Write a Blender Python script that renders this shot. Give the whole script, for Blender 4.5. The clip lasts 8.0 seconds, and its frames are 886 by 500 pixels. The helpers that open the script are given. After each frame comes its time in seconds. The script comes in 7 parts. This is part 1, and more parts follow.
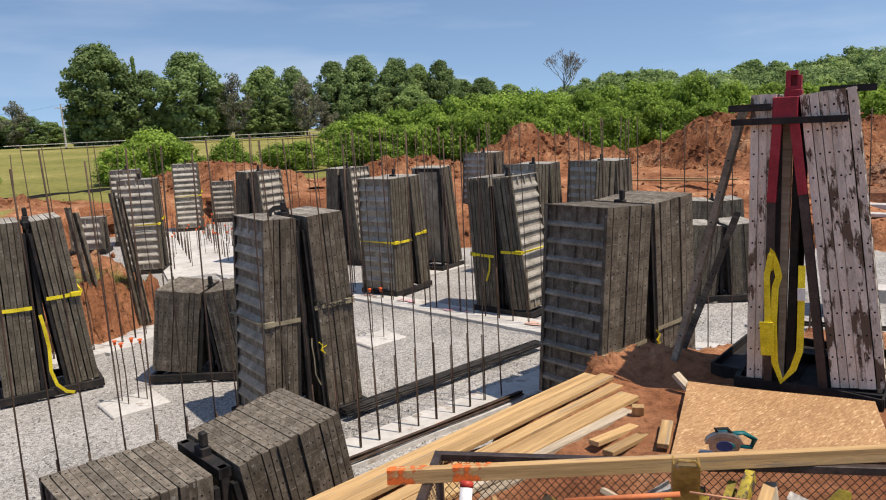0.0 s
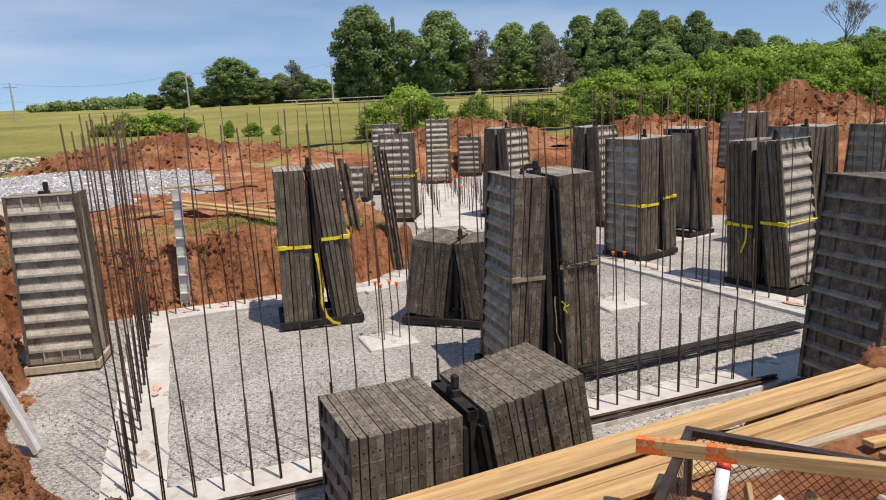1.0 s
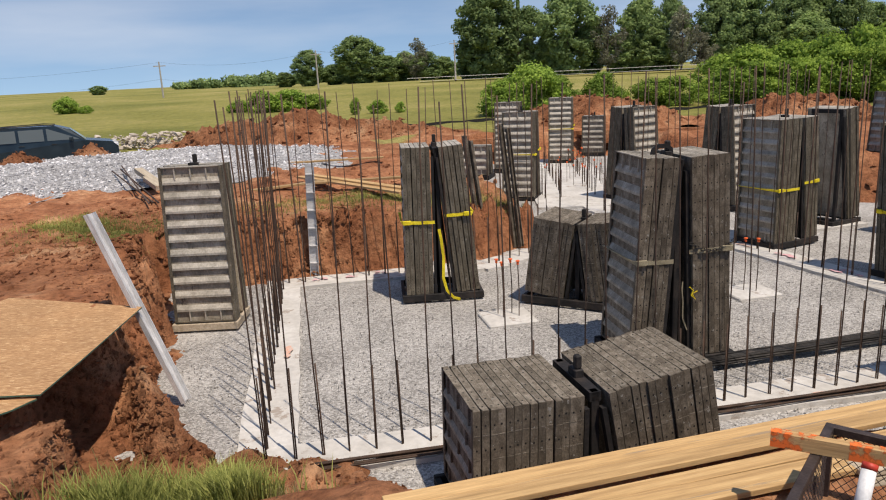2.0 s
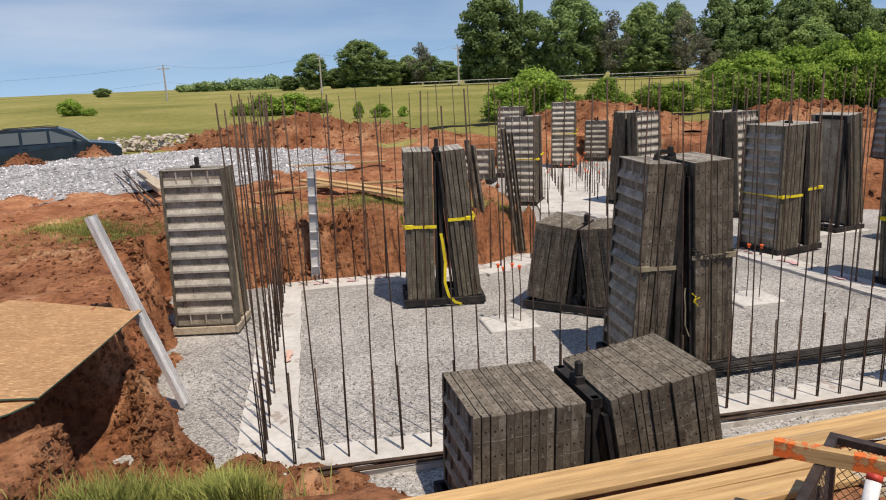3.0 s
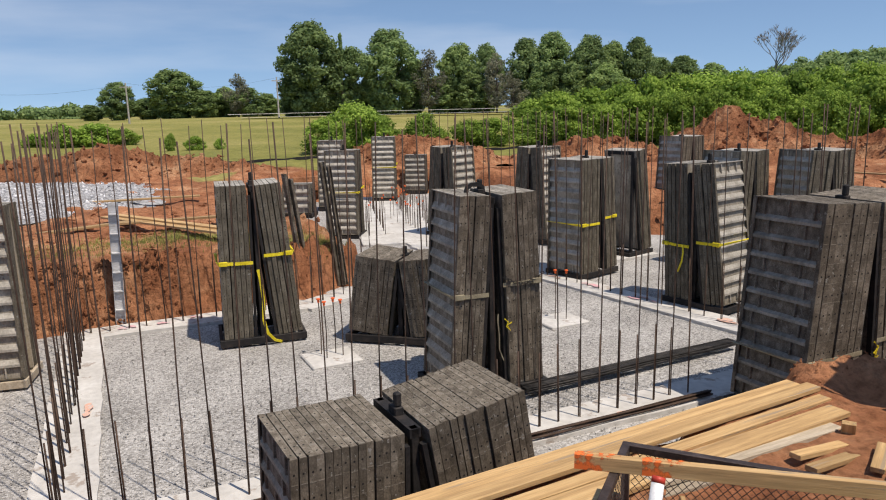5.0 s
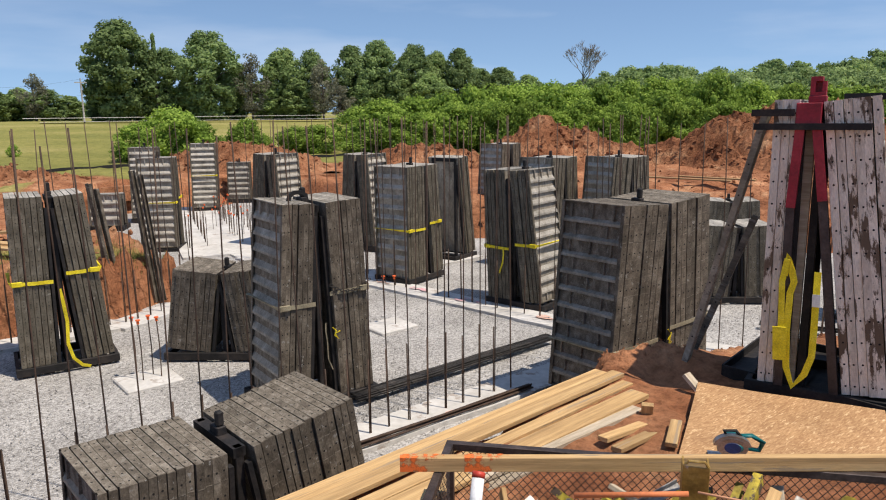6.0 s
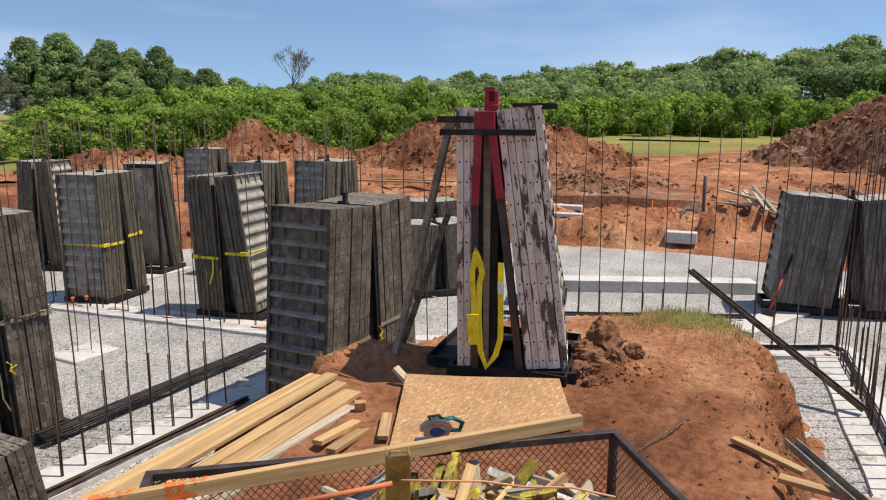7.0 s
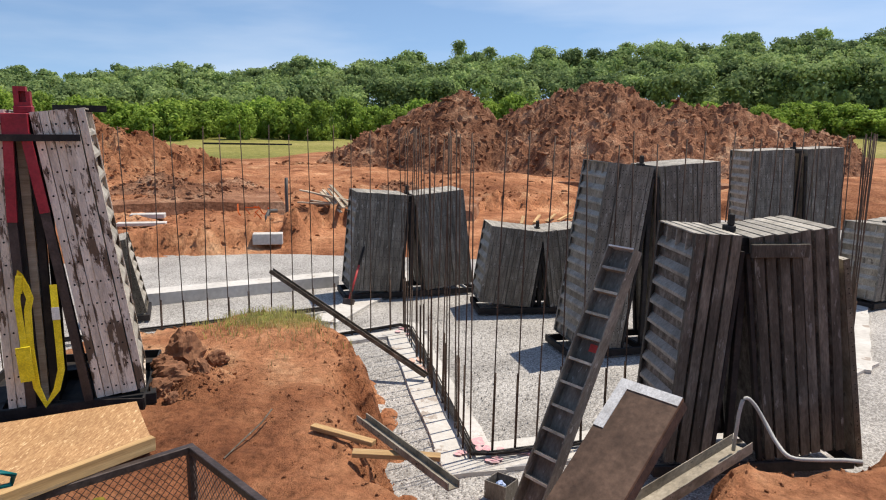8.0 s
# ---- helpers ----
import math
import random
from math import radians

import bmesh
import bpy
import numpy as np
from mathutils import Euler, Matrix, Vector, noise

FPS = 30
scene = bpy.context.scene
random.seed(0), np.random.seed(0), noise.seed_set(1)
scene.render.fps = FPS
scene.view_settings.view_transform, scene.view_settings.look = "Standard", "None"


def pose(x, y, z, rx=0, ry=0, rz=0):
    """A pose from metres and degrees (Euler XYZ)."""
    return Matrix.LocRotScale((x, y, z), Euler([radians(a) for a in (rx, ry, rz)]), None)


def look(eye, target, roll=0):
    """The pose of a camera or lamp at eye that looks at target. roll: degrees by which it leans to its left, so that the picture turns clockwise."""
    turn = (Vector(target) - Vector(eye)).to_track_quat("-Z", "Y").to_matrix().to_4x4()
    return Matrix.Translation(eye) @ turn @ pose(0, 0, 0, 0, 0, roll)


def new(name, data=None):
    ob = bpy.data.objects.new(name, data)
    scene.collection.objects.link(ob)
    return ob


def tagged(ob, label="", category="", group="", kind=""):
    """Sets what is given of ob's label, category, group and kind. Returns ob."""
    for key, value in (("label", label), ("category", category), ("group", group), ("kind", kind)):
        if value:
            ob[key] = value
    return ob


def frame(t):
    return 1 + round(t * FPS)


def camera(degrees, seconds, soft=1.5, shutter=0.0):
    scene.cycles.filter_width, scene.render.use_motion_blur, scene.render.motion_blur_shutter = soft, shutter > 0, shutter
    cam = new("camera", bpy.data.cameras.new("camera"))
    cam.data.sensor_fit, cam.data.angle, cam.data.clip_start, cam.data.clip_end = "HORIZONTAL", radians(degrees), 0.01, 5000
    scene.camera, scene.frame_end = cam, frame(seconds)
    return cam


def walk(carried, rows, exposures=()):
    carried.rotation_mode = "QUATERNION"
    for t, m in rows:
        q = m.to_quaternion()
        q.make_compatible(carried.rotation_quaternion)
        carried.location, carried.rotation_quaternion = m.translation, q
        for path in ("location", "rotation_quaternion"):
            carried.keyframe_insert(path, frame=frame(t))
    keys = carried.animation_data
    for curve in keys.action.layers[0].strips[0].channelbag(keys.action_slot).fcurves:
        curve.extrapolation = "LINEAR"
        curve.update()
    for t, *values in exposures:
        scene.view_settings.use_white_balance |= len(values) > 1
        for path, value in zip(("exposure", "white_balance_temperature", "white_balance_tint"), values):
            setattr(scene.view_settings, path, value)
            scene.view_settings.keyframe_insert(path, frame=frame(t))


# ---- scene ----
# camera: a phone held at arm's length by someone turning on the spot
cam = camera(63.65, 8.0, soft=1.1)
# seconds, x, y, z, yaw, pitch, roll
ROWS = [
    (0.0, 0.307, 0.315, 3.461, -39.30, -10.00, 2.75),
    (0.5, 0.217, 0.368, 3.479, -27.85, -11.38, 2.68),
    (1.0, 0.153, 0.372, 3.496, -20.31, -12.46, 2.65),
    (1.5, 0.094, 0.354, 3.508, -14.68, -13.31, 2.66),
    (2.0, 0.049, 0.341, 3.500, -10.81, -13.72, 2.72),
    (2.2, 0.040, 0.343, 3.497, -10.03, -13.74, 2.60),
    (3.3, 0.082, 0.378, 3.501, -11.39, -13.09, 2.13),
    (3.5, 0.095, 0.378, 3.505, -12.56, -12.88, 2.08),
    (4.0, 0.129, 0.373, 3.504, -16.04, -12.26, 1.96),
    (4.2, 0.132, 0.369, 3.507, -17.52, -11.94, 1.71),
    (5.3, 0.189, 0.343, 3.496, -27.83, -11.05, 1.23),
    (5.5, 0.205, 0.338, 3.497, -30.39, -10.97, 1.09),
    (6.0, 0.229, 0.307, 3.502, -38.01, -10.89, 0.64),
    (6.5, 0.290, 0.276, 3.493, -48.17, -10.74, 0.20),
    (7.0, 0.337, 0.220, 3.502, -60.38, -10.64, -0.13),
    (7.5, 0.367, 0.122, 3.506, -75.13, -10.39, -0.23),
    (8.0, 0.398, -0.017, 3.516, -92.24, -10.16, -0.64),
]
walk(cam, [(t, pose(x, y, z, 90 + pitch, roll, yaw)) for t, x, y, z, yaw, pitch, roll in ROWS],
     [(0.0, 0.16, 6800, 11.0), (1.0, 0.10, 6820, 11.2), (2.0, 0.0, 6900, 11.5), (4.0, 0.0, 6850, 11.0), (5.5, 0.13, 6680, 10.2), (6.5, 0.22, 6670, 9.8), (7.2, 0.20, 6660, 9.5), (7.6, 0.12, 6660, 8.8), (8.0, 0.28, 6760, 9.0)])
import itertools

# ---- world and light ----
SUN_AZ = 152.0      # degrees from +y towards +x
SUN_EL = 66.0
world = bpy.data.worlds.new("sky")
scene.world = world
world.use_nodes = True
wn, wl = world.node_tree.nodes, world.node_tree.links
wn.clear()
sky = wn.new("ShaderNodeTexSky")
sky.sky_type = "NISHITA"
sky.sun_disc = False
sky.sun_elevation = radians(SUN_EL)
sky.sun_rotation = radians(SUN_AZ)
sky.altitude = 1200
sky.air_density, sky.dust_density, sky.ozone_density = 1.0, 0.25, 1.3
coord = wn.new("ShaderNodeTexCoord")
stretch = wn.new("ShaderNodeMapping")
stretch.inputs["Scale"].default_value = (1.2, 1.2, 7.0)
wl.new(coord.outputs["Generated"], stretch.inputs["Vector"])
wisp = wn.new("ShaderNodeTexNoise")
wisp.inputs["Scale"].default_value = 1.6
wisp.inputs["Detail"].default_value = 6
wl.new(stretch.outputs["Vector"], wisp.inputs["Vector"])
ramp = wn.new("ShaderNodeValToRGB")
ramp.color_ramp.elements[0].position, ramp.color_ramp.elements[1].position = 0.45, 0.75
ramp.color_ramp.elements[0].color, ramp.color_ramp.elements[1].color = (0, 0, 0, 1), (0.38, 0.38, 0.38, 1)
wl.new(wisp.outputs["Fac"], ramp.inputs["Fac"])
cloud = wn.new("ShaderNodeMixRGB")
cloud.inputs["Color2"].default_value = (7.0, 7.4, 8.2, 1)
wl.new(ramp.outputs["Color"], cloud.inputs["Fac"])
clear = wn.new("ShaderNodeMixRGB")
clear.blend_type, clear.inputs["Fac"].default_value = "MULTIPLY", 1.0
clear.inputs["Color2"].default_value = (1.02, 1.07, 1.10, 1)
raised = wn.new("ShaderNodeVectorMath")
raised.operation = "ADD"
raised.inputs[1].default_value = (0, 0, 0.135)
wl.new(coord.outputs["Generated"], raised.inputs[0])
unit = wn.new("ShaderNodeVectorMath")
unit.operation = "NORMALIZE"
wl.new(raised.outputs[0], unit.inputs[0])
wl.new(unit.outputs[0], sky.inputs["Vector"])
wl.new(sky.outputs["Color"], clear.inputs["Color1"])
wl.new(clear.outputs["Color"], cloud.inputs["Color1"])
bg = wn.new("ShaderNodeBackground")
bg.inputs["Strength"].default_value = 0.118
wl.new(cloud.outputs["Color"], bg.inputs["Color"])
wout = wn.new("ShaderNodeOutputWorld")
wl.new(bg.outputs["Background"], wout.inputs["Surface"])

sun_data = bpy.data.lights.new("sun", "SUN")
sun_data.energy, sun_data.angle, sun_data.color = 4.3, radians(0.53), (1.0, 0.91, 0.79)
sun = new("sun", sun_data)
sun_from = Vector((math.sin(radians(SUN_AZ)) * math.cos(radians(SUN_EL)), math.cos(radians(SUN_AZ)) * math.cos(radians(SUN_EL)), math.sin(radians(SUN_EL))))
sun.matrix_world = look(sun_from * 60, (0, 0, 0))


# ---- mesh building ----
class Build:
    """Collects vertices and faces, with a material slot for each face."""

    def __init__(self):
        self.v, self.f, self.m = [], [], []

    def add(self, verts, faces, slot=0, pose_by=None):
        n = len(self.v)
        if pose_by is not None:
            verts = [pose_by @ Vector(p) for p in verts]
        self.v += [tuple(p) for p in verts]
        self.f += [tuple(n + i for i in f) for f in faces]
        self.m += [slot] * len(faces)
        return self

    def box(self, lo, hi, slot=0, pose_by=None, bevel=0.0):
        (a, b, c), (d, e, g) = lo, hi
        if bevel <= 0:
            vs = [(a, b, c), (d, b, c), (d, e, c), (a, e, c), (a, b, g), (d, b, g), (d, e, g), (a, e, g)]
            return self.add(vs, [(0, 3, 2, 1), (4, 5, 6, 7), (0, 1, 5, 4), (1, 2, 6, 5), (2, 3, 7, 6), (3, 0, 4, 7)], slot, pose_by)
        bm = bmesh.new()
        bmesh.ops.create_cube(bm, size=1.0, matrix=Matrix.Translation(((a + d) / 2, (b + e) / 2, (c + g) / 2)) @ Matrix.Diagonal((d - a, e - b, g - c, 1)))
        bmesh.ops.bevel(bm, geom=bm.edges[:], offset=bevel, segments=1, affect="EDGES")
        bm.verts.index_update()
        self.add([v.co.copy() for v in bm.verts], [[v.index for v in f.verts] for f in bm.faces], slot, pose_by)
        bm.free()
        return self

    def tube(self, points, radius, sides=6, slot=0, cap=True):
        """A tube along points; radius is one number or one for each point."""
        pts = [Vector(p) for p in points]
        rs = radius if isinstance(radius, (list, tuple)) else [radius] * len(pts)
        rings = []
        for i, p in enumerate(pts):
            way = (pts[min(i + 1, len(pts) - 1)] - pts[max(i - 1, 0)]).normalized()
            side = way.orthogonal().normalized() if abs(way.z) > 0.9 else way.cross(Vector((0, 0, 1))).normalized()
            if abs(way.z) > 0.9:
                side = (Vector((1, 0, 0)) - way * way.x).normalized()
            up = way.cross(side)
            rings.append([p + (side * math.cos(2 * math.pi * k / sides) + up * math.sin(2 * math.pi * k / sides)) * rs[i] for k in range(sides)])
        vs = [q for r in rings for q in r]
        fs = [(i * sides + k, i * sides + (k + 1) % sides, (i + 1) * sides + (k + 1) % sides, (i + 1) * sides + k) for i in range(len(pts) - 1) for k in range(sides)]
        if cap:
            fs += [tuple(range(sides))[::-1], tuple((len(pts) - 1) * sides + k for k in range(sides))]
        return self.add(vs, fs, slot)

    def strip(self, points, width, thick, normal=(0, 0, 1), slot=0):
        """A flat band along points: width across, thick along the normal."""
        pts = [Vector(p) for p in points]
        vs, fs = [], []
        for i, p in enumerate(pts):
            way = (pts[min(i + 1, len(pts) - 1)] - pts[max(i - 1, 0)]).normalized()
            n = Vector(normal)
            across = way.cross(n)
            across = across.normalized() if across.length > 1e-4 else way.orthogonal().normalized()
            n = across.cross(way)
            vs += [p - across * width / 2 - n * thick / 2, p + across * width / 2 - n * thick / 2, p + across * width / 2 + n * thick / 2, p - across * width / 2 + n * thick / 2]
        for i in range(len(pts) - 1):
            for k in range(4):
                fs.append((i * 4 + k, i * 4 + (k + 1) % 4, i * 4 + 4 + (k + 1) % 4, i * 4 + 4 + k))
        e = 4 * (len(pts) - 1)
        fs += [(3, 2, 1, 0), (e, e + 1, e + 2, e + 3)]
        return self.add(vs, fs, slot)

    def mesh(self, name, mats, smooth=False):
        me = bpy.data.meshes.new(name)
        me.from_pydata(self.v, [], self.f)
        for m in mats:
            me.materials.append(m)
        if len(mats) > 1:
            me.polygons.foreach_set("material_index", self.m)
        if smooth:
            me.polygons.foreach_set("use_smooth", [True] * len(me.polygons))
        me.update()
        return me


def part(name, shape, mats, parent=None, label="", m=None, smooth=False):
    """One mesh object, under a thing or a part if parent is given. shape: a Build or a mesh."""
    mats = mats if isinstance(mats, (list, tuple)) else [mats]
    ob = new(name, shape if isinstance(shape, bpy.types.Mesh) else shape.mesh(name, mats, smooth))
    if parent is not None:
        ob.parent = parent
    if m is not None:
        ob.matrix_basis = m
    return tagged(ob, label)


def thing(name, m, label, category, group="", kind=""):
    ob = new(name)
    ob.empty_display_size = 0.1
    ob.matrix_basis = m
    return tagged(ob, label, category, group, kind)


# ---- materials ----
def mat(name, colours, scale=6.0, rough=0.8, metal=0.0, bump=0.0, bump_scale=None, stretch_by=(1, 1, 1), detail=6, vary=0.0, fine=0.25, second=None, local=True, spec=0.4):
    """Two-scale noise between colours (dark, middle, light) with a bump. second: (colour, scale, amount) stains."""
    m = bpy.data.materials.new(name)
    m.use_nodes = True
    n, l = m.node_tree.nodes, m.node_tree.links
    bsdf = n["Principled BSDF"]
    tc = n.new("ShaderNodeTexCoord")
    mp = n.new("ShaderNodeMapping")
    mp.inputs["Scale"].default_value = stretch_by
    src = tc.outputs["Object"]
    if vary:
        info = n.new("ShaderNodeObjectInfo")
        shift = n.new("ShaderNodeVectorMath")
        shift.operation = "MULTIPLY_ADD"
        shift.inputs[1].default_value = (37, 53, 71)
        l.new(info.outputs["Random"], shift.inputs[0])
        l.new(src, shift.inputs[2])
        src = shift.outputs[0]
    l.new(src, mp.inputs["Vector"])
    a = n.new("ShaderNodeTexNoise")
    a.inputs["Scale"].default_value, a.inputs["Detail"].default_value, a.inputs["Roughness"].default_value = scale, detail, 0.62
    l.new(mp.outputs["Vector"], a.inputs["Vector"])
    r = n.new("ShaderNodeValToRGB")
    els = r.color_ramp.elements
    els[0].position, els[1].position = 0.3, 0.7
    els[0].color, els[1].color = (*colours[0], 1), (*colours[-1], 1)
    if len(colours) == 3:
        els.new(0.5).color = (*colours[1], 1)
    l.new(a.outputs["Fac"], r.inputs["Fac"])
    out = r.outputs["Color"]
    b = n.new("ShaderNodeTexNoise")
    b.inputs["Scale"].default_value, b.inputs["Detail"].default_value = scale * 9, 4
    l.new(mp.outputs["Vector"], b.inputs["Vector"])
    g = n.new("ShaderNodeMapRange")
    g.inputs["From Min"].default_value, g.inputs["From Max"].default_value = 0.25, 0.75
    g.inputs["To Min"].default_value, g.inputs["To Max"].default_value = 1 - fine, 1 + fine
    l.new(b.outputs["Fac"], g.inputs["Value"])
    hsv = n.new("ShaderNodeHueSaturation")
    l.new(out, hsv.inputs["Color"])
    l.new(g.outputs["Result"], hsv.inputs["Value"])
    out = hsv.outputs["Color"]
    if vary:
        hv = n.new("ShaderNodeHueSaturation")
        vr = n.new("ShaderNodeMapRange")
        vr.inputs["To Min"].default_value, vr.inputs["To Max"].default_value = 1 - vary, 1 + vary
        l.new(info.outputs["Random"], vr.inputs["Value"])
        l.new(vr.outputs["Result"], hv.inputs["Value"])
        l.new(out, hv.inputs["Color"])
        out = hv.outputs["Color"]
    if second:
        colour, sc, amount = second
        s = n.new("ShaderNodeTexNoise")
        s.inputs["Scale"].default_value, s.inputs["Detail"].default_value, s.inputs["Roughness"].default_value = sc, 7, 0.7
        l.new(mp.outputs["Vector"], s.inputs["Vector"])
        sr = n.new("ShaderNodeValToRGB")
        sr.color_ramp.elements[0].position, sr.color_ramp.elements[1].position = 0.62 - amount * 0.3, 0.66 - amount * 0.3
        l.new(s.outputs["Fac"], sr.inputs["Fac"])
        mx = n.new("ShaderNodeMixRGB")
        mx.inputs["Color2"].default_value = (*colour, 1)
        l.new(sr.outputs["Color"], mx.inputs["Fac"])
        l.new(out, mx.inputs["Color1"])
        out = mx.outputs["Color"]
    l.new(out, bsdf.inputs["Base Color"])
    bsdf.inputs["Roughness"].default_value, bsdf.inputs["Metallic"].default_value = rough, metal
    bsdf.inputs["Specular IOR Level"].default_value = spec
    if bump:
        bt = n.new("ShaderNodeTexNoise")
        bt.inputs["Scale"].default_value, bt.inputs["Detail"].default_value = bump_scale or scale * 6, 6
        l.new(mp.outputs["Vector"], bt.inputs["Vector"])
        bu = n.new("ShaderNodeBump")
        bu.inputs["Strength"].default_value, bu.inputs["Distance"].default_value = bump, 0.02
        l.new(bt.outputs["Fac"], bu.inputs["Height"])
        l.new(bu.outputs["Normal"], bsdf.inputs["Normal"])
    return m


def pebble_mat(name, colours, size, rough=0.9, bump=0.6, depth=0.02):
    """Stones of about the given size: Voronoi cells, each with a shade of its own."""
    m = bpy.data.materials.new(name)
    m.use_nodes = True
    n, l = m.node_tree.nodes, m.node_tree.links
    bsdf = n["Principled BSDF"]
    tc = n.new("ShaderNodeTexCoord")
    vo = n.new("ShaderNodeTexVoronoi")
    vo.inputs["Scale"].default_value = 1 / size
    l.new(tc.outputs["Object"], vo.inputs["Vector"])
    sep = n.new("ShaderNodeSeparateColor")
    l.new(vo.outputs["Color"], sep.inputs["Color"])
    no = n.new("ShaderNodeTexNoise")
    no.inputs["Scale"].default_value, no.inputs["Detail"].default_value = 0.9, 6
    l.new(tc.outputs["Object"], no.inputs["Vector"])
    add = n.new("ShaderNodeMath")
    add.operation = "MULTIPLY_ADD"
    add.inputs[1].default_value = 0.55
    l.new(no.outputs["Fac"], add.inputs[0])
    half = n.new("ShaderNodeMath")
    half.operation = "MULTIPLY"
    half.inputs[1].default_value = 0.45
    l.new(sep.outputs["Red"], half.inputs[0])
    l.new(half.outputs[0], add.inputs[2])
    r = n.new("ShaderNodeValToRGB")
    els = r.color_ramp.elements
    els[0].position, els[1].position = 0.25, 0.75
    els[0].color, els[1].color = (*colours[0], 1), (*colours[-1], 1)
    els.new(0.5).color = (*colours[1], 1)
    l.new(add.outputs[0], r.inputs["Fac"])
    l.new(r.outputs["Color"], bsdf.inputs["Base Color"])
    bsdf.inputs["Roughness"].default_value = rough
    bsdf.inputs["Specular IOR Level"].default_value = 0.25
    inv = n.new("ShaderNodeMath")
    inv.operation = "SUBTRACT"
    inv.inputs[0].default_value = 1.0
    l.new(vo.outputs["Distance"], inv.inputs[1])
    bu = n.new("ShaderNodeBump")
    bu.inputs["Strength"].default_value, bu.inputs["Distance"].default_value = bump, depth
    l.new(inv.outputs[0], bu.inputs["Height"])
    l.new(bu.outputs["Normal"], bsdf.inputs["Normal"])
    return m


def plain(name, colour, rough=0.6, metal=0.0, spec=0.4):
    c = Vector(colour)
    return mat(name, (c * 0.82, c, c * 1.12), 7.0, rough, metal, 0.08, spec=spec, fine=0.12)


FORM = mat("form_aluminium", ((0.068, 0.057, 0.042), (0.115, 0.098, 0.072), (0.188, 0.163, 0.125)), 3.0, 0.65, 0.05, 0.25, 40, (2, 2, 1.7), vary=0.12, fine=0.3, spec=0.3, second=((0.24, 0.222, 0.19), 9.0, 0.05))
FORM_FACE = mat("form_skin", ((0.155, 0.133, 0.10), (0.28, 0.245, 0.192), (0.43, 0.385, 0.315)), 2.2, 0.7, 0.05, 0.3, 30, (2, 2, 1.2), vary=0.2, fine=0.25, second=((0.14, 0.12, 0.10), 5.0, 0.12))
FORM_PALE = mat("form_chalky", ((0.54, 0.46, 0.385), (0.70, 0.61, 0.52), (0.79, 0.71, 0.62)), 4.0, 0.75, 0.0, 0.3, 30, (2.5, 2.5, 0.7), vary=0.12, fine=0.18, second=((0.13, 0.088, 0.06), 3.2, 0.36))
MUD = mat("muddy_form", ((0.058, 0.047, 0.035), (0.116, 0.095, 0.072), (0.21, 0.178, 0.14)), 3.0, 0.75, 0.0, 0.3, 40, (2.4, 2.4, 1.9), vary=0.18, fine=0.35, spec=0.25, second=((0.28, 0.265, 0.24), 7.0, 0.03))
# clay-coated skin, darkened further for the shade between and under ribs
MUD_FACE = mat("muddy_shaded_skin", ((0.085, 0.07, 0.053), (0.165, 0.14, 0.11), (0.28, 0.245, 0.20)), 6.0, 0.85, 0.0, 0.4, 60, (2, 2, 1.4), vary=0.2, fine=0.4, spec=0.2, second=((0.22, 0.20, 0.17), 9.0, 0.12))
HOLE = plain("hole_dark", (0.012, 0.011, 0.010), 0.9)
BLACK = mat("black_steel", ((0.012, 0.012, 0.012), (0.022, 0.02, 0.02), (0.05, 0.04, 0.035)), 5.0, 0.68, 0.05, 0.2, spec=0.25)
RED = mat("red_paint", ((0.20, 0.008, 0.02), (0.30, 0.014, 0.03), (0.36, 0.03, 0.045)), 5.0, 0.45, 0.0, 0.15)
YELLOW = mat("yellow_webbing", ((0.62, 0.48, 0.015), (0.80, 0.64, 0.02), (0.86, 0.72, 0.06)), 9.0, 0.75, 0.0, 0.3, 120)
REBAR = mat("rusty_rebar", ((0.055, 0.035, 0.025), (0.085, 0.055, 0.04), (0.13, 0.08, 0.055)), 9.0, 0.75, 0.2, 0.4, 90, vary=0.25)
CONCRETE = mat("concrete", ((0.46, 0.44, 0.41), (0.55, 0.53, 0.50), (0.63, 0.615, 0.59)), 1.3, 0.9, 0.0, 0.3, 50, fine=0.12, second=((0.36, 0.31, 0.27), 2.4, 0.12))
GRAVEL = pebble_mat("gravel", ((0.20, 0.19, 0.18), (0.365, 0.35, 0.332), (0.57, 0.55, 0.53)), 0.021, bump=0.7)
STONES = pebble_mat("crushed_stone", ((0.24, 0.235, 0.24), (0.40, 0.395, 0.40), (0.58, 0.57, 0.575)), 0.06, bump=1.0, depth=0.06)
LUMBER = mat("pine_lumber", ((0.31, 0.19, 0.083), (0.48, 0.305, 0.137), (0.60, 0.41, 0.20)), 2.6, 0.75, 0.0, 0.25, 60, (0.35, 9, 9), vary=0.28, fine=0.16, second=((0.34, 0.25, 0.16), 2.0, 0.10))
OLDWOOD = mat("weathered_lumber", ((0.30, 0.24, 0.17), (0.42, 0.35, 0.26), (0.52, 0.45, 0.35)), 2.6, 0.85, 0.0, 0.3, 60, (0.5, 8, 8), vary=0.25, fine=0.2)

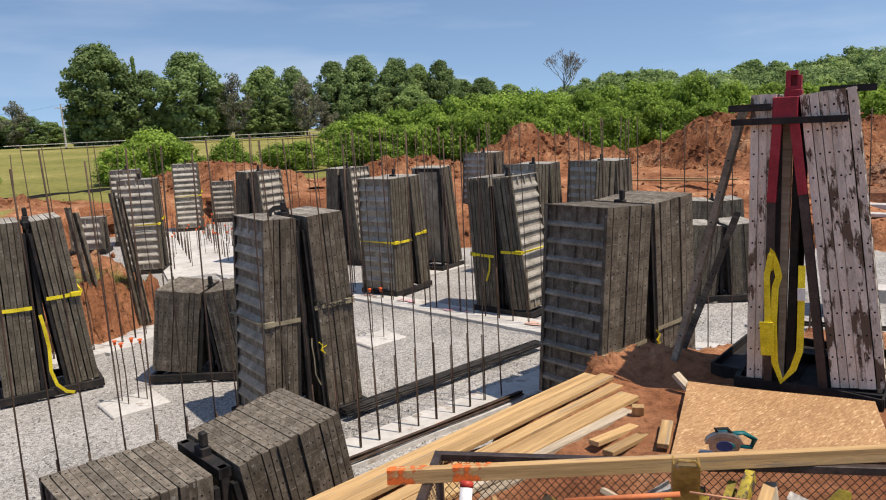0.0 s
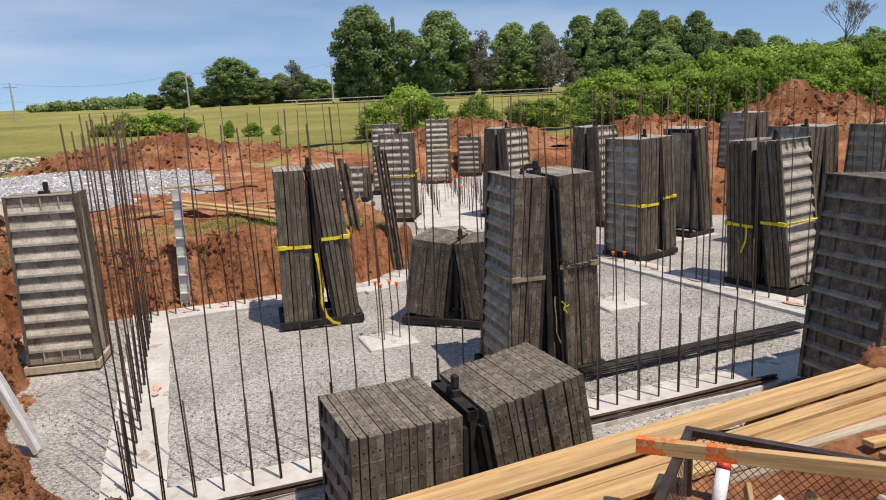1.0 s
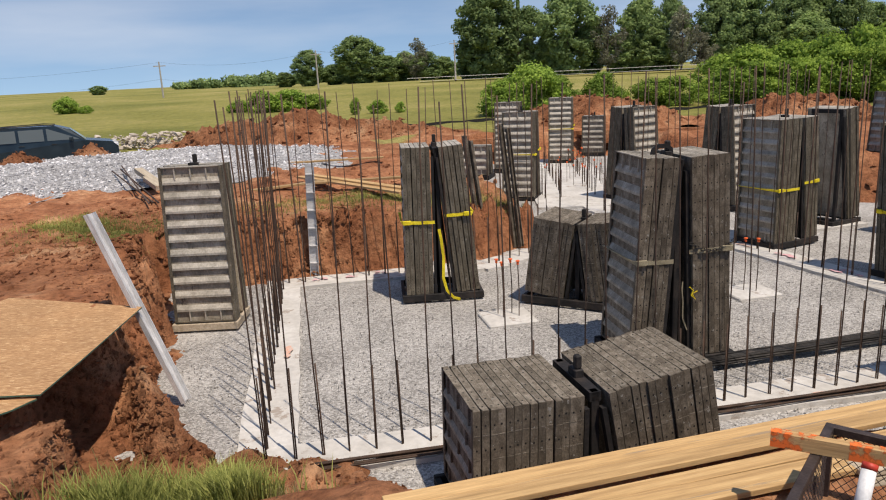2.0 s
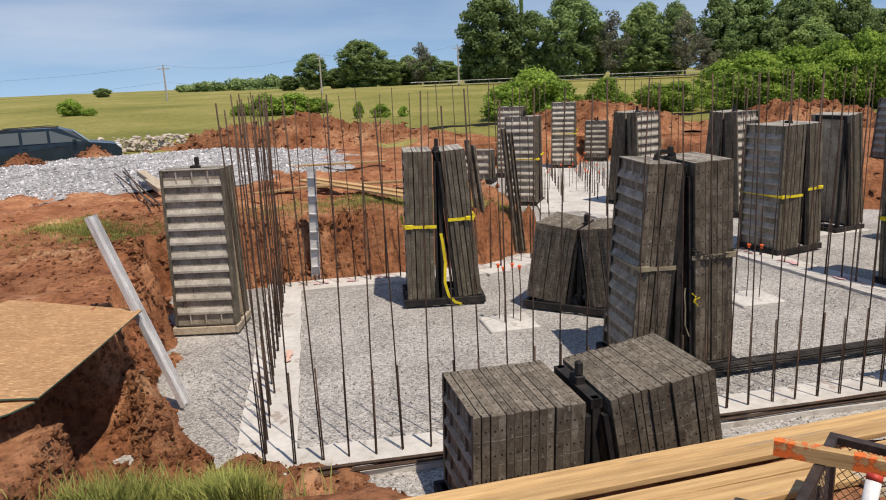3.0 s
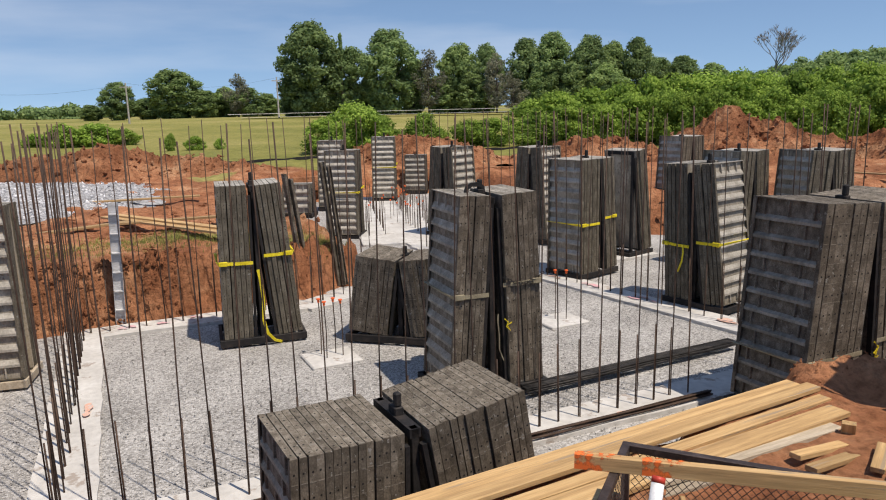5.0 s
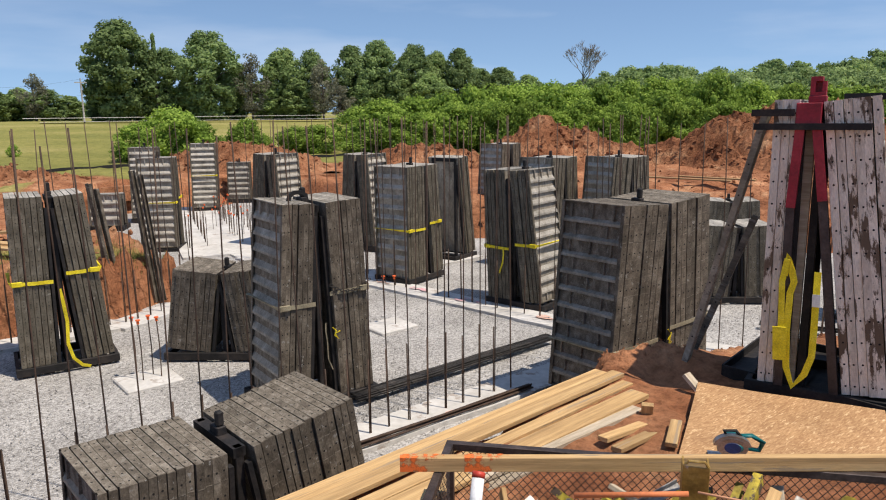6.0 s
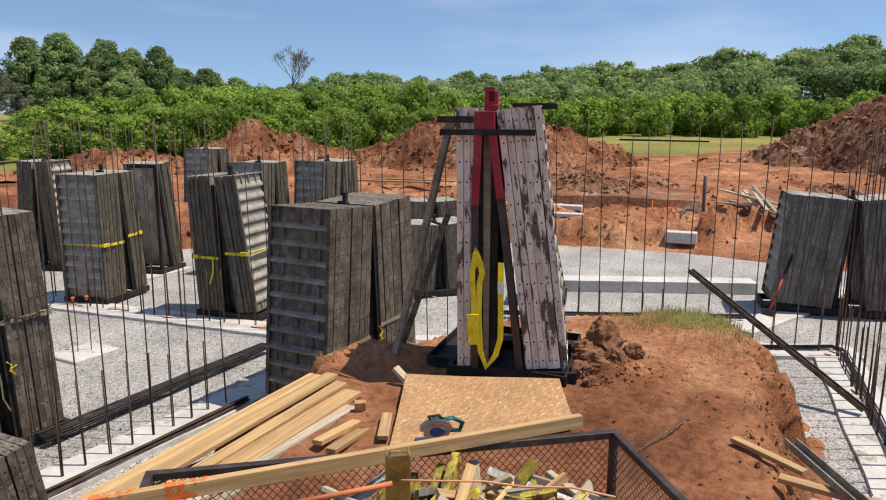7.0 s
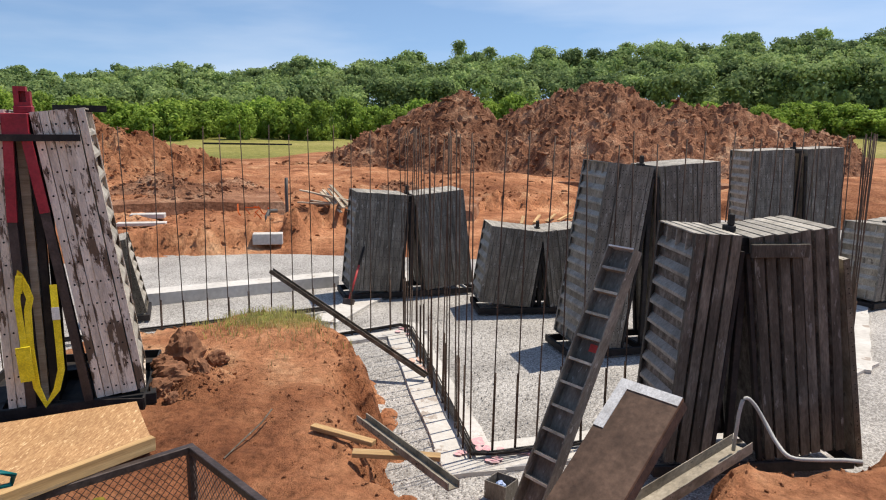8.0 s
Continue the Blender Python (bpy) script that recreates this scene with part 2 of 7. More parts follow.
# ---- ground, one sheet with the excavation in it ----
PIT = [(-2.5, 11.7), (-2.2, 10.8), (-2.1, 9.6), (-2.02, 8.6), (-1.85, 7.6), (-1.4, 6.98), (-0.7, 6.5), (0.35, 6.1), (0.8, 5.5), (0.95, 4.8), (2.0, 4.75), (2.6, 4.85), (3.7, 4.95),
       (5.2, 5.08), (6.0, 5.2), (7.4, 4.85), (8.1, 4.75), (8.9, 4.2), (9.6, 3.2), (10.2, 2.0), (10.0, 0.85), (8.6, 0.45), (7.7, 0.35), (6.6, 0.2), (5.7, 0.02), (5.2, -0.45),
       (5.25, -1.2), (5.5, -2.2), (6.05, -3.7), (7.6, -6.2), (10.0, -10.5), (15.0, -14.0), (24.0, -15.5), (29.0, -10.0), (27.0, -3.2), (25.6, -1.2), (22.9, 0.5), (22.7, 2.7), (20.5, 3.2), (19.6, 5.2), (19.1, 7.2), (17.8, 9.6), (15.8, 13.8),
       (12.0, 17.0), (12.6, 22.0), (12.2, 28.4), (6.6, 28.4), (4.6, 24.0), (4.1, 18.0), (4.6, 14.6), (3.4, 13.75), (1.0, 13.45), (-1.2, 13.3), (-2.7, 13.1)]


def pit_distance(x, y):
    """Metres outside the excavation's foot (negative inside), for arrays."""
    best = np.full(x.shape, 1e9)
    inside = np.zeros(x.shape, bool)
    for (ax, ay), (bx, by) in zip(PIT, PIT[1:] + PIT[:1]):
        dx, dy = bx - ax, by - ay
        k = np.clip(((x - ax) * dx + (y - ay) * dy) / (dx * dx + dy * dy), 0, 1)
        best = np.minimum(best, np.hypot(x - ax - k * dx, y - ay - k * dy))
        crosses = (ay > y) != (by > y)
        inside ^= crosses & (x < (bx - ax) * (y - ay) / (by - ay if by != ay else 1e-9) + ax)
    return np.where(inside, -best, best)


def smooth(a, b, x):
    k = np.clip((x - a) / (b - a), 0, 1)
    return k * k * (3 - 2 * k)


def bell(x, y, cx, cy, rx, ry, turn=0.0):
    c, s = math.cos(radians(turn)), math.sin(radians(turn))
    u, v = (x - cx) * c + (y - cy) * s, -(x - cx) * s + (y - cy) * c
    return np.exp(-((u / rx) ** 2 + (v / ry) ** 2))


def rough_noise(x, y, size, octaves=4, seed=0.0):
    flat = [noise.fractal(Vector((a / size, b / size, seed)), 0.9, 2.1, octaves) for a, b in zip(x.ravel(), y.ravel())]
    return np.array(flat).reshape(x.shape)


def ground_height(x, y, bumps=True):
    d = pit_distance(x, y)
    far = np.hypot(x, y)
    near = smooth(9.0, 5.0, y) * smooth(-1.5, 1.0, x) * smooth(14, 11, x)
    top = 1.08 - 0.16 * near
    top = top + smooth(25, 160, far) * 1.5 + smooth(160, 900, far) * 3.0
    top = top + smooth(1.0, -6.0, x) * smooth(16, 3, y) * 0.12
    top = top - 0.32 * bell(x, y, 4.0, 14.8, 1.7, 1.3)
    top = top + 2.9 * smooth(104, 118, np.degrees(np.arctan2(x, y))) * smooth(55, 115, far)
    width = 0.24 + 0.30 * near + 1.8 * bell(x, y, -0.4, 5.8, 1.1, 1.0) + 1.3 * smooth(12, 18, far) * smooth(27, 22, x) * smooth(6, 9, x)
    wob = rough_noise(x, y, 0.7, 4, 3.0) if bumps else 0.0
    z = top * smooth(-0.02, 1.0, (d + 0.22 * wob) / width) - 0.16 * (d < 0.0)
    bench = top * (0.50 * smooth(0.0, 1.0, (d + 0.15 * wob) / 0.4) + 0.50 * smooth(0.2, 6.5, d)) - 0.16 * (d < 0.0)
    z = z + (bench - z) * smooth(15.5, 18.5, far) * smooth(13, 16, x)
    # steep cut with a talus at its foot, left of the excavation
    cut = top * (0.42 * smooth(-0.05, 0.42, d + 0.1 * wob) + 0.58 * smooth(0.32, 0.44, d + 0.12 * wob)) - 0.16 * (d < 0.0)
    z = z + (cut - z) * smooth(10.5, 9.5, y) * smooth(6.2, 6.9, y) * smooth(-1.0, -1.4, x)
    # the pocket in the bank under the overhanging sheet
    z = z - 1.05 * bell(x, y, -2.42, 7.2, 0.48, 0.7) * (d > 0)
    z = z + 0.42 * smooth(18.3, 20.4, x - 0.12 * y) * (d < 0.3) * smooth(-13, -8, y)
    # the hollow between the lip and the cut
    cap = 0.14 + 0.10 * smooth(-2.1, -1.5, x) + 0.48 * smooth(6.1, 5.4, y)
    z = z - np.maximum(0, z - cap) * smooth(-2.32, -2.18, x) * smooth(-0.6, -1.2, x) * smooth(8.2, 7.7, y) * (d > 0)
    z = np.where((d > 0.05) & (x < -0.5) & (y > 5) & (y < 10), np.maximum(z, 0.05), z)
    slope = 0.10 + 0.40 * smooth(7.0, 6.1, y) + 0.5 * smooth(-0.9, -0.5, x)
    z = z - np.maximum(0, z - slope) * smooth(-2.3, -2.2, x) * smooth(-0.4, -0.9, x) * smooth(5.7, 6.1, y) * smooth(8.3, 7.9, y) * (d > 0)
    side = -1.98 + 0.26 * (8.0 - y)
    sunk = smooth(side, side - 0.14, x) * smooth(-3.0, -2.85, x) * smooth(8.15, 7.9, y) * smooth(6.0, 6.4, y)
    z = z - np.maximum(0, z - 0.04) * sunk * (d > 0)
    crest = smooth(side - 0.16, side + 0.0, x) * smooth(side + 0.52, side + 0.05, x) * smooth(8.6, 8.1, y) * smooth(6.1, 6.7, y)
    z = z + np.maximum(0, 0.16 + 0.26 * smooth(6.6, 8.0, y) + 0.16 * wob - np.maximum(z, 0)) * crest
    # low lip of earth and the block of bank beside the pocket
    z = z * (1 - 0.48 * bell(x, y, -0.9, 5.2, 1.0, 0.8))
    block = smooth(-2.02, -2.2, x) * smooth(6.5, 6.3, y) * smooth(4.0, 4.6, y)
    z = z + (0.88 - z) * block * (d > 0.2)
    # crumbled earth at the foot of the banks and against the stacks
    z = z + 0.22 * bell(d, d * 0, -0.05, 0, 0.28, 1.0) * (0.6 + 1.2 * wob)
    z = z + 0.30 * bell(x, y, 2.95, 5.0, 0.5, 0.26) + 0.22 * bell(x, y, 6.3, 4.9, 0.45, 0.35) + 0.10 * bell(x, y, 7.3, 4.75, 0.5, 0.25)
    z = z + 0.14 * bell(x, y, 6.5, 4.5, 0.5, 0.3) + 0.12 * bell(x, y, 9.3, 1.8, 0.8, 0.6) - 0.12 * bell(x, y, 6.1, 4.3, 0.3, 0.3)
    if bumps:
        close = smooth(60, 20, far)
        face = np.clip(1 - np.abs(d - 0.15) / 0.5, 0, 1)
        out = smooth(-0.1, 0.25, d)
        z = z + close * out * ((0.06 + 0.15 * smooth(12, 22, far)) * rough_noise(x, y, 1.6, 5, 7.0) + 0.04 * rough_noise(x, y, 0.42, 4, 13.0)) + close * face * ((0.10 + 0.20 * (1 - near)) * rough_noise(x, y, 0.34, 5, 11.0) - (0.05 + 0.17 * (1 - near)) * np.abs(rough_noise(x, y, 0.8, 3, 17.0)))
        z = z + smooth(30, 120, far) * 0.25 * rough_noise(x, y, 40.0, 2, 5.0)
    return z


def sheet(name, xs, ys, heights, masks=()):
    """A grid mesh over xs by ys, with point attributes."""
    gx, gy = np.meshgrid(xs, ys)
    nx, ny = len(xs), len(ys)
    vs = np.stack([gx, gy, heights], -1).reshape(-1, 3)
    i = (np.arange(ny - 1)[:, None] * nx + np.arange(nx - 1)[None, :]).ravel()
    me = bpy.data.meshes.new(name)
    me.from_pydata(vs.tolist(), [], np.stack([i, i + 1, i + nx + 1, i + nx], 1).tolist())
    for key, values in masks:
        me.attributes.new(key, "FLOAT", "POINT").data.foreach_set("value", values.ravel().astype(np.float32))
    me.polygons.foreach_set("use_smooth", [True] * len(me.polygons))
    return me


def earth_mat(name, with_grass, damp=1.0, grey=0.0):
    """Red clay, dry crust and damp clods; grass where the sheet's grass attribute says it grows."""
    m = bpy.data.materials.new(name)
    m.use_nodes = True
    n, l = m.node_tree.nodes, m.node_tree.links
    bsdf = n["Principled BSDF"]
    tc = n.new("ShaderNodeTexCoord")

    def cloud_of(scale, detail, stops):
        t = n.new("ShaderNodeTexNoise")
        t.inputs["Scale"].default_value, t.inputs["Detail"].default_value, t.inputs["Roughness"].default_value = scale, detail, 0.65
        l.new(tc.outputs["Object"], t.inputs["Vector"])
        r = n.new("ShaderNodeValToRGB")
        r.color_ramp.elements[0].position, r.color_ramp.elements[0].color = stops[0][0], (*stops[0][1], 1)
        r.color_ramp.elements[1].position, r.color_ramp.elements[1].color = stops[-1][0], (*stops[-1][1], 1)
        for p, c in stops[1:-1]:
            r.color_ramp.elements.new(p).color = (*c, 1)
        l.new(t.outputs["Fac"], r.inputs["Fac"])
        return t, r

    _, clay = cloud_of(0.8, 8, [(0.28, (0.165, 0.062, 0.031)), (0.43, (0.31, 0.130, 0.064)), (0.56, (0.43, 0.202, 0.104)), (0.72, (0.60, 0.37, 0.215))])
    fine, dust = cloud_of(11, 8, [(0.3, (0.42, 0.41, 0.40)), (0.5, (0.95, 0.95, 0.95)), (0.7, (1.28, 1.28, 1.28))])
    mul = n.new("ShaderNodeMixRGB")
    mul.blend_type, mul.inputs["Fac"].default_value = "MULTIPLY", 0.85
    l.new(clay.outputs["Color"], mul.inputs["Color1"])
    l.new(dust.outputs["Color"], mul.inputs["Color2"])
    _, wet = cloud_of(0.16, 5, [(0.36, (0.66 * damp, (0.62 + 0.10 * grey) * damp, (0.60 + 0.25 * grey) * damp)), (0.60, (1.10 * damp, (1.10 + 0.16 * grey) * damp, (1.10 + 0.4 * grey) * damp))])
    mul2 = n.new("ShaderNodeMixRGB")
    mul2.blend_type, mul2.inputs["Fac"].default_value = "MULTIPLY", 1.0
    l.new(mul.outputs["Color"], mul2.inputs["Color1"])
    l.new(wet.outputs["Color"], mul2.inputs["Color2"])
    out = mul2.outputs["Color"]
    if with_grass:
        _, turf = cloud_of(0.05, 9, [(0.3, (0.15, 0.165, 0.04)), (0.5, (0.265, 0.25, 0.072)), (0.72, (0.42, 0.355, 0.145))])
        _, blade = cloud_of(2.2, 9, [(0.3, (0.45, 0.5, 0.45)), (0.7, (1.4, 1.35, 1.4))])
        gm = n.new("ShaderNodeMixRGB")
        gm.blend_type, gm.inputs["Fac"].default_value = "MULTIPLY", 0.7
        l.new(turf.outputs["Color"], gm.inputs["Color1"])
        l.new(blade.outputs["Color"], gm.inputs["Color2"])
        at = n.new("ShaderNodeAttribute")
        at.attribute_name = "grass"
        ragged = n.new("ShaderNodeMath")
        ragged.operation = "MULTIPLY_ADD"
        ragged.inputs[1].default_value = 0.5
        l.new(fine.outputs["Fac"], ragged.inputs[0])
        l.new(at.outputs["Fac"], ragged.inputs[2])
        edge = n.new("ShaderNodeMapRange")
        edge.inputs["From Min"].default_value, edge.inputs["From Max"].default_value = 0.66, 0.86
        l.new(ragged.outputs[0], edge.inputs["Value"])
        mx = n.new("ShaderNodeMixRGB")
        l.new(edge.outputs["Result"], mx.inputs["Fac"])
        l.new(out, mx.inputs["Color1"])
        l.new(gm.outputs["Color"], mx.inputs["Color2"])
        out = mx.outputs["Color"]
    l.new(out, bsdf.inputs["Base Color"])
    bsdf.inputs["Roughness"].default_value = 0.95
    bsdf.inputs["Specular IOR Level"].default_value = 0.15
    b1 = n.new("ShaderNodeTexNoise")
    b1.inputs["Scale"].default_value, b1.inputs["Detail"].default_value, b1.inputs["Roughness"].default_value = 7.0, 9, 0.7
    l.new(tc.outputs["Object"], b1.inputs["Vector"])
    bu = n.new("ShaderNodeBump")
    bu.inputs["Strength"].default_value, bu.inputs["Distance"].default_value = 1.0, 0.10
    l.new(b1.outputs["Fac"], bu.inputs["Height"])
    l.new(bu.outputs["Normal"], bsdf.inputs["Normal"])
    return m


EARTH = earth_mat("red_clay_and_grass", True, 1.16)
CLAY = earth_mat("red_clay", False, 0.87)
CRUMB = earth_mat("dry_clay_crumb", False, 1.02)

def graded(lo, a, b, hi):
    mid = np.concatenate([np.arange(lo, a, 0.2), np.arange(a, b, 0.085), np.arange(b, hi, 0.2)])
    tail, s, p = [], 0.2, mid[-1]
    while p < 2600:
        s *= 1.16
        p += s
        tail.append(p)
    head, s, p = [], 0.2, mid[0]
    while p > -2600:
        s *= 1.16
        p -= s
        head.append(p)
    return np.concatenate([head[::-1], mid, tail])


xs, ys = graded(-8.0, -4.0, 11.0, 36.0), graded(-14.0, -4.0, 15.6, 30.0)
gx, gy = np.meshgrid(xs, ys)
gz = ground_height(gx, gy)
far = np.hypot(gx, gy)
az = np.degrees(np.arctan2(gx, gy))
reach = np.interp(az, [-180, -60, -10, 5, 25, 45, 60, 75, 95, 125, 180], [30, 30, 30, 29, 33, 36, 40, 44, 62, 60, 30])
grass = smooth(-2, 4, far - reach - 2.0 * np.sin(az * 0.7))
grass = np.maximum(grass, 0.56 * bell(gx, gy, 9.4, 1.7, 0.7, 1.0, 20) + 0.1)
grass = np.maximum(grass, 0.70 * bell(gx, gy, -1.0, 4.7, 0.8, 0.4) + 0.1)
grass = np.maximum(grass, 0.66 * bell(gx, gy, 2.2, 15.4, 3.4, 0.9))
grass = np.maximum(grass, 0.62 * bell(gx, gy, -3.6, 13.5, 1.3, 0.8))
grass = grass * (pit_distance(gx, gy) > 0.25)
ground = part("ground", sheet("ground", xs, ys, gz, [("grass", grass)]), EARTH)
ground.data.materials.append(EARTH)
tagged(ground, "red clay building ground with an excavation, running out into a green hayfield", "ground", kind="structure")

# gravel bed of the excavation
bed = Build()
bx, by = np.arange(-3.2, 27, 0.45), np.arange(-15.5, 29.0, 0.45)
mx_, my_ = np.meshgrid(bx, by)
keep = pit_distance(mx_, my_) < 1.3
bz = -0.035 + 0.012 * rough_noise(mx_, my_, 0.8, 3, 2.0)
idx = -np.ones(mx_.shape, int)
idx[keep] = np.arange(keep.sum())
faces = [(idx[j, i], idx[j, i + 1], idx[j + 1, i + 1], idx[j + 1, i]) for j in range(len(by) - 1) for i in range(len(bx) - 1) if keep[j, i] and keep[j, i + 1] and keep[j + 1, i + 1] and keep[j + 1, i]]
bed.add(np.stack([mx_[keep], my_[keep], bz[keep]], 1).tolist(), faces)
tagged(part("gravel_floor", bed, GRAVEL, smooth=True), "grey crushed gravel bed covering the bottom of the excavation", "gravel", kind="structure")


def footing(points, width, top=0.012, label="pale poured concrete footing strip flush with the gravel"):
    """A poured strip along points, with slightly wavering edges."""
    b = Build()
    for (ax, ay), (cx, cy) in zip(points, points[1:]):
        way = Vector((cx - ax, cy - ay, 0))
        long = way.length
        way.normalize()
        side = Vector((-way.y, way.x, 0))
        steps = max(2, int(long / 0.35))
        ring = []
        for i in range(steps + 1):
            p = Vector((ax, ay, 0)) + way * (long * i / steps + (-width / 2 if i == 0 else width / 2 if i == steps else 0))
            w1, w2 = width / 2 + 0.012 * math.sin(p.x * 5 + p.y * 3), width / 2 + 0.012 * math.sin(p.x * 4 - p.y * 6)
            ring.append([p + side * w1 + Vector((0, 0, -0.25)), p + side * w1 + Vector((0, 0, top)), p - side * w2 + Vector((0, 0, top)), p - side * w2 + Vector((0, 0, -0.25))])
        vs = [q for r in ring for q in r]
        fs = [(i * 4 + k, i * 4 + k + 1, i * 4 + 5 + k, i * 4 + 4 + k) for i in range(steps) for k in range(3)]
        fs += [(0, 3, 2, 1), tuple(steps * 4 + k for k in range(4))]
        b.add(vs, fs)
        top += 0.004
    return tagged(part("footing", b, CONCRETE), label, "footing", kind="structure")


footing([(-0.62, 6.66), (-0.62, 12.97)], 0.60)
footing([(-0.62, 12.98), (3.2, 13.02), (4.6, 13.75)], 0.60, 0.016)
footing([(-0.62, 6.66), (9.15, 6.66)], 0.60, 0.020)
footing([(8.05, 13.4), (9.15, 6.66)], 0.62, 0.015)
footing([(9.15, 6.66), (12.27, 0.17)], 0.62, 0.019)
footing([(12.27, 0.17), (7.44, -0.61)], 0.62, 0.010)
footing([(7.44, -0.61), (8.1, -3.4), (10.5, -6.6), (15.0, -9.4)], 0.62, 0.014)
footing([(8.05, 13.4), (7.2, 17.0), (7.4, 19.5)], 0.62, 0.011)
footing([(11.3, 13.6), (8.05, 13.4)], 0.6, 0.018)
footing([(7.4, 19.0), (9.3, 26.8)], 2.6, 0.02, label="broad pale concrete footing slab set with capped bars")
footing([(13.0, 1.5), (16.8, 0.0)], 0.55, 0.013)
footing([(14.15, 5.25), (15.75, 1.95)], 0.50, 0.20, label="raised pale concrete footing wall with a dark side")
for px_, py_ in ((2.70, 10.02), (6.60, 10.0)):
    pad = Build().box((-0.37, -0.33, -0.2), (0.37, 0.33, 0.01), bevel=0.015)
    tagged(part("footing", pad, CONCRETE, m=pose(px_, py_, 0, 0, 0, 2)), "square pale concrete column pad in the gravel", "footing", kind="structure")


# ---- stacks of concrete wall forms ----
PITCH = 0.0675


def panel_mesh(w, h, r_hole=0.0075, seam=0, levels=(0.055, 0.105)):
    """A ribbed aluminium wall form: x through its thickness, ribs on the -x side, z from its bottom."""
    b, t, r = Build(), 0.064, 0.045
    deep, rise = (0.026, 0.022) if seam else (0.040, 0.055)
    b.box((deep, -w / 2 + 0.004, 0.004), (t - 0.004, w / 2 - 0.004, h - 0.004), 1)
    b.box((0, -w / 2, 0), (t, -w / 2 + 0.012, h), 0)
    b.box((0, w / 2 - 0.012, 0), (t, w / 2, h), 0)
    b.box((0, -w / 2 + 0.012, 0), (0.010, -w / 2 + r, h), 0)
    b.box((0, w / 2 - r, 0), (0.010, w / 2 - 0.012, h), 0)
    b.box((0, -w / 2 + 0.012, 0), (t, w / 2 - 0.012, 0.012), 0)
    # top rail: paler slot for worn metal and the sunlight on it
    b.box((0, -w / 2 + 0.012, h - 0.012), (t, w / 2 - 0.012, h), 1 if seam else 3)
    rows = max(3, round(h / 0.203))
    for i in range(1, rows):
        z = h * i / rows
        # front and upper slope in the lighter slot as if lit, underside darker
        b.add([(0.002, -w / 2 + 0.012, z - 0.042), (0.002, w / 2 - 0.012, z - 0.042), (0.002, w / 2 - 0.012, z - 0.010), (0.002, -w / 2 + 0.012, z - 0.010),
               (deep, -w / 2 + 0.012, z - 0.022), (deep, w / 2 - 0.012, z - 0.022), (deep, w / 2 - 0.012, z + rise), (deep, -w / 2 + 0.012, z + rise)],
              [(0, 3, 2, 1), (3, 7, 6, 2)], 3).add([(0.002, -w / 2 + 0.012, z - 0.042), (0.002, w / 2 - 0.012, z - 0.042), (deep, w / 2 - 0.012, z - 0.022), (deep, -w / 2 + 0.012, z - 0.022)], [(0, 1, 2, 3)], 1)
    for k in (range(rows) if seam else (0, rows - 1)):
        for y in ((-w / 4, w / 4) if seam and k % 2 else (-w / 3, 0, w / 3) if seam else (-w / 4, 0, w / 4)):
            b.box((0.004 if seam else 0.006, y - 0.008, h * k / rows + 0.02), (deep, y + 0.008, h * (k + 1) / rows - 0.03), 1 if seam else 3)
    for i in range(rows):
        for dz in levels:
            z = h * i / rows + dz
            for s in (-1, 1):
                ring = [(0.030 + r_hole * math.cos(k * math.pi / 3), s * (w / 2 + 0.0012), z + r_hole * math.sin(k * math.pi / 3)) for k in range(6)]
                b.add(ring, [tuple(range(6)) if s < 0 else tuple(range(6))[::-1]], 2)
    for i in range(3):
        for s in (-1, 1):
            y = s * w * (0.12 + 0.15 * i)
            for z, o in ((h + 0.0012, (0, 1, 2, 3, 4, 5)),):
                b.add([(0.030 + r_hole * math.cos(k * math.pi / 3), y + r_hole * math.sin(k * math.pi / 3), z) for k in range(6)], [o], 2)
    # seams where the rib ends meet the side rail
    for i in range(1, rows):
        z = h * i / rows
        for s in (-1, 1):
            b.box((0.004, min(s * w / 2, s * (w / 2 + 0.002)), z - 0.003), (t - 0.004, max(s * w / 2, s * (w / 2 + 0.002)), z + 0.005), seam)
    return b


# worn metal, with the light on ribs and top rails painted in
RIB = mat("worn_lit_rib", ((0.22, 0.20, 0.165), (0.36, 0.33, 0.28), (0.48, 0.445, 0.39)), 4.0, 0.65, 0.1, 0.2, vary=0.2)
# the same under mud, lightened so the ribs read as lit
MUD_RIB = mat("muddy_lit_rib", ((0.16, 0.14, 0.11), (0.27, 0.24, 0.195), (0.40, 0.365, 0.31)), 4.0, 0.75, 0.05, 0.2, vary=0.2)
# weathered form whose dark tone carries the edge rack's shade
EDGE_FORM = mat("shaded_form", ((0.055, 0.047, 0.038), (0.105, 0.092, 0.075), (0.20, 0.178, 0.148)), 3.0, 0.75, 0.0, 0.3, 40, (3, 3, 0.5), vary=0.3, fine=0.35, spec=0.25, second=((0.20, 0.19, 0.175), 8.0, 0.08))
# greyer forms, colour also raised to brighten racks standing in shade
GREY_FORM = mat("grey_form_lifted", ((0.085, 0.077, 0.065), (0.155, 0.141, 0.120), (0.26, 0.24, 0.21)), 3.0, 0.62, 0.05, 0.25, 40, (2, 2, 0.8), vary=0.14, fine=0.3, spec=0.35, second=((0.33, 0.32, 0.30), 8.0, 0.08))
EDGE_SKIN = mat("mottled_form_skin", ((0.07, 0.062, 0.05), (0.19, 0.172, 0.15), (0.36, 0.335, 0.30)), 6.0, 0.8, 0.0, 0.4, 50, (2, 2, 1.4), vary=0.2, fine=0.4, spec=0.2)
panel_cache = {}


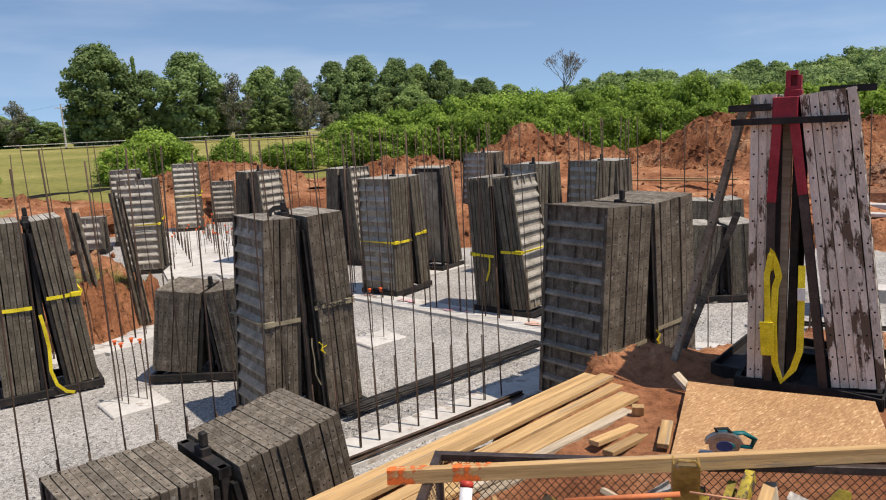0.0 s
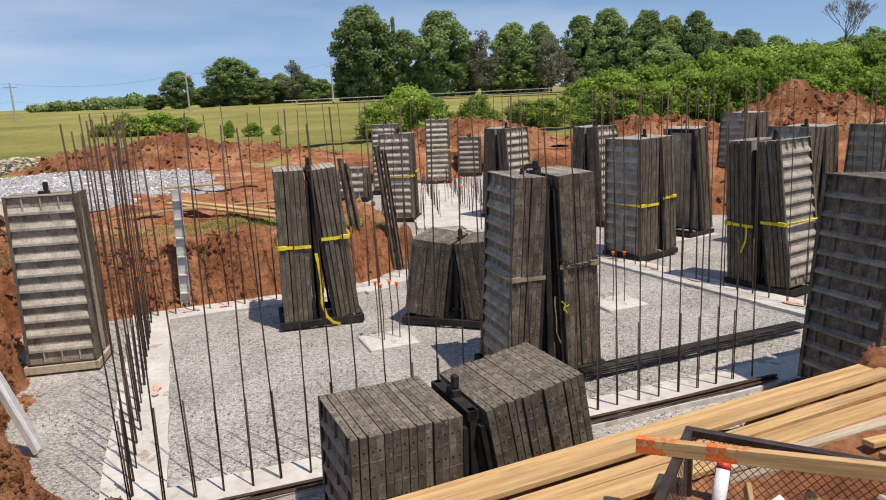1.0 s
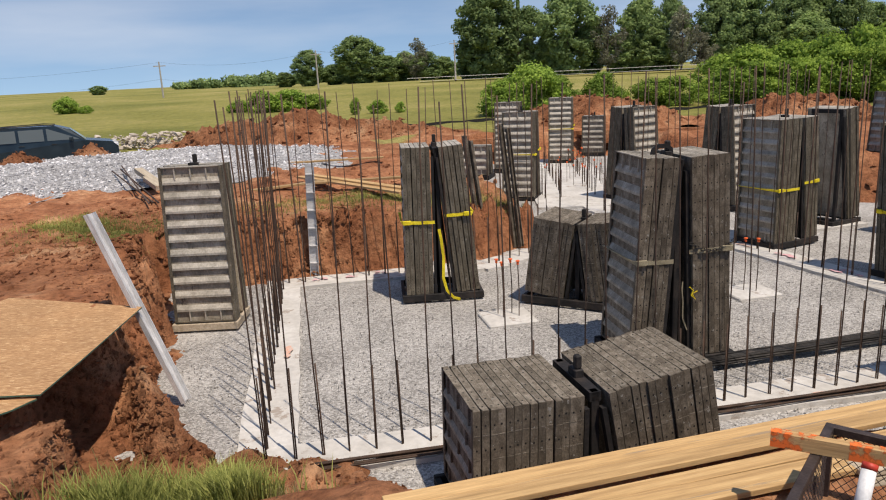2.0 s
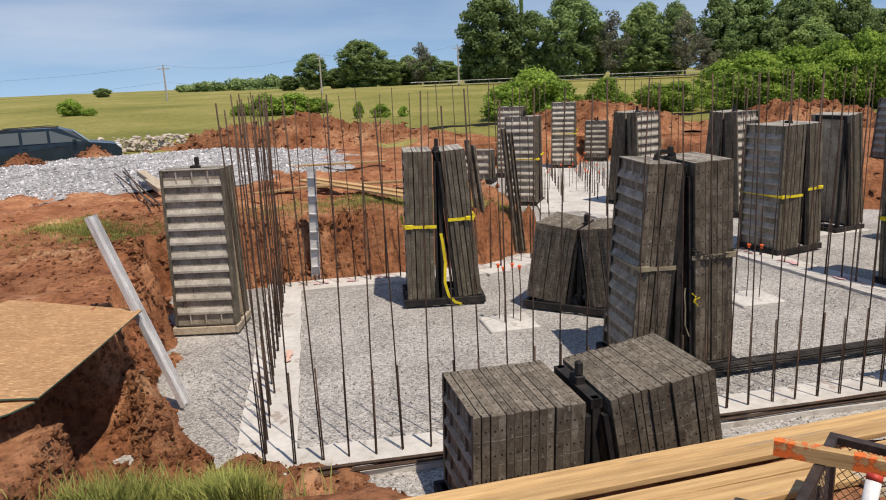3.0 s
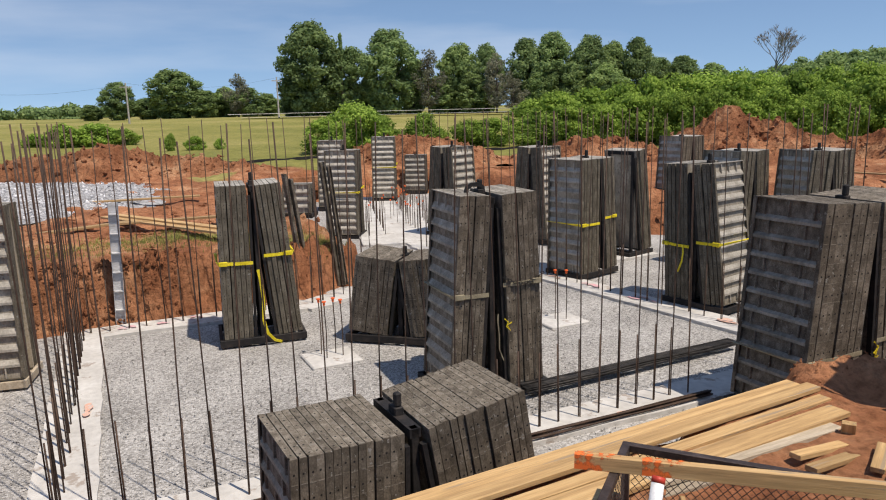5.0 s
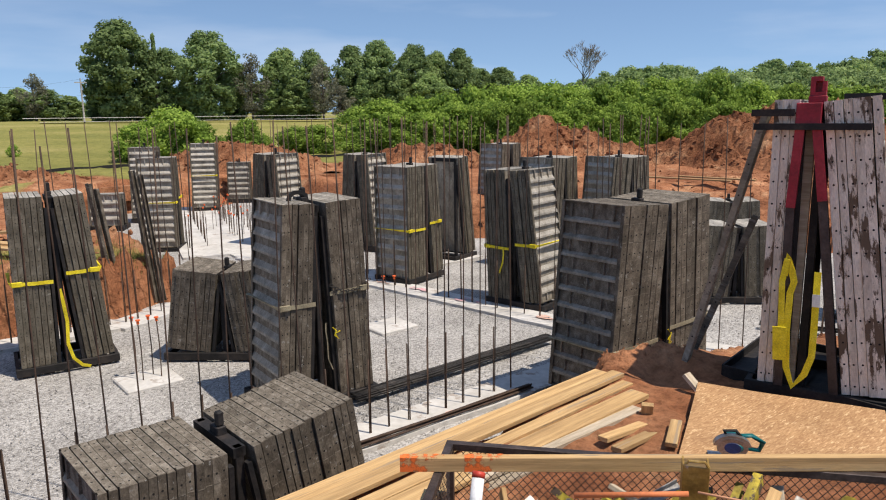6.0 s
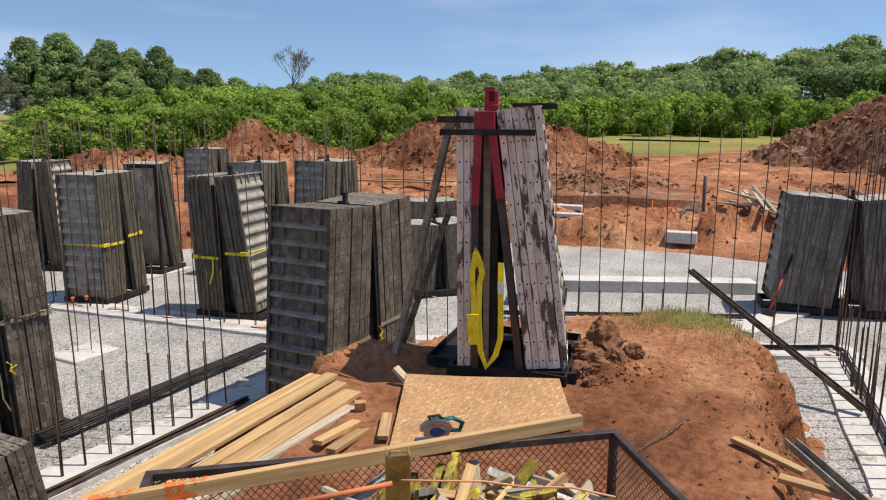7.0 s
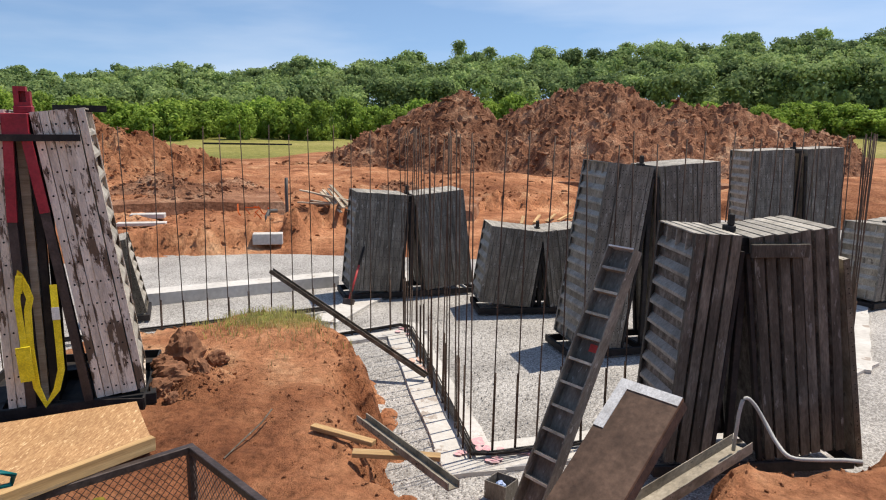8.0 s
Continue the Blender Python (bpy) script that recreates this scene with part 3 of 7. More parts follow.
def panel_of(w, h, pale):
    key = (w, h, pale)
    if key not in panel_cache:
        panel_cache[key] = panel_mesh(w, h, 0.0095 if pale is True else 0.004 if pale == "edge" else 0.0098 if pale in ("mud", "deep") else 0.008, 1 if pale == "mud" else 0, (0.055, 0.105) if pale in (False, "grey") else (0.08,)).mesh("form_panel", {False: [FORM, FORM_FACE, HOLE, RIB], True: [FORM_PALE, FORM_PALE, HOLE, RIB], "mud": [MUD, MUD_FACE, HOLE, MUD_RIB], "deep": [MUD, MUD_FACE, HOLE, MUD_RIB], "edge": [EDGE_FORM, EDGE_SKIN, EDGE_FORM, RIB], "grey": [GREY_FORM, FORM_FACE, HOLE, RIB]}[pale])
    return panel_cache[key]


def stack(x, y, z, yaw, left, right, label, w=0.91, h=2.36, lean=4.5, lean_r=None, gap=0.16, strap=None, strap_z=0.52, pale=False, frame_mat=None, lug=True, tail=False, seed=1, pitch=PITCH, fat=1.0, name="form_panel_rack"):
    """Wall forms leaning from both sides on an A-frame rack. x of the thing runs across the packs, -y is the side with the panels' edges."""
    rnd = random.Random(seed)
    lean_r = lean if lean_r is None else lean_r
    th = thing(name, pose(x, y, z, 0, 0, yaw), label, "form rack", "racks of wall forms")
    me = panel_of(w, h, pale)
    steel = frame_mat or BLACK
    foot_l = gap + left * pitch + h * math.sin(radians(lean)) * 0.5
    foot_r = gap + right * pitch + h * math.sin(radians(lean_r)) * 0.5
    # rack: tray of angle iron, post, top beam and lug
    b = Build()
    for yy in (-w / 2 - 0.03, w / 2 - 0.02):
        b.box((-foot_l, yy, 0), (foot_r, yy + 0.05, 0.11), bevel=0.006)
    for xx in (-foot_l, foot_r - 0.05, -0.03):
        b.box((xx, -w / 2 + 0.02, 0.004), (xx + 0.05, w / 2 - 0.02, 0.10))
    part("base_tray", b, steel, th)
    b = Build()
    top = h * math.cos(radians(lean)) + 0.10
    for yy in (-w / 2 + 0.10, w / 2 - 0.16):
        b.box((-0.035, yy, 0.05), (0.035, yy + 0.07, top - 0.02), bevel=0.006)
    b.box((-0.05, -w / 2 + 0.1, top - 0.10), (0.05, w / 2 - 0.09, top - 0.02))
    part("post", b, steel, th)
    for s, n, a in ((-1, left, lean), (1, right, lean_r)):
        if n:
            x0 = s * (gap * 0.5 + h * math.sin(radians(a)) * 0.55)
            for yy in (-w / 2 + 0.03, w / 2 - 0.10):
                part("leg", Build().box((-0.02, yy, 0.10), (0.02, yy + 0.06, h * 0.98), 0, Matrix.Translation((x0, 0, 0)) @ pose(0, 0, 0, 0, -s * a, 0)), steel, th)
    if lug:
        b = Build().box((-0.04, -0.07, top - 0.03), (0.04, 0.07, top + 0.05), bevel=0.008)
        b.box((-0.03, -0.06, top + 0.05), (0.03, 0.0, top + 0.17), bevel=0.012)
        part("lifting_lug", b, BLACK, th)
    for s, n, a in ((-1, left, lean), (1, right, lean_r)):
        for i in range(n):
            d0 = gap * 0.5 + h * math.sin(radians(a)) * 0.55 + 0.03
            d = d0 + i * pitch + rnd.uniform(-0.003, 0.003)
            m = pose(s * d, rnd.uniform(-0.014, 0.014), 0.11 + (d - d0) * math.tan(radians(a)) * 0.8, 0, -s * a, 0) @ pose(0, 0, 0, rnd.uniform(-0.25, 0.25), 0, rnd.uniform(-0.3, 0.3))
            if s > 0:
                m = m @ pose(0, 0, 0, 0, 0, 180)
            else:
                m = m @ pose(-0.064 * fat, 0, 0)
            if s > 0:
                m = m @ pose(-0.064 * fat, 0, 0)
            part("form_panel", me, None, th, m=m @ Matrix.Diagonal((fat, 1, 1, 1)))
    if strap:
        for s, n, a in ((-1, left, lean), (1, right, lean_r)):
            if not n or (strap == "left" and s > 0) or (strap == "right" and s < 0):
                continue
            zz = h * (strap_z + 0.02 * s)
            d0 = gap * 0.5 + (h * 0.55 - zz) * math.sin(radians(a)) - 0.01
            d1 = d0 + n * pitch + 0.05
            lift = 0.11
            b = Build()
            yf = -w / 2 - 0.012
            b.strip([(s * d0, yf, zz + lift), (s * (d0 + d1) / 2, yf - 0.006, zz + lift + 0.004), (s * d1, yf, zz + lift + 0.02), (s * (d1 + 0.02), yf + 0.03, zz + lift + 0.02), (s * (d1 + 0.02), w / 2, zz + lift + 0.02)], 0.05, 0.005, (0, 1, 0.01))
            band = part("strap", b, YELLOW if strap != "grey" else GREYSTRAP, th, "ratchet strap round the pack")
            b = Build().box((min(s * d1, s * (d1 - 0.13)), yf - 0.03, zz + lift - 0.02), (max(s * d1, s * (d1 - 0.13)), yf - 0.004, zz + lift + 0.05), bevel=0.008)
            part("buckle", b, YELLOW if strap != "grey" else GREYSTRAP, band, "ratchet buckle of the strap")
        if tail:
            b = Build()
            b.strip([(-0.02, -w / 2 - 0.02, h * 0.5), (0.0, -w / 2 - 0.04, h * 0.44), (0.03, -w / 2 - 0.03, h * 0.3), (0.01, -w / 2 - 0.05, h * 0.16), (0.06, -w / 2 - 0.06, h * 0.07), (0.16, -w / 2 - 0.08, 0.05), (0.26, -w / 2 - 0.1, 0.02)], 0.045, 0.004, (0.2, 1, 0.1))
            part("strap_tail", b, YELLOW, th, "loose yellow strap end hanging to the gravel")
    return th


GREYSTRAP = mat("dusty_strap", ((0.20, 0.17, 0.11), (0.28, 0.24, 0.16), (0.34, 0.30, 0.2)), 9.0, 0.8, 0.0, 0.3, 120)
DARK = "dark weathered wall forms on a black A-frame rack"
stack(2.00, 11.61, 0, -5.5, 6, 5, DARK + ", yellow straps", strap="yellow", tail=True, lean=1.1, lean_r=4.9, gap=0.18, pitch=0.075, h=2.34, seed=2)
middle_rack = stack(4.16, 8.13, 0, -2.1, 6, 7, DARK + ", dusty strap", strap="grey", pale="deep", lean=4.2, lean_r=2.6, gap=0.2, h=2.38, pitch=0.068, fat=0.93, seed=3)
buried_rack = stack(7.53, 5.76, 0.0, 2.2, 8, 8, "dark weathered wall forms half buried in clay", strap="grey", pale="mud", strap_z=0.30, lean=4.9, lean_r=3.6, gap=0.18, h=2.30, pitch=0.109, fat=1.55, seed=4)
stack(4.08, 10.47, 0, -40, 9, 9, "low rack of dark half-height wall forms on gravel", pale="mud", h=1.18, lean=8.6, lean_r=7.6, gap=0.15, pitch=0.07, seed=5)
slim_rack = stack(9.43, 9.66, 0, -77.5, 6, 5, DARK + ", yellow straps", strap="yellow", strap_z=0.42, lean=-3.0, lean_r=7.6, gap=0.14, pitch=0.08, h=2.38, seed=6)
stack(9.01, 12.71, 0, 15, 8, 5, "dark weathered wall forms on a rack, yellow strap across", strap="yellow", strap_z=0.45, lean=-0.2, lean_r=4.8, h=2.32, gap=0.13, seed=7)
stack(10.85, 13.85, 0, 15, 0, 5, "loose weathered wall forms leaning together beside a rack", lean_r=8, lug=False, seed=8)
stack(10.2, 16.4, 0, -66, 5, 5, "dark weathered wall forms on a far footing", seed=9)
stack(8.6, 18.3, 0, -68, 6, 5, "dark weathered wall forms at the far bank", seed=10)
stack(5.95, 19.95, -0.05, 60, 4, 4, "grey ribbed wall forms facing outward, yellow strap", strap="yellow", lean=4, seed=11)
stack(7.2, 25.6, 0, 60, 3, 3, "grey ribbed wall forms standing at the far bank", seed=12)
stack(9.7, 27.0, 0, 65, 4, 4, "grey ribbed wall forms, yellow strap, at the far bank", strap="yellow", seed=13)
stack(11.7, 28.6, 0, 60, 2, 2, "short grey ribbed wall forms at the far bank", h=1.5, seed=26)
stack(4.20, 18.0, 0.92, 62, 2, 2, "short grey ribbed wall forms on the bank", h=0.72, w=0.7, lug=False, seed=27)
stack(12.3, 11.8, 0, 10, 8, 6, "dark weathered wall forms behind other racks", seed=14)
stack(13.5, 10.8, 0, -5, 8, 7, "dark weathered wall forms beside an open bay", seed=15)
stack(15.8, 17.3, 0.8, 10, 6, 6, "dark weathered wall forms standing on the clay bank", h=1.6, seed=16)
stack(15.08, 0.14, 0, -75, 15, 15, "long mid-height rack of dark wall forms on a footing", pale="grey", h=1.97, lean=5.5, lean_r=7.1, gap=0.26, pitch=0.069, seed=17)
stack(13.80, -2.36, 0, -85, 14, 11, "low rack of dark wall forms on the gravel", pale="grey", h=1.44, lean=9.0, lean_r=8, gap=0.10, pitch=0.07, seed=18)
stack(11.40, -3.52, 0, -78, 11, 15, "tall rack of dark weathered wall forms leaning together", pale="grey", h=2.80, lean=8.0, lean_r=5.2, gap=0.34, seed=19)
stack(17.67, -9.27, 0, -83.7, 17, 14, "tall rack of dark weathered wall forms in the far bay", pale="grey", h=2.87, lean=-3.4, lean_r=4.0, gap=0.31, seed=20)
stack(14.4, -9.6, 0, -65, 10, 9, "low rack of grey wall forms in the far bay", pale="grey", h=1.5, seed=21)
stack(12.6, 7.4, 0, -40, 9, 8, "low rack of dark wall forms behind the pale rack", h=1.3, seed=28)
stack(16.2, 9.6, 0, -45, 9, 8, "low rack of dark wall forms in the back bay", h=1.25, seed=29)
stack(-1.63, 11.27, 0, 80.6, 3, 2, "grey ribbed wall forms leaning upright against the clay bank", frame_mat=OLDWOOD, h=2.30, lean=3, seed=22)
stack(2.06, 5.59, -0.05, 4.3, 14, 14, "low rack of dark wall forms lying in loose clay", pale="mud", h=1.0, lean=1.6, lean_r=9.7, gap=0.23, pitch=0.065, fat=0.92, seed=23)
EDGE_POSE = pose(7.36, -3.17, 0.1, 0, 0, -86.3)
edge_rack = stack(7.36, -3.17, 0.1, -86.3, 4, 7, "dark weathered wall forms leaning at the bank's edge", pale="edge", h=2.29, lean=4.0, lean_r=8.6, gap=0.27, pitch=0.121, fat=1.45, seed=24)
part("cross_bar", Build().box((-0.02, -0.50, 2.19), (0.56, -0.462, 2.32), bevel=0.006), EDGE_FORM, edge_rack, "dark bar across the panels' tops")
loose = thing("wall_form", EDGE_POSE @ pose(1.42, -0.12, 0, 0, -10.5, 0) @ pose(0, 0, 0, 0, 0, 180), "single ribbed wall form leaning on the rack's end", "wall form")
part("form_panel", panel_of(0.62, 2.2, False), None, loose)
pale_rack = stack(6.90, 3.30, 0.93, -70, 3, 6, "chalky peeling wall forms on a red-painted A-frame rack", h=2.54, lean=-0.6, lean_r=7.6, gap=0.26, pitch=0.068, pale=True, frame_mat=BLACK, lug=False, seed=25)

# loose ends of straps, twine, and the lifting bow on the middle rack
part("strap_tail", Build().strip([(-0.16, -0.475, 1.08), (-0.13, -0.50, 0.96), (-0.15, -0.50, 0.80), (-0.20, -0.50, 0.66), (-0.23, -0.49, 0.60)], 0.035, 0.004, (0.2, 1, 0.1)), YELLOW, slim_rack, "loose yellow strap end")
part("twine", Build().tube([(0.02, -0.50, 0.86), (0.05, -0.53, 0.80), (0.0, -0.52, 0.74), (0.06, -0.53, 0.70), (0.01, -0.52, 0.66), (0.05, -0.53, 0.82)], 0.008, 5), YELLOW, buried_rack, "knot of yellow twine")
part("lifting_bow", Build().strip([(-0.20, -0.05, 2.46), (-0.18, -0.05, 2.545), (-0.12, -0.05, 2.585), (-0.02, -0.05, 2.585), (0.03, -0.05, 2.55), (0.04, -0.05, 2.42)], 0.05, 0.028, (0, 1, 0)), BLACK, middle_rack, "black bent lifting bow")
# chain on the middle rack
links = Build()
for k in range(15):
    u = k / 14
    p = Vector((0.10 + 0.52 * u, -0.485, 1.50 - 0.10 * 4 * u * (1 - u)))
    ring = [p + Vector((0.026 * math.cos(q), 0.014 * math.sin(q) * (k % 2), 0.014 * math.sin(q) * (1 - k % 2))) for q in np.linspace(0, 2 * math.pi, 9)]
    links.tube(ring, 0.005, 5, cap=False)
part("chain", links, BLACK, middle_rack, "steel chain slung across the pack")
part("strap_tail", Build().strip([(0.02, -0.47, 1.05), (0.01, -0.48, 0.95), (0.03, -0.475, 0.8), (0.03, -0.48, 0.6), (0.09, -0.475, 0.45)], 0.014, 0.004, (0.2, 1, 0.1)), GREYSTRAP, middle_rack, "loose dusty strap end")
part("twine", Build().tube([(0.10, -0.48, 0.98), (0.14, -0.50, 0.94), (0.12, -0.49, 0.88), (0.17, -0.50, 0.83), (0.13, -0.49, 0.90), (0.19, -0.50, 0.93)], 0.008, 5), YELLOW, middle_rack, "knot of yellow twine")
stack(13.1, 5.27, 0, -72, 0, 3, "half-height ribbed wall forms leaning behind the pale rack", h=1.35, lean=12, lug=False, seed=31)


# ---- reinforcing bars ----
def bar_mesh(h, lean, lap, rnd):
    b = Build()
    dx, dy = rnd.uniform(-lean, lean), rnd.uniform(-lean, lean)
    b.tube([(0, 0, -0.05), (dx * 0.3, dy * 0.3, h * 0.4), (dx * 0.65, dy * 0.65, h * 0.75), (dx, dy, h)], 0.0075, 5)
    b.tube([(0.017, 0.004, -0.05), (0.017 + dx * 0.18, 0.004 + dy * 0.18, lap)], 0.0085, 5)
    return b.mesh("rebar", [REBAR], True)


rnd = random.Random(5)
tall_bars = [bar_mesh(3.4 + rnd.uniform(-0.12, 0.06), 0.07, 0.92 + rnd.uniform(-0.05, 0.05), rnd) for _ in range(12)]
short_bars = [bar_mesh(0.85 + rnd.uniform(-0.05, 0.05), 0.03, 0.5, rnd) for _ in range(5)]


def bar_row(a, b, step, group, meshes=tall_bars, skip=()):
    a, b = Vector((*a, 0)), Vector((*b, 0))
    n = max(1, round((b - a).length / step))
    for i in range(n + 1):
        k = i / n
        if any(lo < k < hi for lo, hi in skip):
            continue
        p = a.lerp(b, k)
        bar = new("rebar", rnd.choice(meshes))
        bar.matrix_basis = pose(p.x + rnd.uniform(-0.015, 0.015), p.y + rnd.uniform(-0.015, 0.015), 0, 0, 0, rnd.uniform(0, 360))
        tagged(bar, "thin rusty upright steel reinforcing bar cast in a footing", "rebar", group)


bar_row((-0.62, 6.66), (9.15, 6.66), 0.262, "bars of the near footing", skip=[(0.72, 0.86)])
bar_row((-0.62, 6.95), (-0.62, 12.9), 0.28, "bars of the side footing")
bar_row((-0.5, 12.98), (3.2, 13.02), 0.29, "bars of the back footing")
bar_row((3.4, 13.12), (4.6, 13.75), 0.3, "bars of the back footing")
bar_row((8.05, 13.4), (9.15, 6.95), 0.30, "bars of the middle footing")
bar_row((9.3, 6.36), (12.15, 0.4), 0.33, "bars of the skew footing")
bar_row((12.27, 0.17), (7.44, -0.61), 0.26, "bars of the wing footing")
bar_row((7.5, -0.85), (8.1, -3.4), 0.27, "bars of the wing footing")
bar_row((8.3, -3.7), (10.5, -6.6), 0.33, "bars of the wing footing")
bar_row((10.8, -6.8), (15.0, -9.4), 0.4, "bars of the wing footing")
bar_row((8.05, 13.7), (7.2, 17.0), 0.3, "bars of the far footing")
bar_row((8.4, 13.5), (11.3, 13.6), 0.33, "bars of the far footing")
for off in (-1.0, -0.5, 0.5, 1.0):
    bar_row((7.4 + off, 19.3), (9.3 + off, 26.4), 0.6, "capped bars of the far slab", short_bars)

# ---- clods and mounds of dug earth ----
G = (1 + 5 ** 0.5) / 2
ICO = [Vector(p).normalized() for p in ((-1, G, 0), (1, G, 0), (-1, -G, 0), (1, -G, 0), (0, -1, G), (0, 1, G), (0, -1, -G), (0, 1, -G), (G, 0, -1), (G, 0, 1), (-G, 0, -1), (-G, 0, 1))]
ICO_F = [(i, j, k) for i, j, k in itertools.combinations(range(12), 3) if max((ICO[i] - ICO[j]).length, (ICO[j] - ICO[k]).length, (ICO[i] - ICO[k]).length) < 1.1]
ICO_F = [f if (ICO[f[1]] - ICO[f[0]]).cross(ICO[f[2]] - ICO[f[0]]).dot(ICO[f[0]]) > 0 else f[::-1] for f in ICO_F]


def lumps(places, rnd, flat=0.7):
    """Broken clods: an uneven twenty-faced lump at every (x, y, z, size)."""
    shapes = []
    for _ in range(60):
        m = Matrix.Rotation(rnd.uniform(0, 6.28), 3, (rnd.gauss(0, 1), rnd.gauss(0, 1), rnd.gauss(0, 1) + 0.01)) @ Matrix.Diagonal((rnd.uniform(0.75, 1.45), rnd.uniform(0.5, 1.0), rnd.uniform(0.4, 0.85)))
        shapes.append(np.array([tuple(m @ p * rnd.choice((0.5, 0.72, 0.9, 1.0, 1.3))) for p in ICO]) * (1, 1, flat + 0.15))
    vs, fs = [], []
    for n, (x, y, z, s) in enumerate(places):
        vs += (shapes[rnd.randrange(60)] * s + (x, y, z)).tolist()
        fs += [(a + 12 * n, b + 12 * n, c + 12 * n) for a, b, c in ICO_F]
    return Build().add(vs, fs)


def ball_of(radius, seed, rings=16, around=24, broken=0.42):
    """Points and faces of a broken, craggy chunk."""
    vs = [(0, 0, -radius)]
    for i in range(1, rings):
        for j in range(around):
            a, b = math.pi * i / rings - math.pi / 2, 2 * math.pi * j / around
            p = Vector((math.cos(a) * math.cos(b), math.cos(a) * math.sin(b), math.sin(a)))
            k = 1 + broken * (0.7 * noise.fractal(p * 1.6 + Vector((seed, 0, 0)), 0.8, 2.1, 5) - 0.55 * abs(noise.noise(p * 3.5 + Vector((0, seed, 0)))))
            vs.append(tuple(p * radius * k))
    vs.append((0, 0, radius * 0.95))
    last = len(vs) - 1
    fs = [(0, 1 + (j + 1) % around, 1 + j) for j in range(around)]
    for i in range(rings - 2):
        o = 1 + i * around
        fs += [(o + j, o + (j + 1) % around, o + around + (j + 1) % around, o + around + j) for j in range(around)]
    o = 1 + (rings - 2) * around
    fs += [(o + j, o + (j + 1) % around, last) for j in range(around)]
    return vs, fs


def mound(name, cx, cy, turn, rx, ry, shape, label, step=0.14, base=1.0, crag=0.42, soil=None, clods=95.0, clod=0.15):
    """A heap of dug clay over 2 rx by 2 ry metres; shape(u, v) gives its smooth height in its own axes."""
    us, vs = np.arange(-rx, rx + step, step), np.arange(-ry, ry + step, step)
    gu, gv = np.meshgrid(us, vs)
    hgt = shape(gu, gv)
    on = np.clip(hgt / 0.5, 0, 1)
    shelf = rough_noise(gu + cx, gv + cy, 1.5, 4, 4.0)
    broken = np.abs(rough_noise(gu + cx, gv + cy, 0.55, 4, 9.0))
    hgt = hgt + on * crag * (0.75 * shelf + 0.6 * (0.45 - broken) + 0.35 * rough_noise(gu, gv, 0.22, 3, 6.0))
    rim = np.minimum(np.minimum(gu + rx, rx - gu), np.minimum(gv + ry, ry - gv))
    hgt = np.where(rim < step * 1.5, -0.6, hgt - 0.10)
    ob = part(name, sheet(name, us, vs, hgt), soil or CLAY, m=pose(cx, cy, base, 0, 0, turn))
    ob.data.materials.append(soil or CLAY)
    ob.data.polygons.foreach_set("use_smooth", [False] * len(ob.data.polygons))
    rl = random.Random(int(cx * 10 + cy))
    spots = []
    for _ in range(int(clods * rx * ry)):
        j, i = rl.randrange(2, len(vs) - 2), rl.randrange(2, len(us) - 2)
        size = clod * (0.18 + 0.82 * rl.random() ** 3)
        if hgt[j, i] > 0.02:
            spots.append((us[i] + rl.uniform(-step, step), vs[j] + rl.uniform(-step, step), hgt[j, i] + size * 0.05, size))
    tagged(part("loose_earth", lumps(spots, rl), soil or CLAY, ob), kind="stuff")
    return tagged(ob, label, "dirt mound", "mounds of dug earth")


def rounded(peaks):
    """Rounded peaks (along, across, height, radius) run together."""
    def shape(u, v):
        h = np.zeros(u.shape)
        for pu, pv, hh, r in peaks:
            h = (h ** 2.5 + (hh * np.exp(-(1.55 * np.hypot(u - pu, (v - pv) * 1.15) / r) ** 2)) ** 2.5) ** 0.4
        return h
    return shape


def ridge(name, d, crest, label, base=1.05, **more):
    """A bank of dug clay across the line of sight d metres off; crest: (azimuth, elevation from eye height 3.5) along its top."""
    mid = (crest[0][0] + crest[-1][0]) / 2
    along = [d * math.tan(radians(a - mid)) for a, _ in crest]
    tall = [max(0.05, 3.5 + d / math.cos(radians(a - mid)) * math.tan(radians(e)) - base) for a, e in crest]
    rx, ry = max(abs(along[0]), abs(along[-1])) + 0.8, 1.0 + 1.45 * max(tall)

    def shape(u, v):
        top = np.interp(u, along, tall) * smooth(along[0] - 0.8, along[0] + 0.4, u) * smooth(along[-1] + 0.8, along[-1] - 0.4, u)
        wander = 0.5 * np.sin(u * 0.7 + d) + 0.3 * np.sin(u * 1.9)
        k = np.clip(np.abs(v - wander * 0.5) / (0.55 + 1.4 * top), 0, 1)
        return top * (1 - k) ** 1.15 * (1 + 0.25 * k)
    x, y = math.sin(radians(mid)) * d, math.cos(radians(mid)) * d
    return mound(name, x, y, -mid, rx, ry, shape, label, base=base, **more)


def at(az_deg, d):
    return math.sin(radians(az_deg)) * d, math.cos(radians(az_deg)) * d


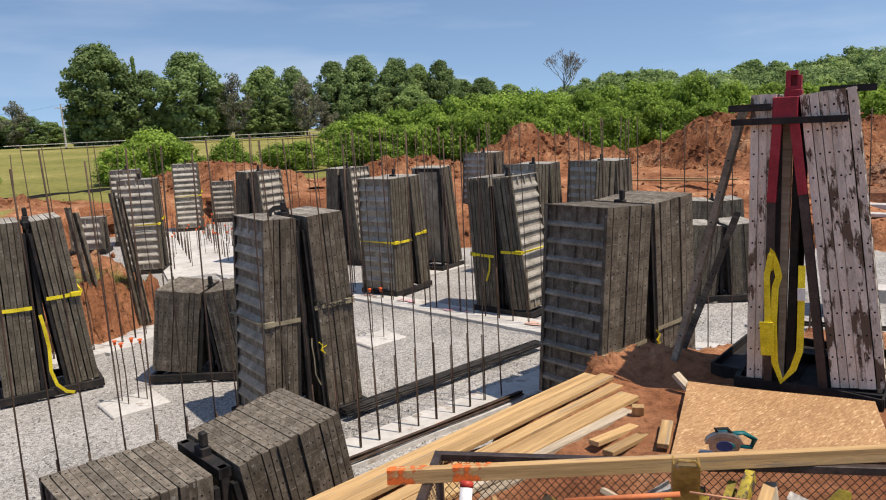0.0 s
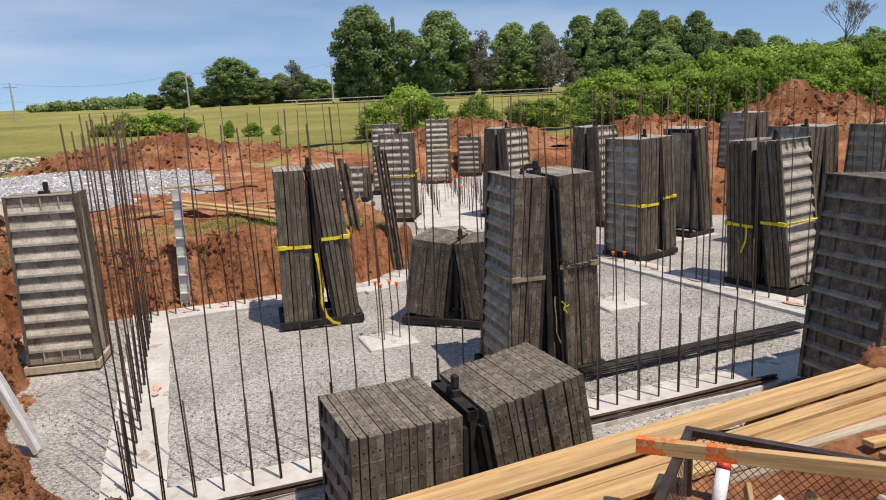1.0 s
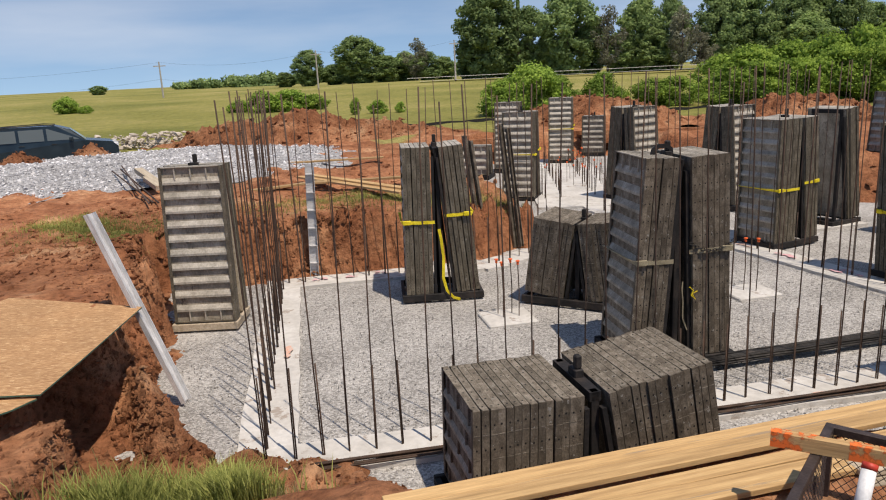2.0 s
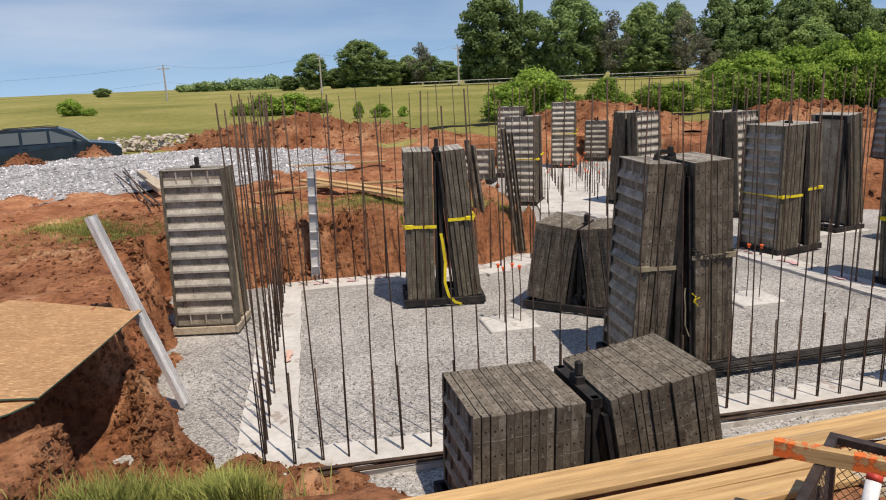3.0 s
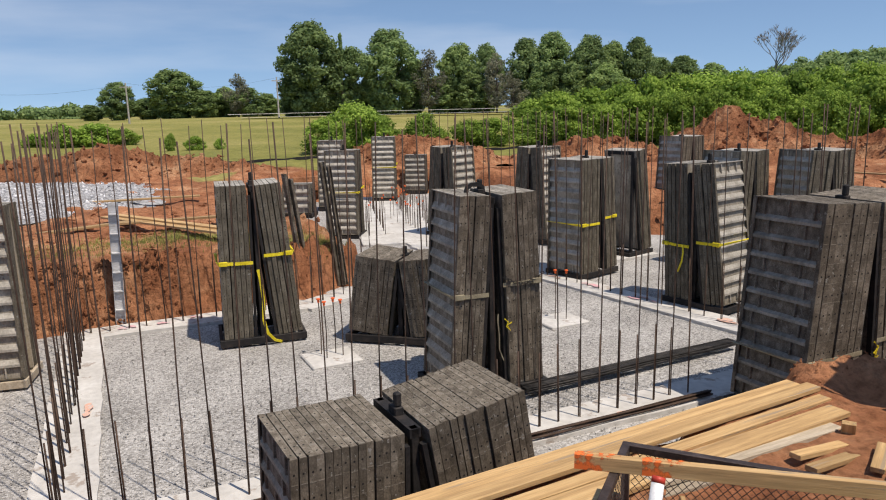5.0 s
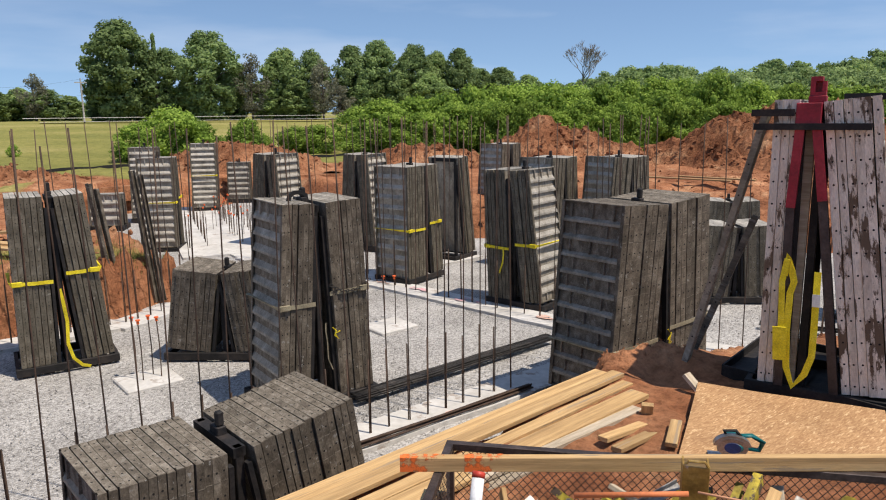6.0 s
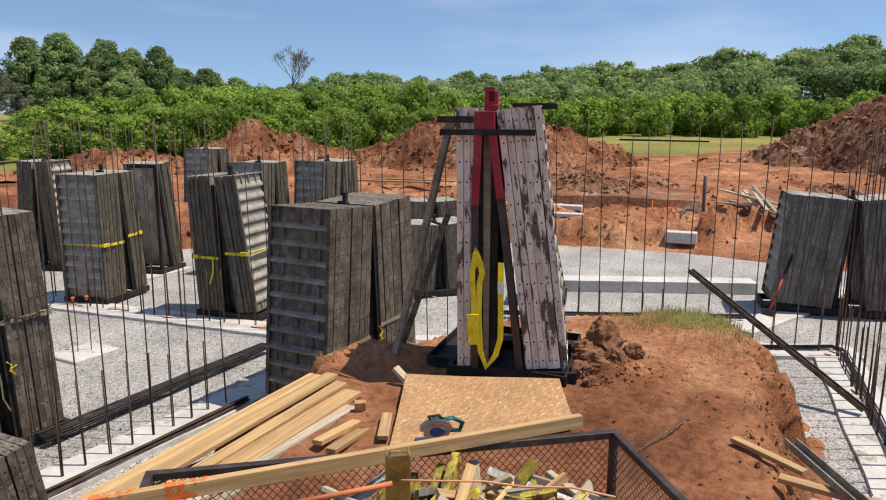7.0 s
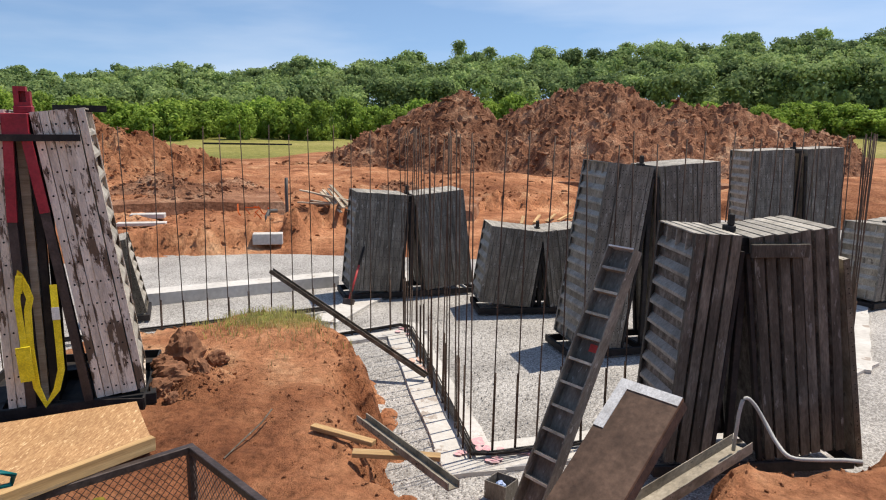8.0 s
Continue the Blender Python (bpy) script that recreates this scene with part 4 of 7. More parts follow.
ridge("dirt_mound", 31.0, [(-12.6, -4.6), (-9.0, -3.6), (-5.2, -2.6), (-1.8, -2.2), (0.8, -2.2), (3.4, -2.6), (6.9, -3.2), (11.3, -3.9), (14.0, -4.3)], "low ridge of red dug clay with ragged clods", crag=0.46)
ridge("dirt_mound", 34.0, [(16.0, -3.7), (17.6, -2.7), (20.2, -1.95), (24.0, -1.95), (26.2, -2.6), (28.6, -3.4)], "small heap of red clay behind the racks")
ridge("dirt_mound", 34.0, [(29.8, -3.6), (33.6, -2.7), (36.0, -2.35), (38.0, -2.6), (41.0, -3.2)], "low heap of red clay below the bushes")
ridge("dirt_mound", 33.0, [(41.0, -3.0), (42.6, -1.9), (43.9, -1.3), (45.4, -0.5), (46.8, -0.9), (49.0, -1.4), (51.0, -2.2), (53.5, -2.5)], "heap of red clay with a crumbling crest", crag=0.52)
ridge("dirt_mound", 35.0, [(53.6, -2.5), (56.3, -2.0), (57.7, -1.1), (60.0, -0.2), (62.0, 0.1), (66.3, 0.3), (68.4, -0.5), (70.7, -1.6), (73.0, -2.1), (75.4, -3.0)], "broad heap of orange clay behind the pale forms", crag=0.55)
ridge("dirt_mound", 41.0, [(74.5, -3.0), (78.4, -3.3), (80.2, -3.05), (83.0, -3.1)], "low tail of a clay heap by the grass strip", clods=110)
BROWN = earth_mat("brown_clay", False, 0.86, 0.8)
ridge("dirt_mound", 40.0, [(82.3, -3.0), (84.0, -2.2), (85.9, -0.9), (88.2, 0.0), (91.2, 1.35), (93.6, 2.5), (95.0, 1.8), (96.7, 0.5), (98.6, 1.2), (101.2, 2.7), (103.4, 3.0), (105.5, 2.8), (107.2, 1.9), (109.3, 1.2), (110.5, 1.6), (111.8, 1.1), (113.5, 1.65), (115.3, 0.8), (118.0, -0.1), (121.8, -0.8)],
      "large mound of red-brown dug clay with crumbling slopes", crag=0.62, soil=BROWN, clods=75, clod=0.22)
DAMP = mat("damp_clay", ((0.11, 0.048, 0.024), (0.22, 0.10, 0.052), (0.38, 0.19, 0.10)), 3.0, 0.9, 0.0, 0.6, 34)
mound("dirt_mound", 7.32, 2.22, 20, 1.2, 0.8, rounded([(0.3, 0.1, 0.24, 0.55), (-0.3, -0.05, 0.2, 0.5), (0.0, -0.25, 0.16, 0.5), (0.6, 0.0, 0.13, 0.5)]), "low spread of crumbled damp clay on the bank", step=0.04, base=0.90, crag=0.3, clods=2600, clod=0.035, soil=CRUMB)
for k, (x, y, z, size, tall) in enumerate(((7.62, 2.36, 1.10, 0.20, 1.25), (7.42, 2.50, 1.03, 0.15, 0.9), (7.18, 2.36, 1.02, 0.17, 0.9), (6.98, 2.40, 0.98, 0.12, 0.8), (7.32, 2.12, 1.02, 0.14, 0.8), (7.02, 2.13, 0.97, 0.09, 0.9), (7.75, 2.08, 1.0, 0.12, 0.8), (6.80, 2.24, 0.95, 0.07, 0.9))):
    tagged(part("clay_clod", Build().add(*ball_of(size, 3.7 * k + 1)), DAMP, m=pose(x, y, z, 20 * k, 0, 50 * k) @ Matrix.Diagonal((1.1, 0.95, tall, 1))), "large broken clod of wet dark clay", "clod", "clods by the pale rack")
mound("dirt_mound", -0.25, 6.58, -8, 1.0, 0.55, rounded([(-0.4, 0.0, 0.19, 0.5), (0.05, -0.08, 0.18, 0.45), (0.4, -0.15, 0.17, 0.35), (-0.6, 0.2, 0.17, 0.4)]), "red clay spilt over the footing's corner", step=0.04, base=-0.01, crag=0.12, clods=1500, clod=0.03)
mound("dirt_mound", 25.5, 8.0, 15, 3.6, 3.4, rounded([(-1.5, 0, 0.4, 2.2), (1.2, 1.0, 0.5, 2.0), (0.5, -1.6, 0.36, 1.8)]), "low rough spread of brown clay before the mounds", base=float(ground_height(np.array([25.5]), np.array([8.0]), False)[0]), crag=0.35, soil=BROWN, clods=120)
mound("dirt_mound", 27.6, 0.2, -10, 3.4, 3.0, rounded([(-1.2, 0, 0.42, 2.0), (1.3, 0.6, 0.5, 2.0), (0.2, -1.2, 0.36, 1.6)]), "low rough spread of brown clay by the board heap", base=float(ground_height(np.array([27.6]), np.array([0.2]), False)[0]), crag=0.35, soil=BROWN, clods=120)

# pile of crushed stone on the left
us, vs = np.arange(-7, 7.2, 0.12), np.arange(-5.5, 5.6, 0.12)
gu, gv = np.meshgrid(us, vs)
hgt = 0.34 * np.clip(1.15 - np.hypot(gu / 6.6, gv / 5.2) ** 2, -1.6, 1) + 0.12 * rough_noise(gu, gv, 1.8, 3, 1.0) + 0.06 * np.abs(rough_noise(gu, gv, 0.22, 2, 2.0))
pile = part("stone_pile", sheet("stone_pile", us, vs, hgt), STONES, m=pose(-5.4, 24.6, 1.06, 0, 0, 10))
pile.data.materials.append(STONES)
pile_height = hgt.copy()
tagged(pile, "spread pile of pale grey crushed stone", "stone pile", kind="stuff")


# ---- leaves, bushes and trees ----
def leaf_mat(name, dark, light, patch=0.16, glow=0.32):
    """Leaves: a shade for each spray, broad patches over the crown and a shift for each plant; some light comes through."""
    m = bpy.data.materials.new(name)
    m.use_nodes = True
    n, l = m.node_tree.nodes, m.node_tree.links
    bsdf = n["Principled BSDF"]
    geo = n.new("ShaderNodeNewGeometry")
    info = n.new("ShaderNodeObjectInfo")
    r = n.new("ShaderNodeValToRGB")
    r.color_ramp.elements[0].color, r.color_ramp.elements[1].color = (*dark, 1), (*light, 1)
    l.new(geo.outputs["Random Per Island"], r.inputs["Fac"])
    tcl = n.new("ShaderNodeTexCoord")

    def span(out, lo, hi, a, b):
        g = n.new("ShaderNodeMapRange")
        g.inputs["From Min"].default_value, g.inputs["From Max"].default_value = lo, hi
        g.inputs["To Min"].default_value, g.inputs["To Max"].default_value = a, b
        l.new(out, g.inputs["Value"])
        return g.outputs["Result"]

    def times(a, b):
        k = n.new("ShaderNodeMath")
        k.operation = "MULTIPLY"
        l.new(a, k.inputs[0])
        l.new(b, k.inputs[1])
        return k.outputs[0]
    grown = []
    for sc in (patch, patch * 4.5):
        g = n.new("ShaderNodeTexNoise")
        g.inputs["Scale"].default_value, g.inputs["Detail"].default_value = sc, 3
        l.new(tcl.outputs["Object"], g.inputs["Vector"])
        grown.append(g.outputs["Fac"])
    hv = n.new("ShaderNodeHueSaturation")
    shade = times(span(info.outputs["Random"], 0, 1, 0.82, 1.18), times(span(grown[0], 0.32, 0.68, 0.7, 1.3), span(grown[1], 0.3, 0.7, 0.8, 1.2)))
    l.new(shade, hv.inputs["Value"])
    l.new(span(grown[0], 0.3, 0.7, 0.51, 0.488), hv.inputs["Hue"])
    l.new(r.outputs["Color"], hv.inputs["Color"])
    l.new(hv.outputs["Color"], bsdf.inputs["Base Color"])
    bsdf.inputs["Roughness"].default_value = 0.75
    bsdf.inputs["Specular IOR Level"].default_value = 0.12
    tr = n.new("ShaderNodeBsdfTranslucent")
    l.new(hv.outputs["Color"], tr.inputs["Color"])
    mix = n.new("ShaderNodeMixShader")
    mix.inputs["Fac"].default_value = glow
    l.new(bsdf.outputs["BSDF"], mix.inputs[1])
    l.new(tr.outputs["BSDF"], mix.inputs[2])
    l.new(mix.outputs["Shader"], n["Material Output"].inputs["Surface"])
    return m


LEAF_DARK = leaf_mat("leaves_dark", (0.15, 0.222, 0.085), (0.26, 0.35, 0.14), glow=0.38)
LEAF_MID = leaf_mat("leaves_mid", (0.18, 0.258, 0.092), (0.31, 0.41, 0.152), glow=0.38)
LEAF_BRIGHT = leaf_mat("leaves_bright", (0.165, 0.265, 0.04), (0.33, 0.46, 0.09), 0.5, 0.38)
LEAF_WOOD = leaf_mat("leaves_of_the_wood", (0.19, 0.265, 0.10), (0.33, 0.43, 0.175), 0.11, 0.38)
LEAF_GREY = leaf_mat("leaves_greyish", (0.20, 0.205, 0.135), (0.32, 0.32, 0.23), glow=0.38)
BARK = mat("bark", ((0.06, 0.05, 0.04), (0.10, 0.085, 0.07), (0.15, 0.13, 0.11)), 4.0, 0.95, 0.0, 0.5)


def leaf_mesh(name, blobs, count, size, seed, material, loose=0.42, core=0.0):
    """Small three-cornered leaf sprays over rough blobs (x, y, z, radius, height), lying mostly along each blob's skin."""
    g = np.random.default_rng(seed)
    bl = np.array(blobs)
    share = bl[:, 3] * (bl[:, 3] + bl[:, 4])
    which = g.choice(len(bl), count, p=share / share.sum())
    c = bl[which]
    d = g.normal(size=(count, 3))
    d /= np.linalg.norm(d, axis=1)[:, None]
    k = 1.08 - 0.5 * g.random(count) ** 1.8
    p = c[:, :3] + d * np.stack([c[:, 3], c[:, 3], c[:, 4]], 1) * k[:, None]
    nrm = d + g.normal(scale=loose, size=(count, 3)) + (0, 0, 0.22)
    nrm /= np.linalg.norm(nrm, axis=1)[:, None]
    a = np.cross(nrm, g.normal(size=(count, 3)))
    a /= np.linalg.norm(a, axis=1)[:, None]
    b = np.cross(nrm, a)
    r = (size * g.uniform(0.55, 1.35, count))[:, None]
    vs = np.stack([p - a * r, p + a * r * 0.75 - b * r * 0.55, p + a * r * 0.5 + b * r * 0.85], 1).reshape(-1, 3)
    fs = np.arange(count * 3).reshape(-1, 3)
    if core:
        ico = np.array([tuple(q) for q in ICO])
        inner = (bl[:, None, :3] + ico[None] * (bl[:, [3, 3, 4]] * core)[:, None]).reshape(-1, 3)
        fs = np.concatenate([fs, (np.array(ICO_F)[None] + 12 * np.arange(len(bl))[:, None, None]).reshape(-1, 3) + len(vs)])
        vs = np.concatenate([vs, inner])
    me = bpy.data.meshes.new(name)
    me.vertices.add(len(vs))
    me.vertices.foreach_set("co", vs.ravel())
    me.loops.add(fs.size)
    me.loops.foreach_set("vertex_index", fs.ravel())
    me.polygons.add(len(fs))
    me.polygons.foreach_set("loop_start", np.arange(len(fs)) * 3)
    me.update(calc_edges=True)
    me.materials.append(material)
    return me


def tree_meshes(seed, height, radius, leaves, size, low, material, clumps=120, open_=0.0, slim=0.0):
    """Trunk with limbs, and a crown of leaf clumps under an uneven outline. open_ thins it, slim draws it to a spire."""
    rnd = random.Random(seed)
    trunk = Build()
    trunk.tube([(0, 0, -0.5), (0.1, 0, height * 0.25), (0.15, 0.1, height * 0.55), (0.1, 0.05, height * 0.9)], [height * 0.026, height * 0.019, height * 0.012, height * 0.003], 6)
    lobes = [(rnd.uniform(0, 6.28), rnd.uniform(0.35, 0.85), rnd.uniform(0.12, 0.3)) for _ in range(7)]
    blobs = []
    for i in range(clumps):
        k = (i + rnd.random()) / clumps
        a = rnd.uniform(0, 6.28)
        out = (math.sin(math.pi * (0.16 + 0.74 * k)) ** 0.75) * (1 - slim * k)
        out += sum(w * max(0.0, math.cos(a - la)) ** 3 * math.exp(-((k - lk) / 0.14) ** 2) for la, lk, w in lobes) - 0.10
        s = radius * rnd.uniform(0.15, 0.30) * (1 - 0.35 * slim)
        ring = max(0.0, radius * out - s * 0.6) * (rnd.uniform(0.72, 1.0) if i % 4 else rnd.uniform(0.1, 0.6))
        z = height * (low + (0.97 - low) * k) - s * 0.4
        blobs.append((math.cos(a) * ring, math.sin(a) * ring, max(s * 0.6, z), s, s * rnd.uniform(0.7, 0.95)))
        if i % (3 if open_ else 9) == 0:
            trunk.tube([(0.1, 0.05, max(height * 0.12, z - height * 0.2)), (math.cos(a) * ring * 0.5, math.sin(a) * ring * 0.5, z - height * 0.07), (math.cos(a) * ring, math.sin(a) * ring, z)], [height * 0.008, height * 0.005, height * 0.0015], 4)
    if open_:
        blobs = [q for q in blobs if rnd.random() > open_]
    return trunk.mesh("trunk", [BARK], True), leaf_mesh("crown", blobs, leaves, size, seed, material, 0.5, 0.0 if open_ else 0.5)


KINDS = {"oak": (18, 6.0, 15000, 0.33, 0.08, LEAF_DARK, 150), "mid": (14, 5.0, 9500, 0.33, 0.06, LEAF_MID, 120), "grey": (14, 4.4, 3600, 0.26, 0.16, LEAF_GREY, 90, 0.35), "spire": (14, 2.2, 5000, 0.26, 0.05, LEAF_DARK, 70, 0.0, 0.85),
         "bush": (4.6, 3.0, 7500, 0.135, 0.05, LEAF_BRIGHT, 110), "farbush": (4.6, 3.0, 3800, 0.19, 0.05, LEAF_BRIGHT, 80)}
tree_kinds = {}
rnd = random.Random(11)


def land(x, y):
    return float(ground_height(np.array([x]), np.array([y]), False)[0])


def plant(kind, az_deg, d, el_deg, half_deg, label, group="field trees", name="tree"):
    """A tree or bush d metres off whose top stands el_deg over eye height 3.5, half_deg wide to each side."""
    sort = kind.rstrip("0123456789")
    if kind not in tree_kinds:
        tree_kinds[kind] = tree_meshes(len(tree_kinds) * 7 + 3, *KINDS[sort])
    t, c = tree_kinds[kind]
    x, y = at(az_deg, d)
    z = land(x, y) - 0.1
    tall = 1.04 * max(0.8, 3.5 + d * math.tan(radians(el_deg)) - z)
    sz = tall / KINDS[sort][0]
    sx = 1.16 * d * math.tan(radians(half_deg)) / KINDS[sort][1]
    th = thing(name, pose(x, y, z, 0, 0, rnd.uniform(0, 360)) @ Matrix.Diagonal((sx, sx, sz, 1)), label, name, group)
    part("trunk", t, None, th)
    part("crown", c, None, th)
    return th


BIG = "tall dark green broadleaf tree at the field's edge"
FRESH = "broadleaf tree in fresh leaf at the field's edge"
for a, d, e, w, k in [(-14.4, 260, 0.45, 0.55, "mid1"), (-1.35, 190, 0.8, 0.8, "mid2"), (0.5, 185, 2.3, 1.1, "oak1"), (4.3, 180, 3.15, 1.75, "mid1"), (2.4, 190, 1.2, 1.1, "oak2"), (6.4, 178, 1.7, 1.3, "mid2"), (8.0, 182, 1.9, 1.2, "mid1"), (9.6, 178, 1.8, 1.2, "oak2"), (11.0, 182, 1.4, 1.0, "mid2"),
                      (14.3, 150, 6.4, 2.35, "oak1"), (12.9, 154, 2.6, 1.1, "oak2"), (17.5, 152, 4.6, 1.6, "oak2"), (20.4, 148, 5.85, 2.2, "oak3"), (22.2, 152, 3.3, 1.1, "mid1"), (15.9, 152, 2.5, 1.3, "mid2"), (18.9, 152, 2.4, 1.2, "mid1"),
                      (25.8, 150, 4.75, 1.6, "mid1"), (27.9, 150, 4.6, 1.4, "oak2"), (26.8, 146, 2.6, 1.3, "mid2"), (24.2, 148, 2.4, 1.2, "mid2"), (31.0, 150, 4.95, 1.5, "oak3"), (33.0, 150, 5.3, 1.7, "oak1"), (35.8, 150, 4.95, 1.6, "oak2"), (37.6, 152, 4.5, 1.5, "mid1"), (39.3, 150, 4.7, 1.3, "oak3"),
                      (34.4, 146, 3.2, 1.5, "mid2"), (37.0, 146, 3.0, 1.5, "mid1"), (32.0, 146, 2.6, 1.2, "mid2"), (40.8, 185, 3.3, 1.4, "mid2"), (42.6, 185, 3.3, 1.5, "oak3"), (44.6, 190, 2.7, 1.4, "mid1")]:
    plant(k, a, d, e, w, BIG if k.startswith("oak") else FRESH)
plant("spire1", 16.7, 149, 5.7, 0.55, "slim dark conifer among broadleaf trees")
for a, d, e, w in [(23.4, 146, 4.4, 1.2), (28.7, 143, 4.0, 1.0), (30.0, 143, 2.1, 1.1), (8.8, 176, 2.85, 0.9)]:
    plant("grey1", a, d, e, w, "thin greyish tree only half in leaf")
# bare tree
bare = Build()
rb = random.Random(4)


def branch(p, way, length, r, depth):
    q = p + way * length
    bare.tube([p, (p + q) / 2 + Vector((rb.uniform(-0.1, 0.1), rb.uniform(-0.1, 0.1), 0)) * length, q], [r, r * 0.8, r * 0.6], 4)
    if depth:
        for _ in range(3):
            w = (way + Vector((rb.uniform(-0.6, 0.6), rb.uniform(-0.6, 0.6), rb.uniform(0.0, 0.4)))).normalized()
            branch(q, w, length * rb.uniform(0.62, 0.8), max(0.022, r * 0.58), depth - 1)


branch(Vector((0, 0, -0.3)), Vector((0, 0, 1)), 3.6, 0.24, 6)
bx_, by_ = at(48.6, 150)
GREY_BARK = mat("dead_grey_bark", ((0.17, 0.155, 0.14), (0.24, 0.22, 0.20), (0.32, 0.30, 0.275)), 4.0, 0.95, 0.0, 0.4)
tagged(part("tree", bare, GREY_BARK, m=pose(bx_, by_, land(bx_, by_)) @ Matrix.Diagonal((1.4, 1.4, 1.3, 1))), "bare grey leafless tree standing above the bushes", "tree", "field trees")

BUSHY = "leafy bright green bush along the field's hedge"
for a, d, e, w in [(15.4, 42, -0.6, 1.9), (17.6, 42, 0.45, 2.3), (19.6, 43, -0.5, 1.5), (22.9, 44, -0.4, 1.6), (26.6, 45, -1.0, 1.6), (28.2, 45, -0.9, 1.6)]:
    plant("bush%d" % (1 + int(a * 10) % 3), a, d, e, w, BUSHY, "hedge bushes", "bush")
for a, d, e, w in [(-16.5, 80, -0.25, 0.8), (-15.3, 78, -0.9, 0.5), (-4.8, 62, -1.1, 1.0), (-3.0, 60, -0.55, 1.3), (-1.0, 60, -0.5, 1.5), (0.8, 60, -0.9, 0.9), (3.9, 50, -1.4, 0.4), (5.6, 50, -1.6, 0.7), (7.4, 50, -2.0, 0.4)]:
    plant("farbush%d" % (1 + int(abs(a) * 10) % 3), a, d, e, w, "green shrub growing alone in the hayfield", "field shrubs", "bush")
a = 31.6
while a < 64:
    e = float(np.interp(a, [31, 33, 36, 42, 50, 55, 58, 61, 65], [0.2, 1.0, 1.6, 2.05, 2.05, 2.5, 2.5, 1.9, 1.6]))
    plant("bush%d" % rnd.choice((1, 2, 3)), a, rnd.uniform(47, 53), e - rnd.uniform(0, 0.45), rnd.uniform(1.9, 2.7), BUSHY, "hedge bushes", "bush")
    plant("bush%d" % rnd.choice((1, 2, 3)), a + 0.6, rnd.uniform(43, 46), e - rnd.uniform(1.2, 2.2), rnd.uniform(1.5, 2.2), BUSHY, "hedge bushes", "bush")
    a += rnd.uniform(1.8, 2.6)
while a < 126:
    e = float(np.interp(a, [64, 68, 77, 82, 89, 97, 104, 126], [1.6, 1.5, 1.6, 2.0, 1.6, 2.2, 1.8, 1.6]))
    plant("farbush%d" % rnd.choice((1, 2, 3)), a, rnd.uniform(72, 84), e - rnd.uniform(0, 0.6), rnd.uniform(1.3, 2.1), BUSHY, "hedge bushes", "bush")
    a += rnd.uniform(1.4, 2.2)


def woods(d0, d1, tops, count, leaves, label, material, seed, size, crown=3.0):
    """A closed wood as one mass of leaf sprays over many crowns; tops: (azimuth, elevation of the skyline over eye height 3.5)."""
    r = random.Random(seed)
    blobs = []
    for i in range(count):
        az_ = tops[0][0] + (tops[-1][0] - tops[0][0]) * (i + r.random()) / count
        k = r.random()
        d = d0 + (d1 - d0) * k
        x, y = at(az_, d)
        g = land(x, y)
        sky = 3.5 + d * math.tan(radians(np.interp(az_, [p for p, _ in tops], [q for _, q in tops])))
        top = g + (sky - g) * (0.62 + 0.38 * k) * r.uniform(0.96, 1.10)
        s = crown * r.uniform(0.75, 1.35)
        for _ in range(6):
            b = s * r.uniform(0.38, 0.62)
            a, o = r.uniform(0, 6.28), s * r.uniform(0.25, 0.75)
            blobs.append((x + math.cos(a) * o, y + math.sin(a) * o, max(g + b, top - b * 0.8 - (o / s) ** 2 * s * r.uniform(0.6, 1.2)), b, b * 0.8))
        blobs.append((x, y, max(g + 1.0, top - s * 1.2), s * 0.8, s * 0.75))
        if k < 0.5:
            blobs.append((x + r.uniform(-2, 2), y + r.uniform(-2, 2), g + (top - g) * 0.3, s, (top - g) * 0.32))
    ob = part("woods", leaf_mesh("woods", blobs, leaves, size, seed, material, 0.5, 0.52), None)
    return tagged(ob, label, "woods", kind="stuff")


WEST = [(43, 1.6), (46, 1.9), (50, 2.7), (52, 3.3), (55, 3.6), (57, 2.9), (60, 3.2), (62, 3.45), (65, 3.1), (68, 3.6), (72, 4.2), (76, 3.7), (79, 4.0)]
EAST = [(76, 3.4), (79, 4.2), (81, 4.8), (84, 4.7), (88, 5.25), (91, 5.3), (93.3, 6.0), (98.5, 5.6), (106, 5.95), (113.7, 6.35), (120, 6.5), (124, 6.1), (150, 5.5)]
for k, leaf in enumerate((LEAF_WOOD, LEAF_MID, LEAF_DARK)):
    woods(125, 165, WEST, 66, 58000, "far closed wood of mixed green trees", leaf, 21 + k, 0.30, 2.5)
    woods(105, 150, EAST, 135, 118000, "dense green wood on the rising ground", leaf, 41 + k, 0.27, 2.35)
woods(300, 360, [(-9.5, -0.15), (-6, 0.15), (-2.4, 0.3), (1, 0.9), (12, 1.1)], 44, 13000, "far low line of trees on the skyline", LEAF_DARK, 23, 0.8, 4.0)


# ---- timber on the bank ----
def board(p, q, wide=0.089, thick=0.038, material=None, label="pale pine board lying on the bank", roll=0.0, name="board", group="boards on the bank", ends=0.0):
    p, q = Vector(p), Vector(q)
    b = Build().box((0, -wide / 2, 0), ((q - p).length, wide / 2, thick), bevel=0.003)
    way = (q - p).normalized()
    m = Matrix.Translation(p) @ way.to_track_quat("X", "Z").to_matrix().to_4x4() @ pose(0, 0, 0, roll)
    ob = part(name, b, material or LUMBER, m=m)
    return tagged(ob, label, "lumber", group)


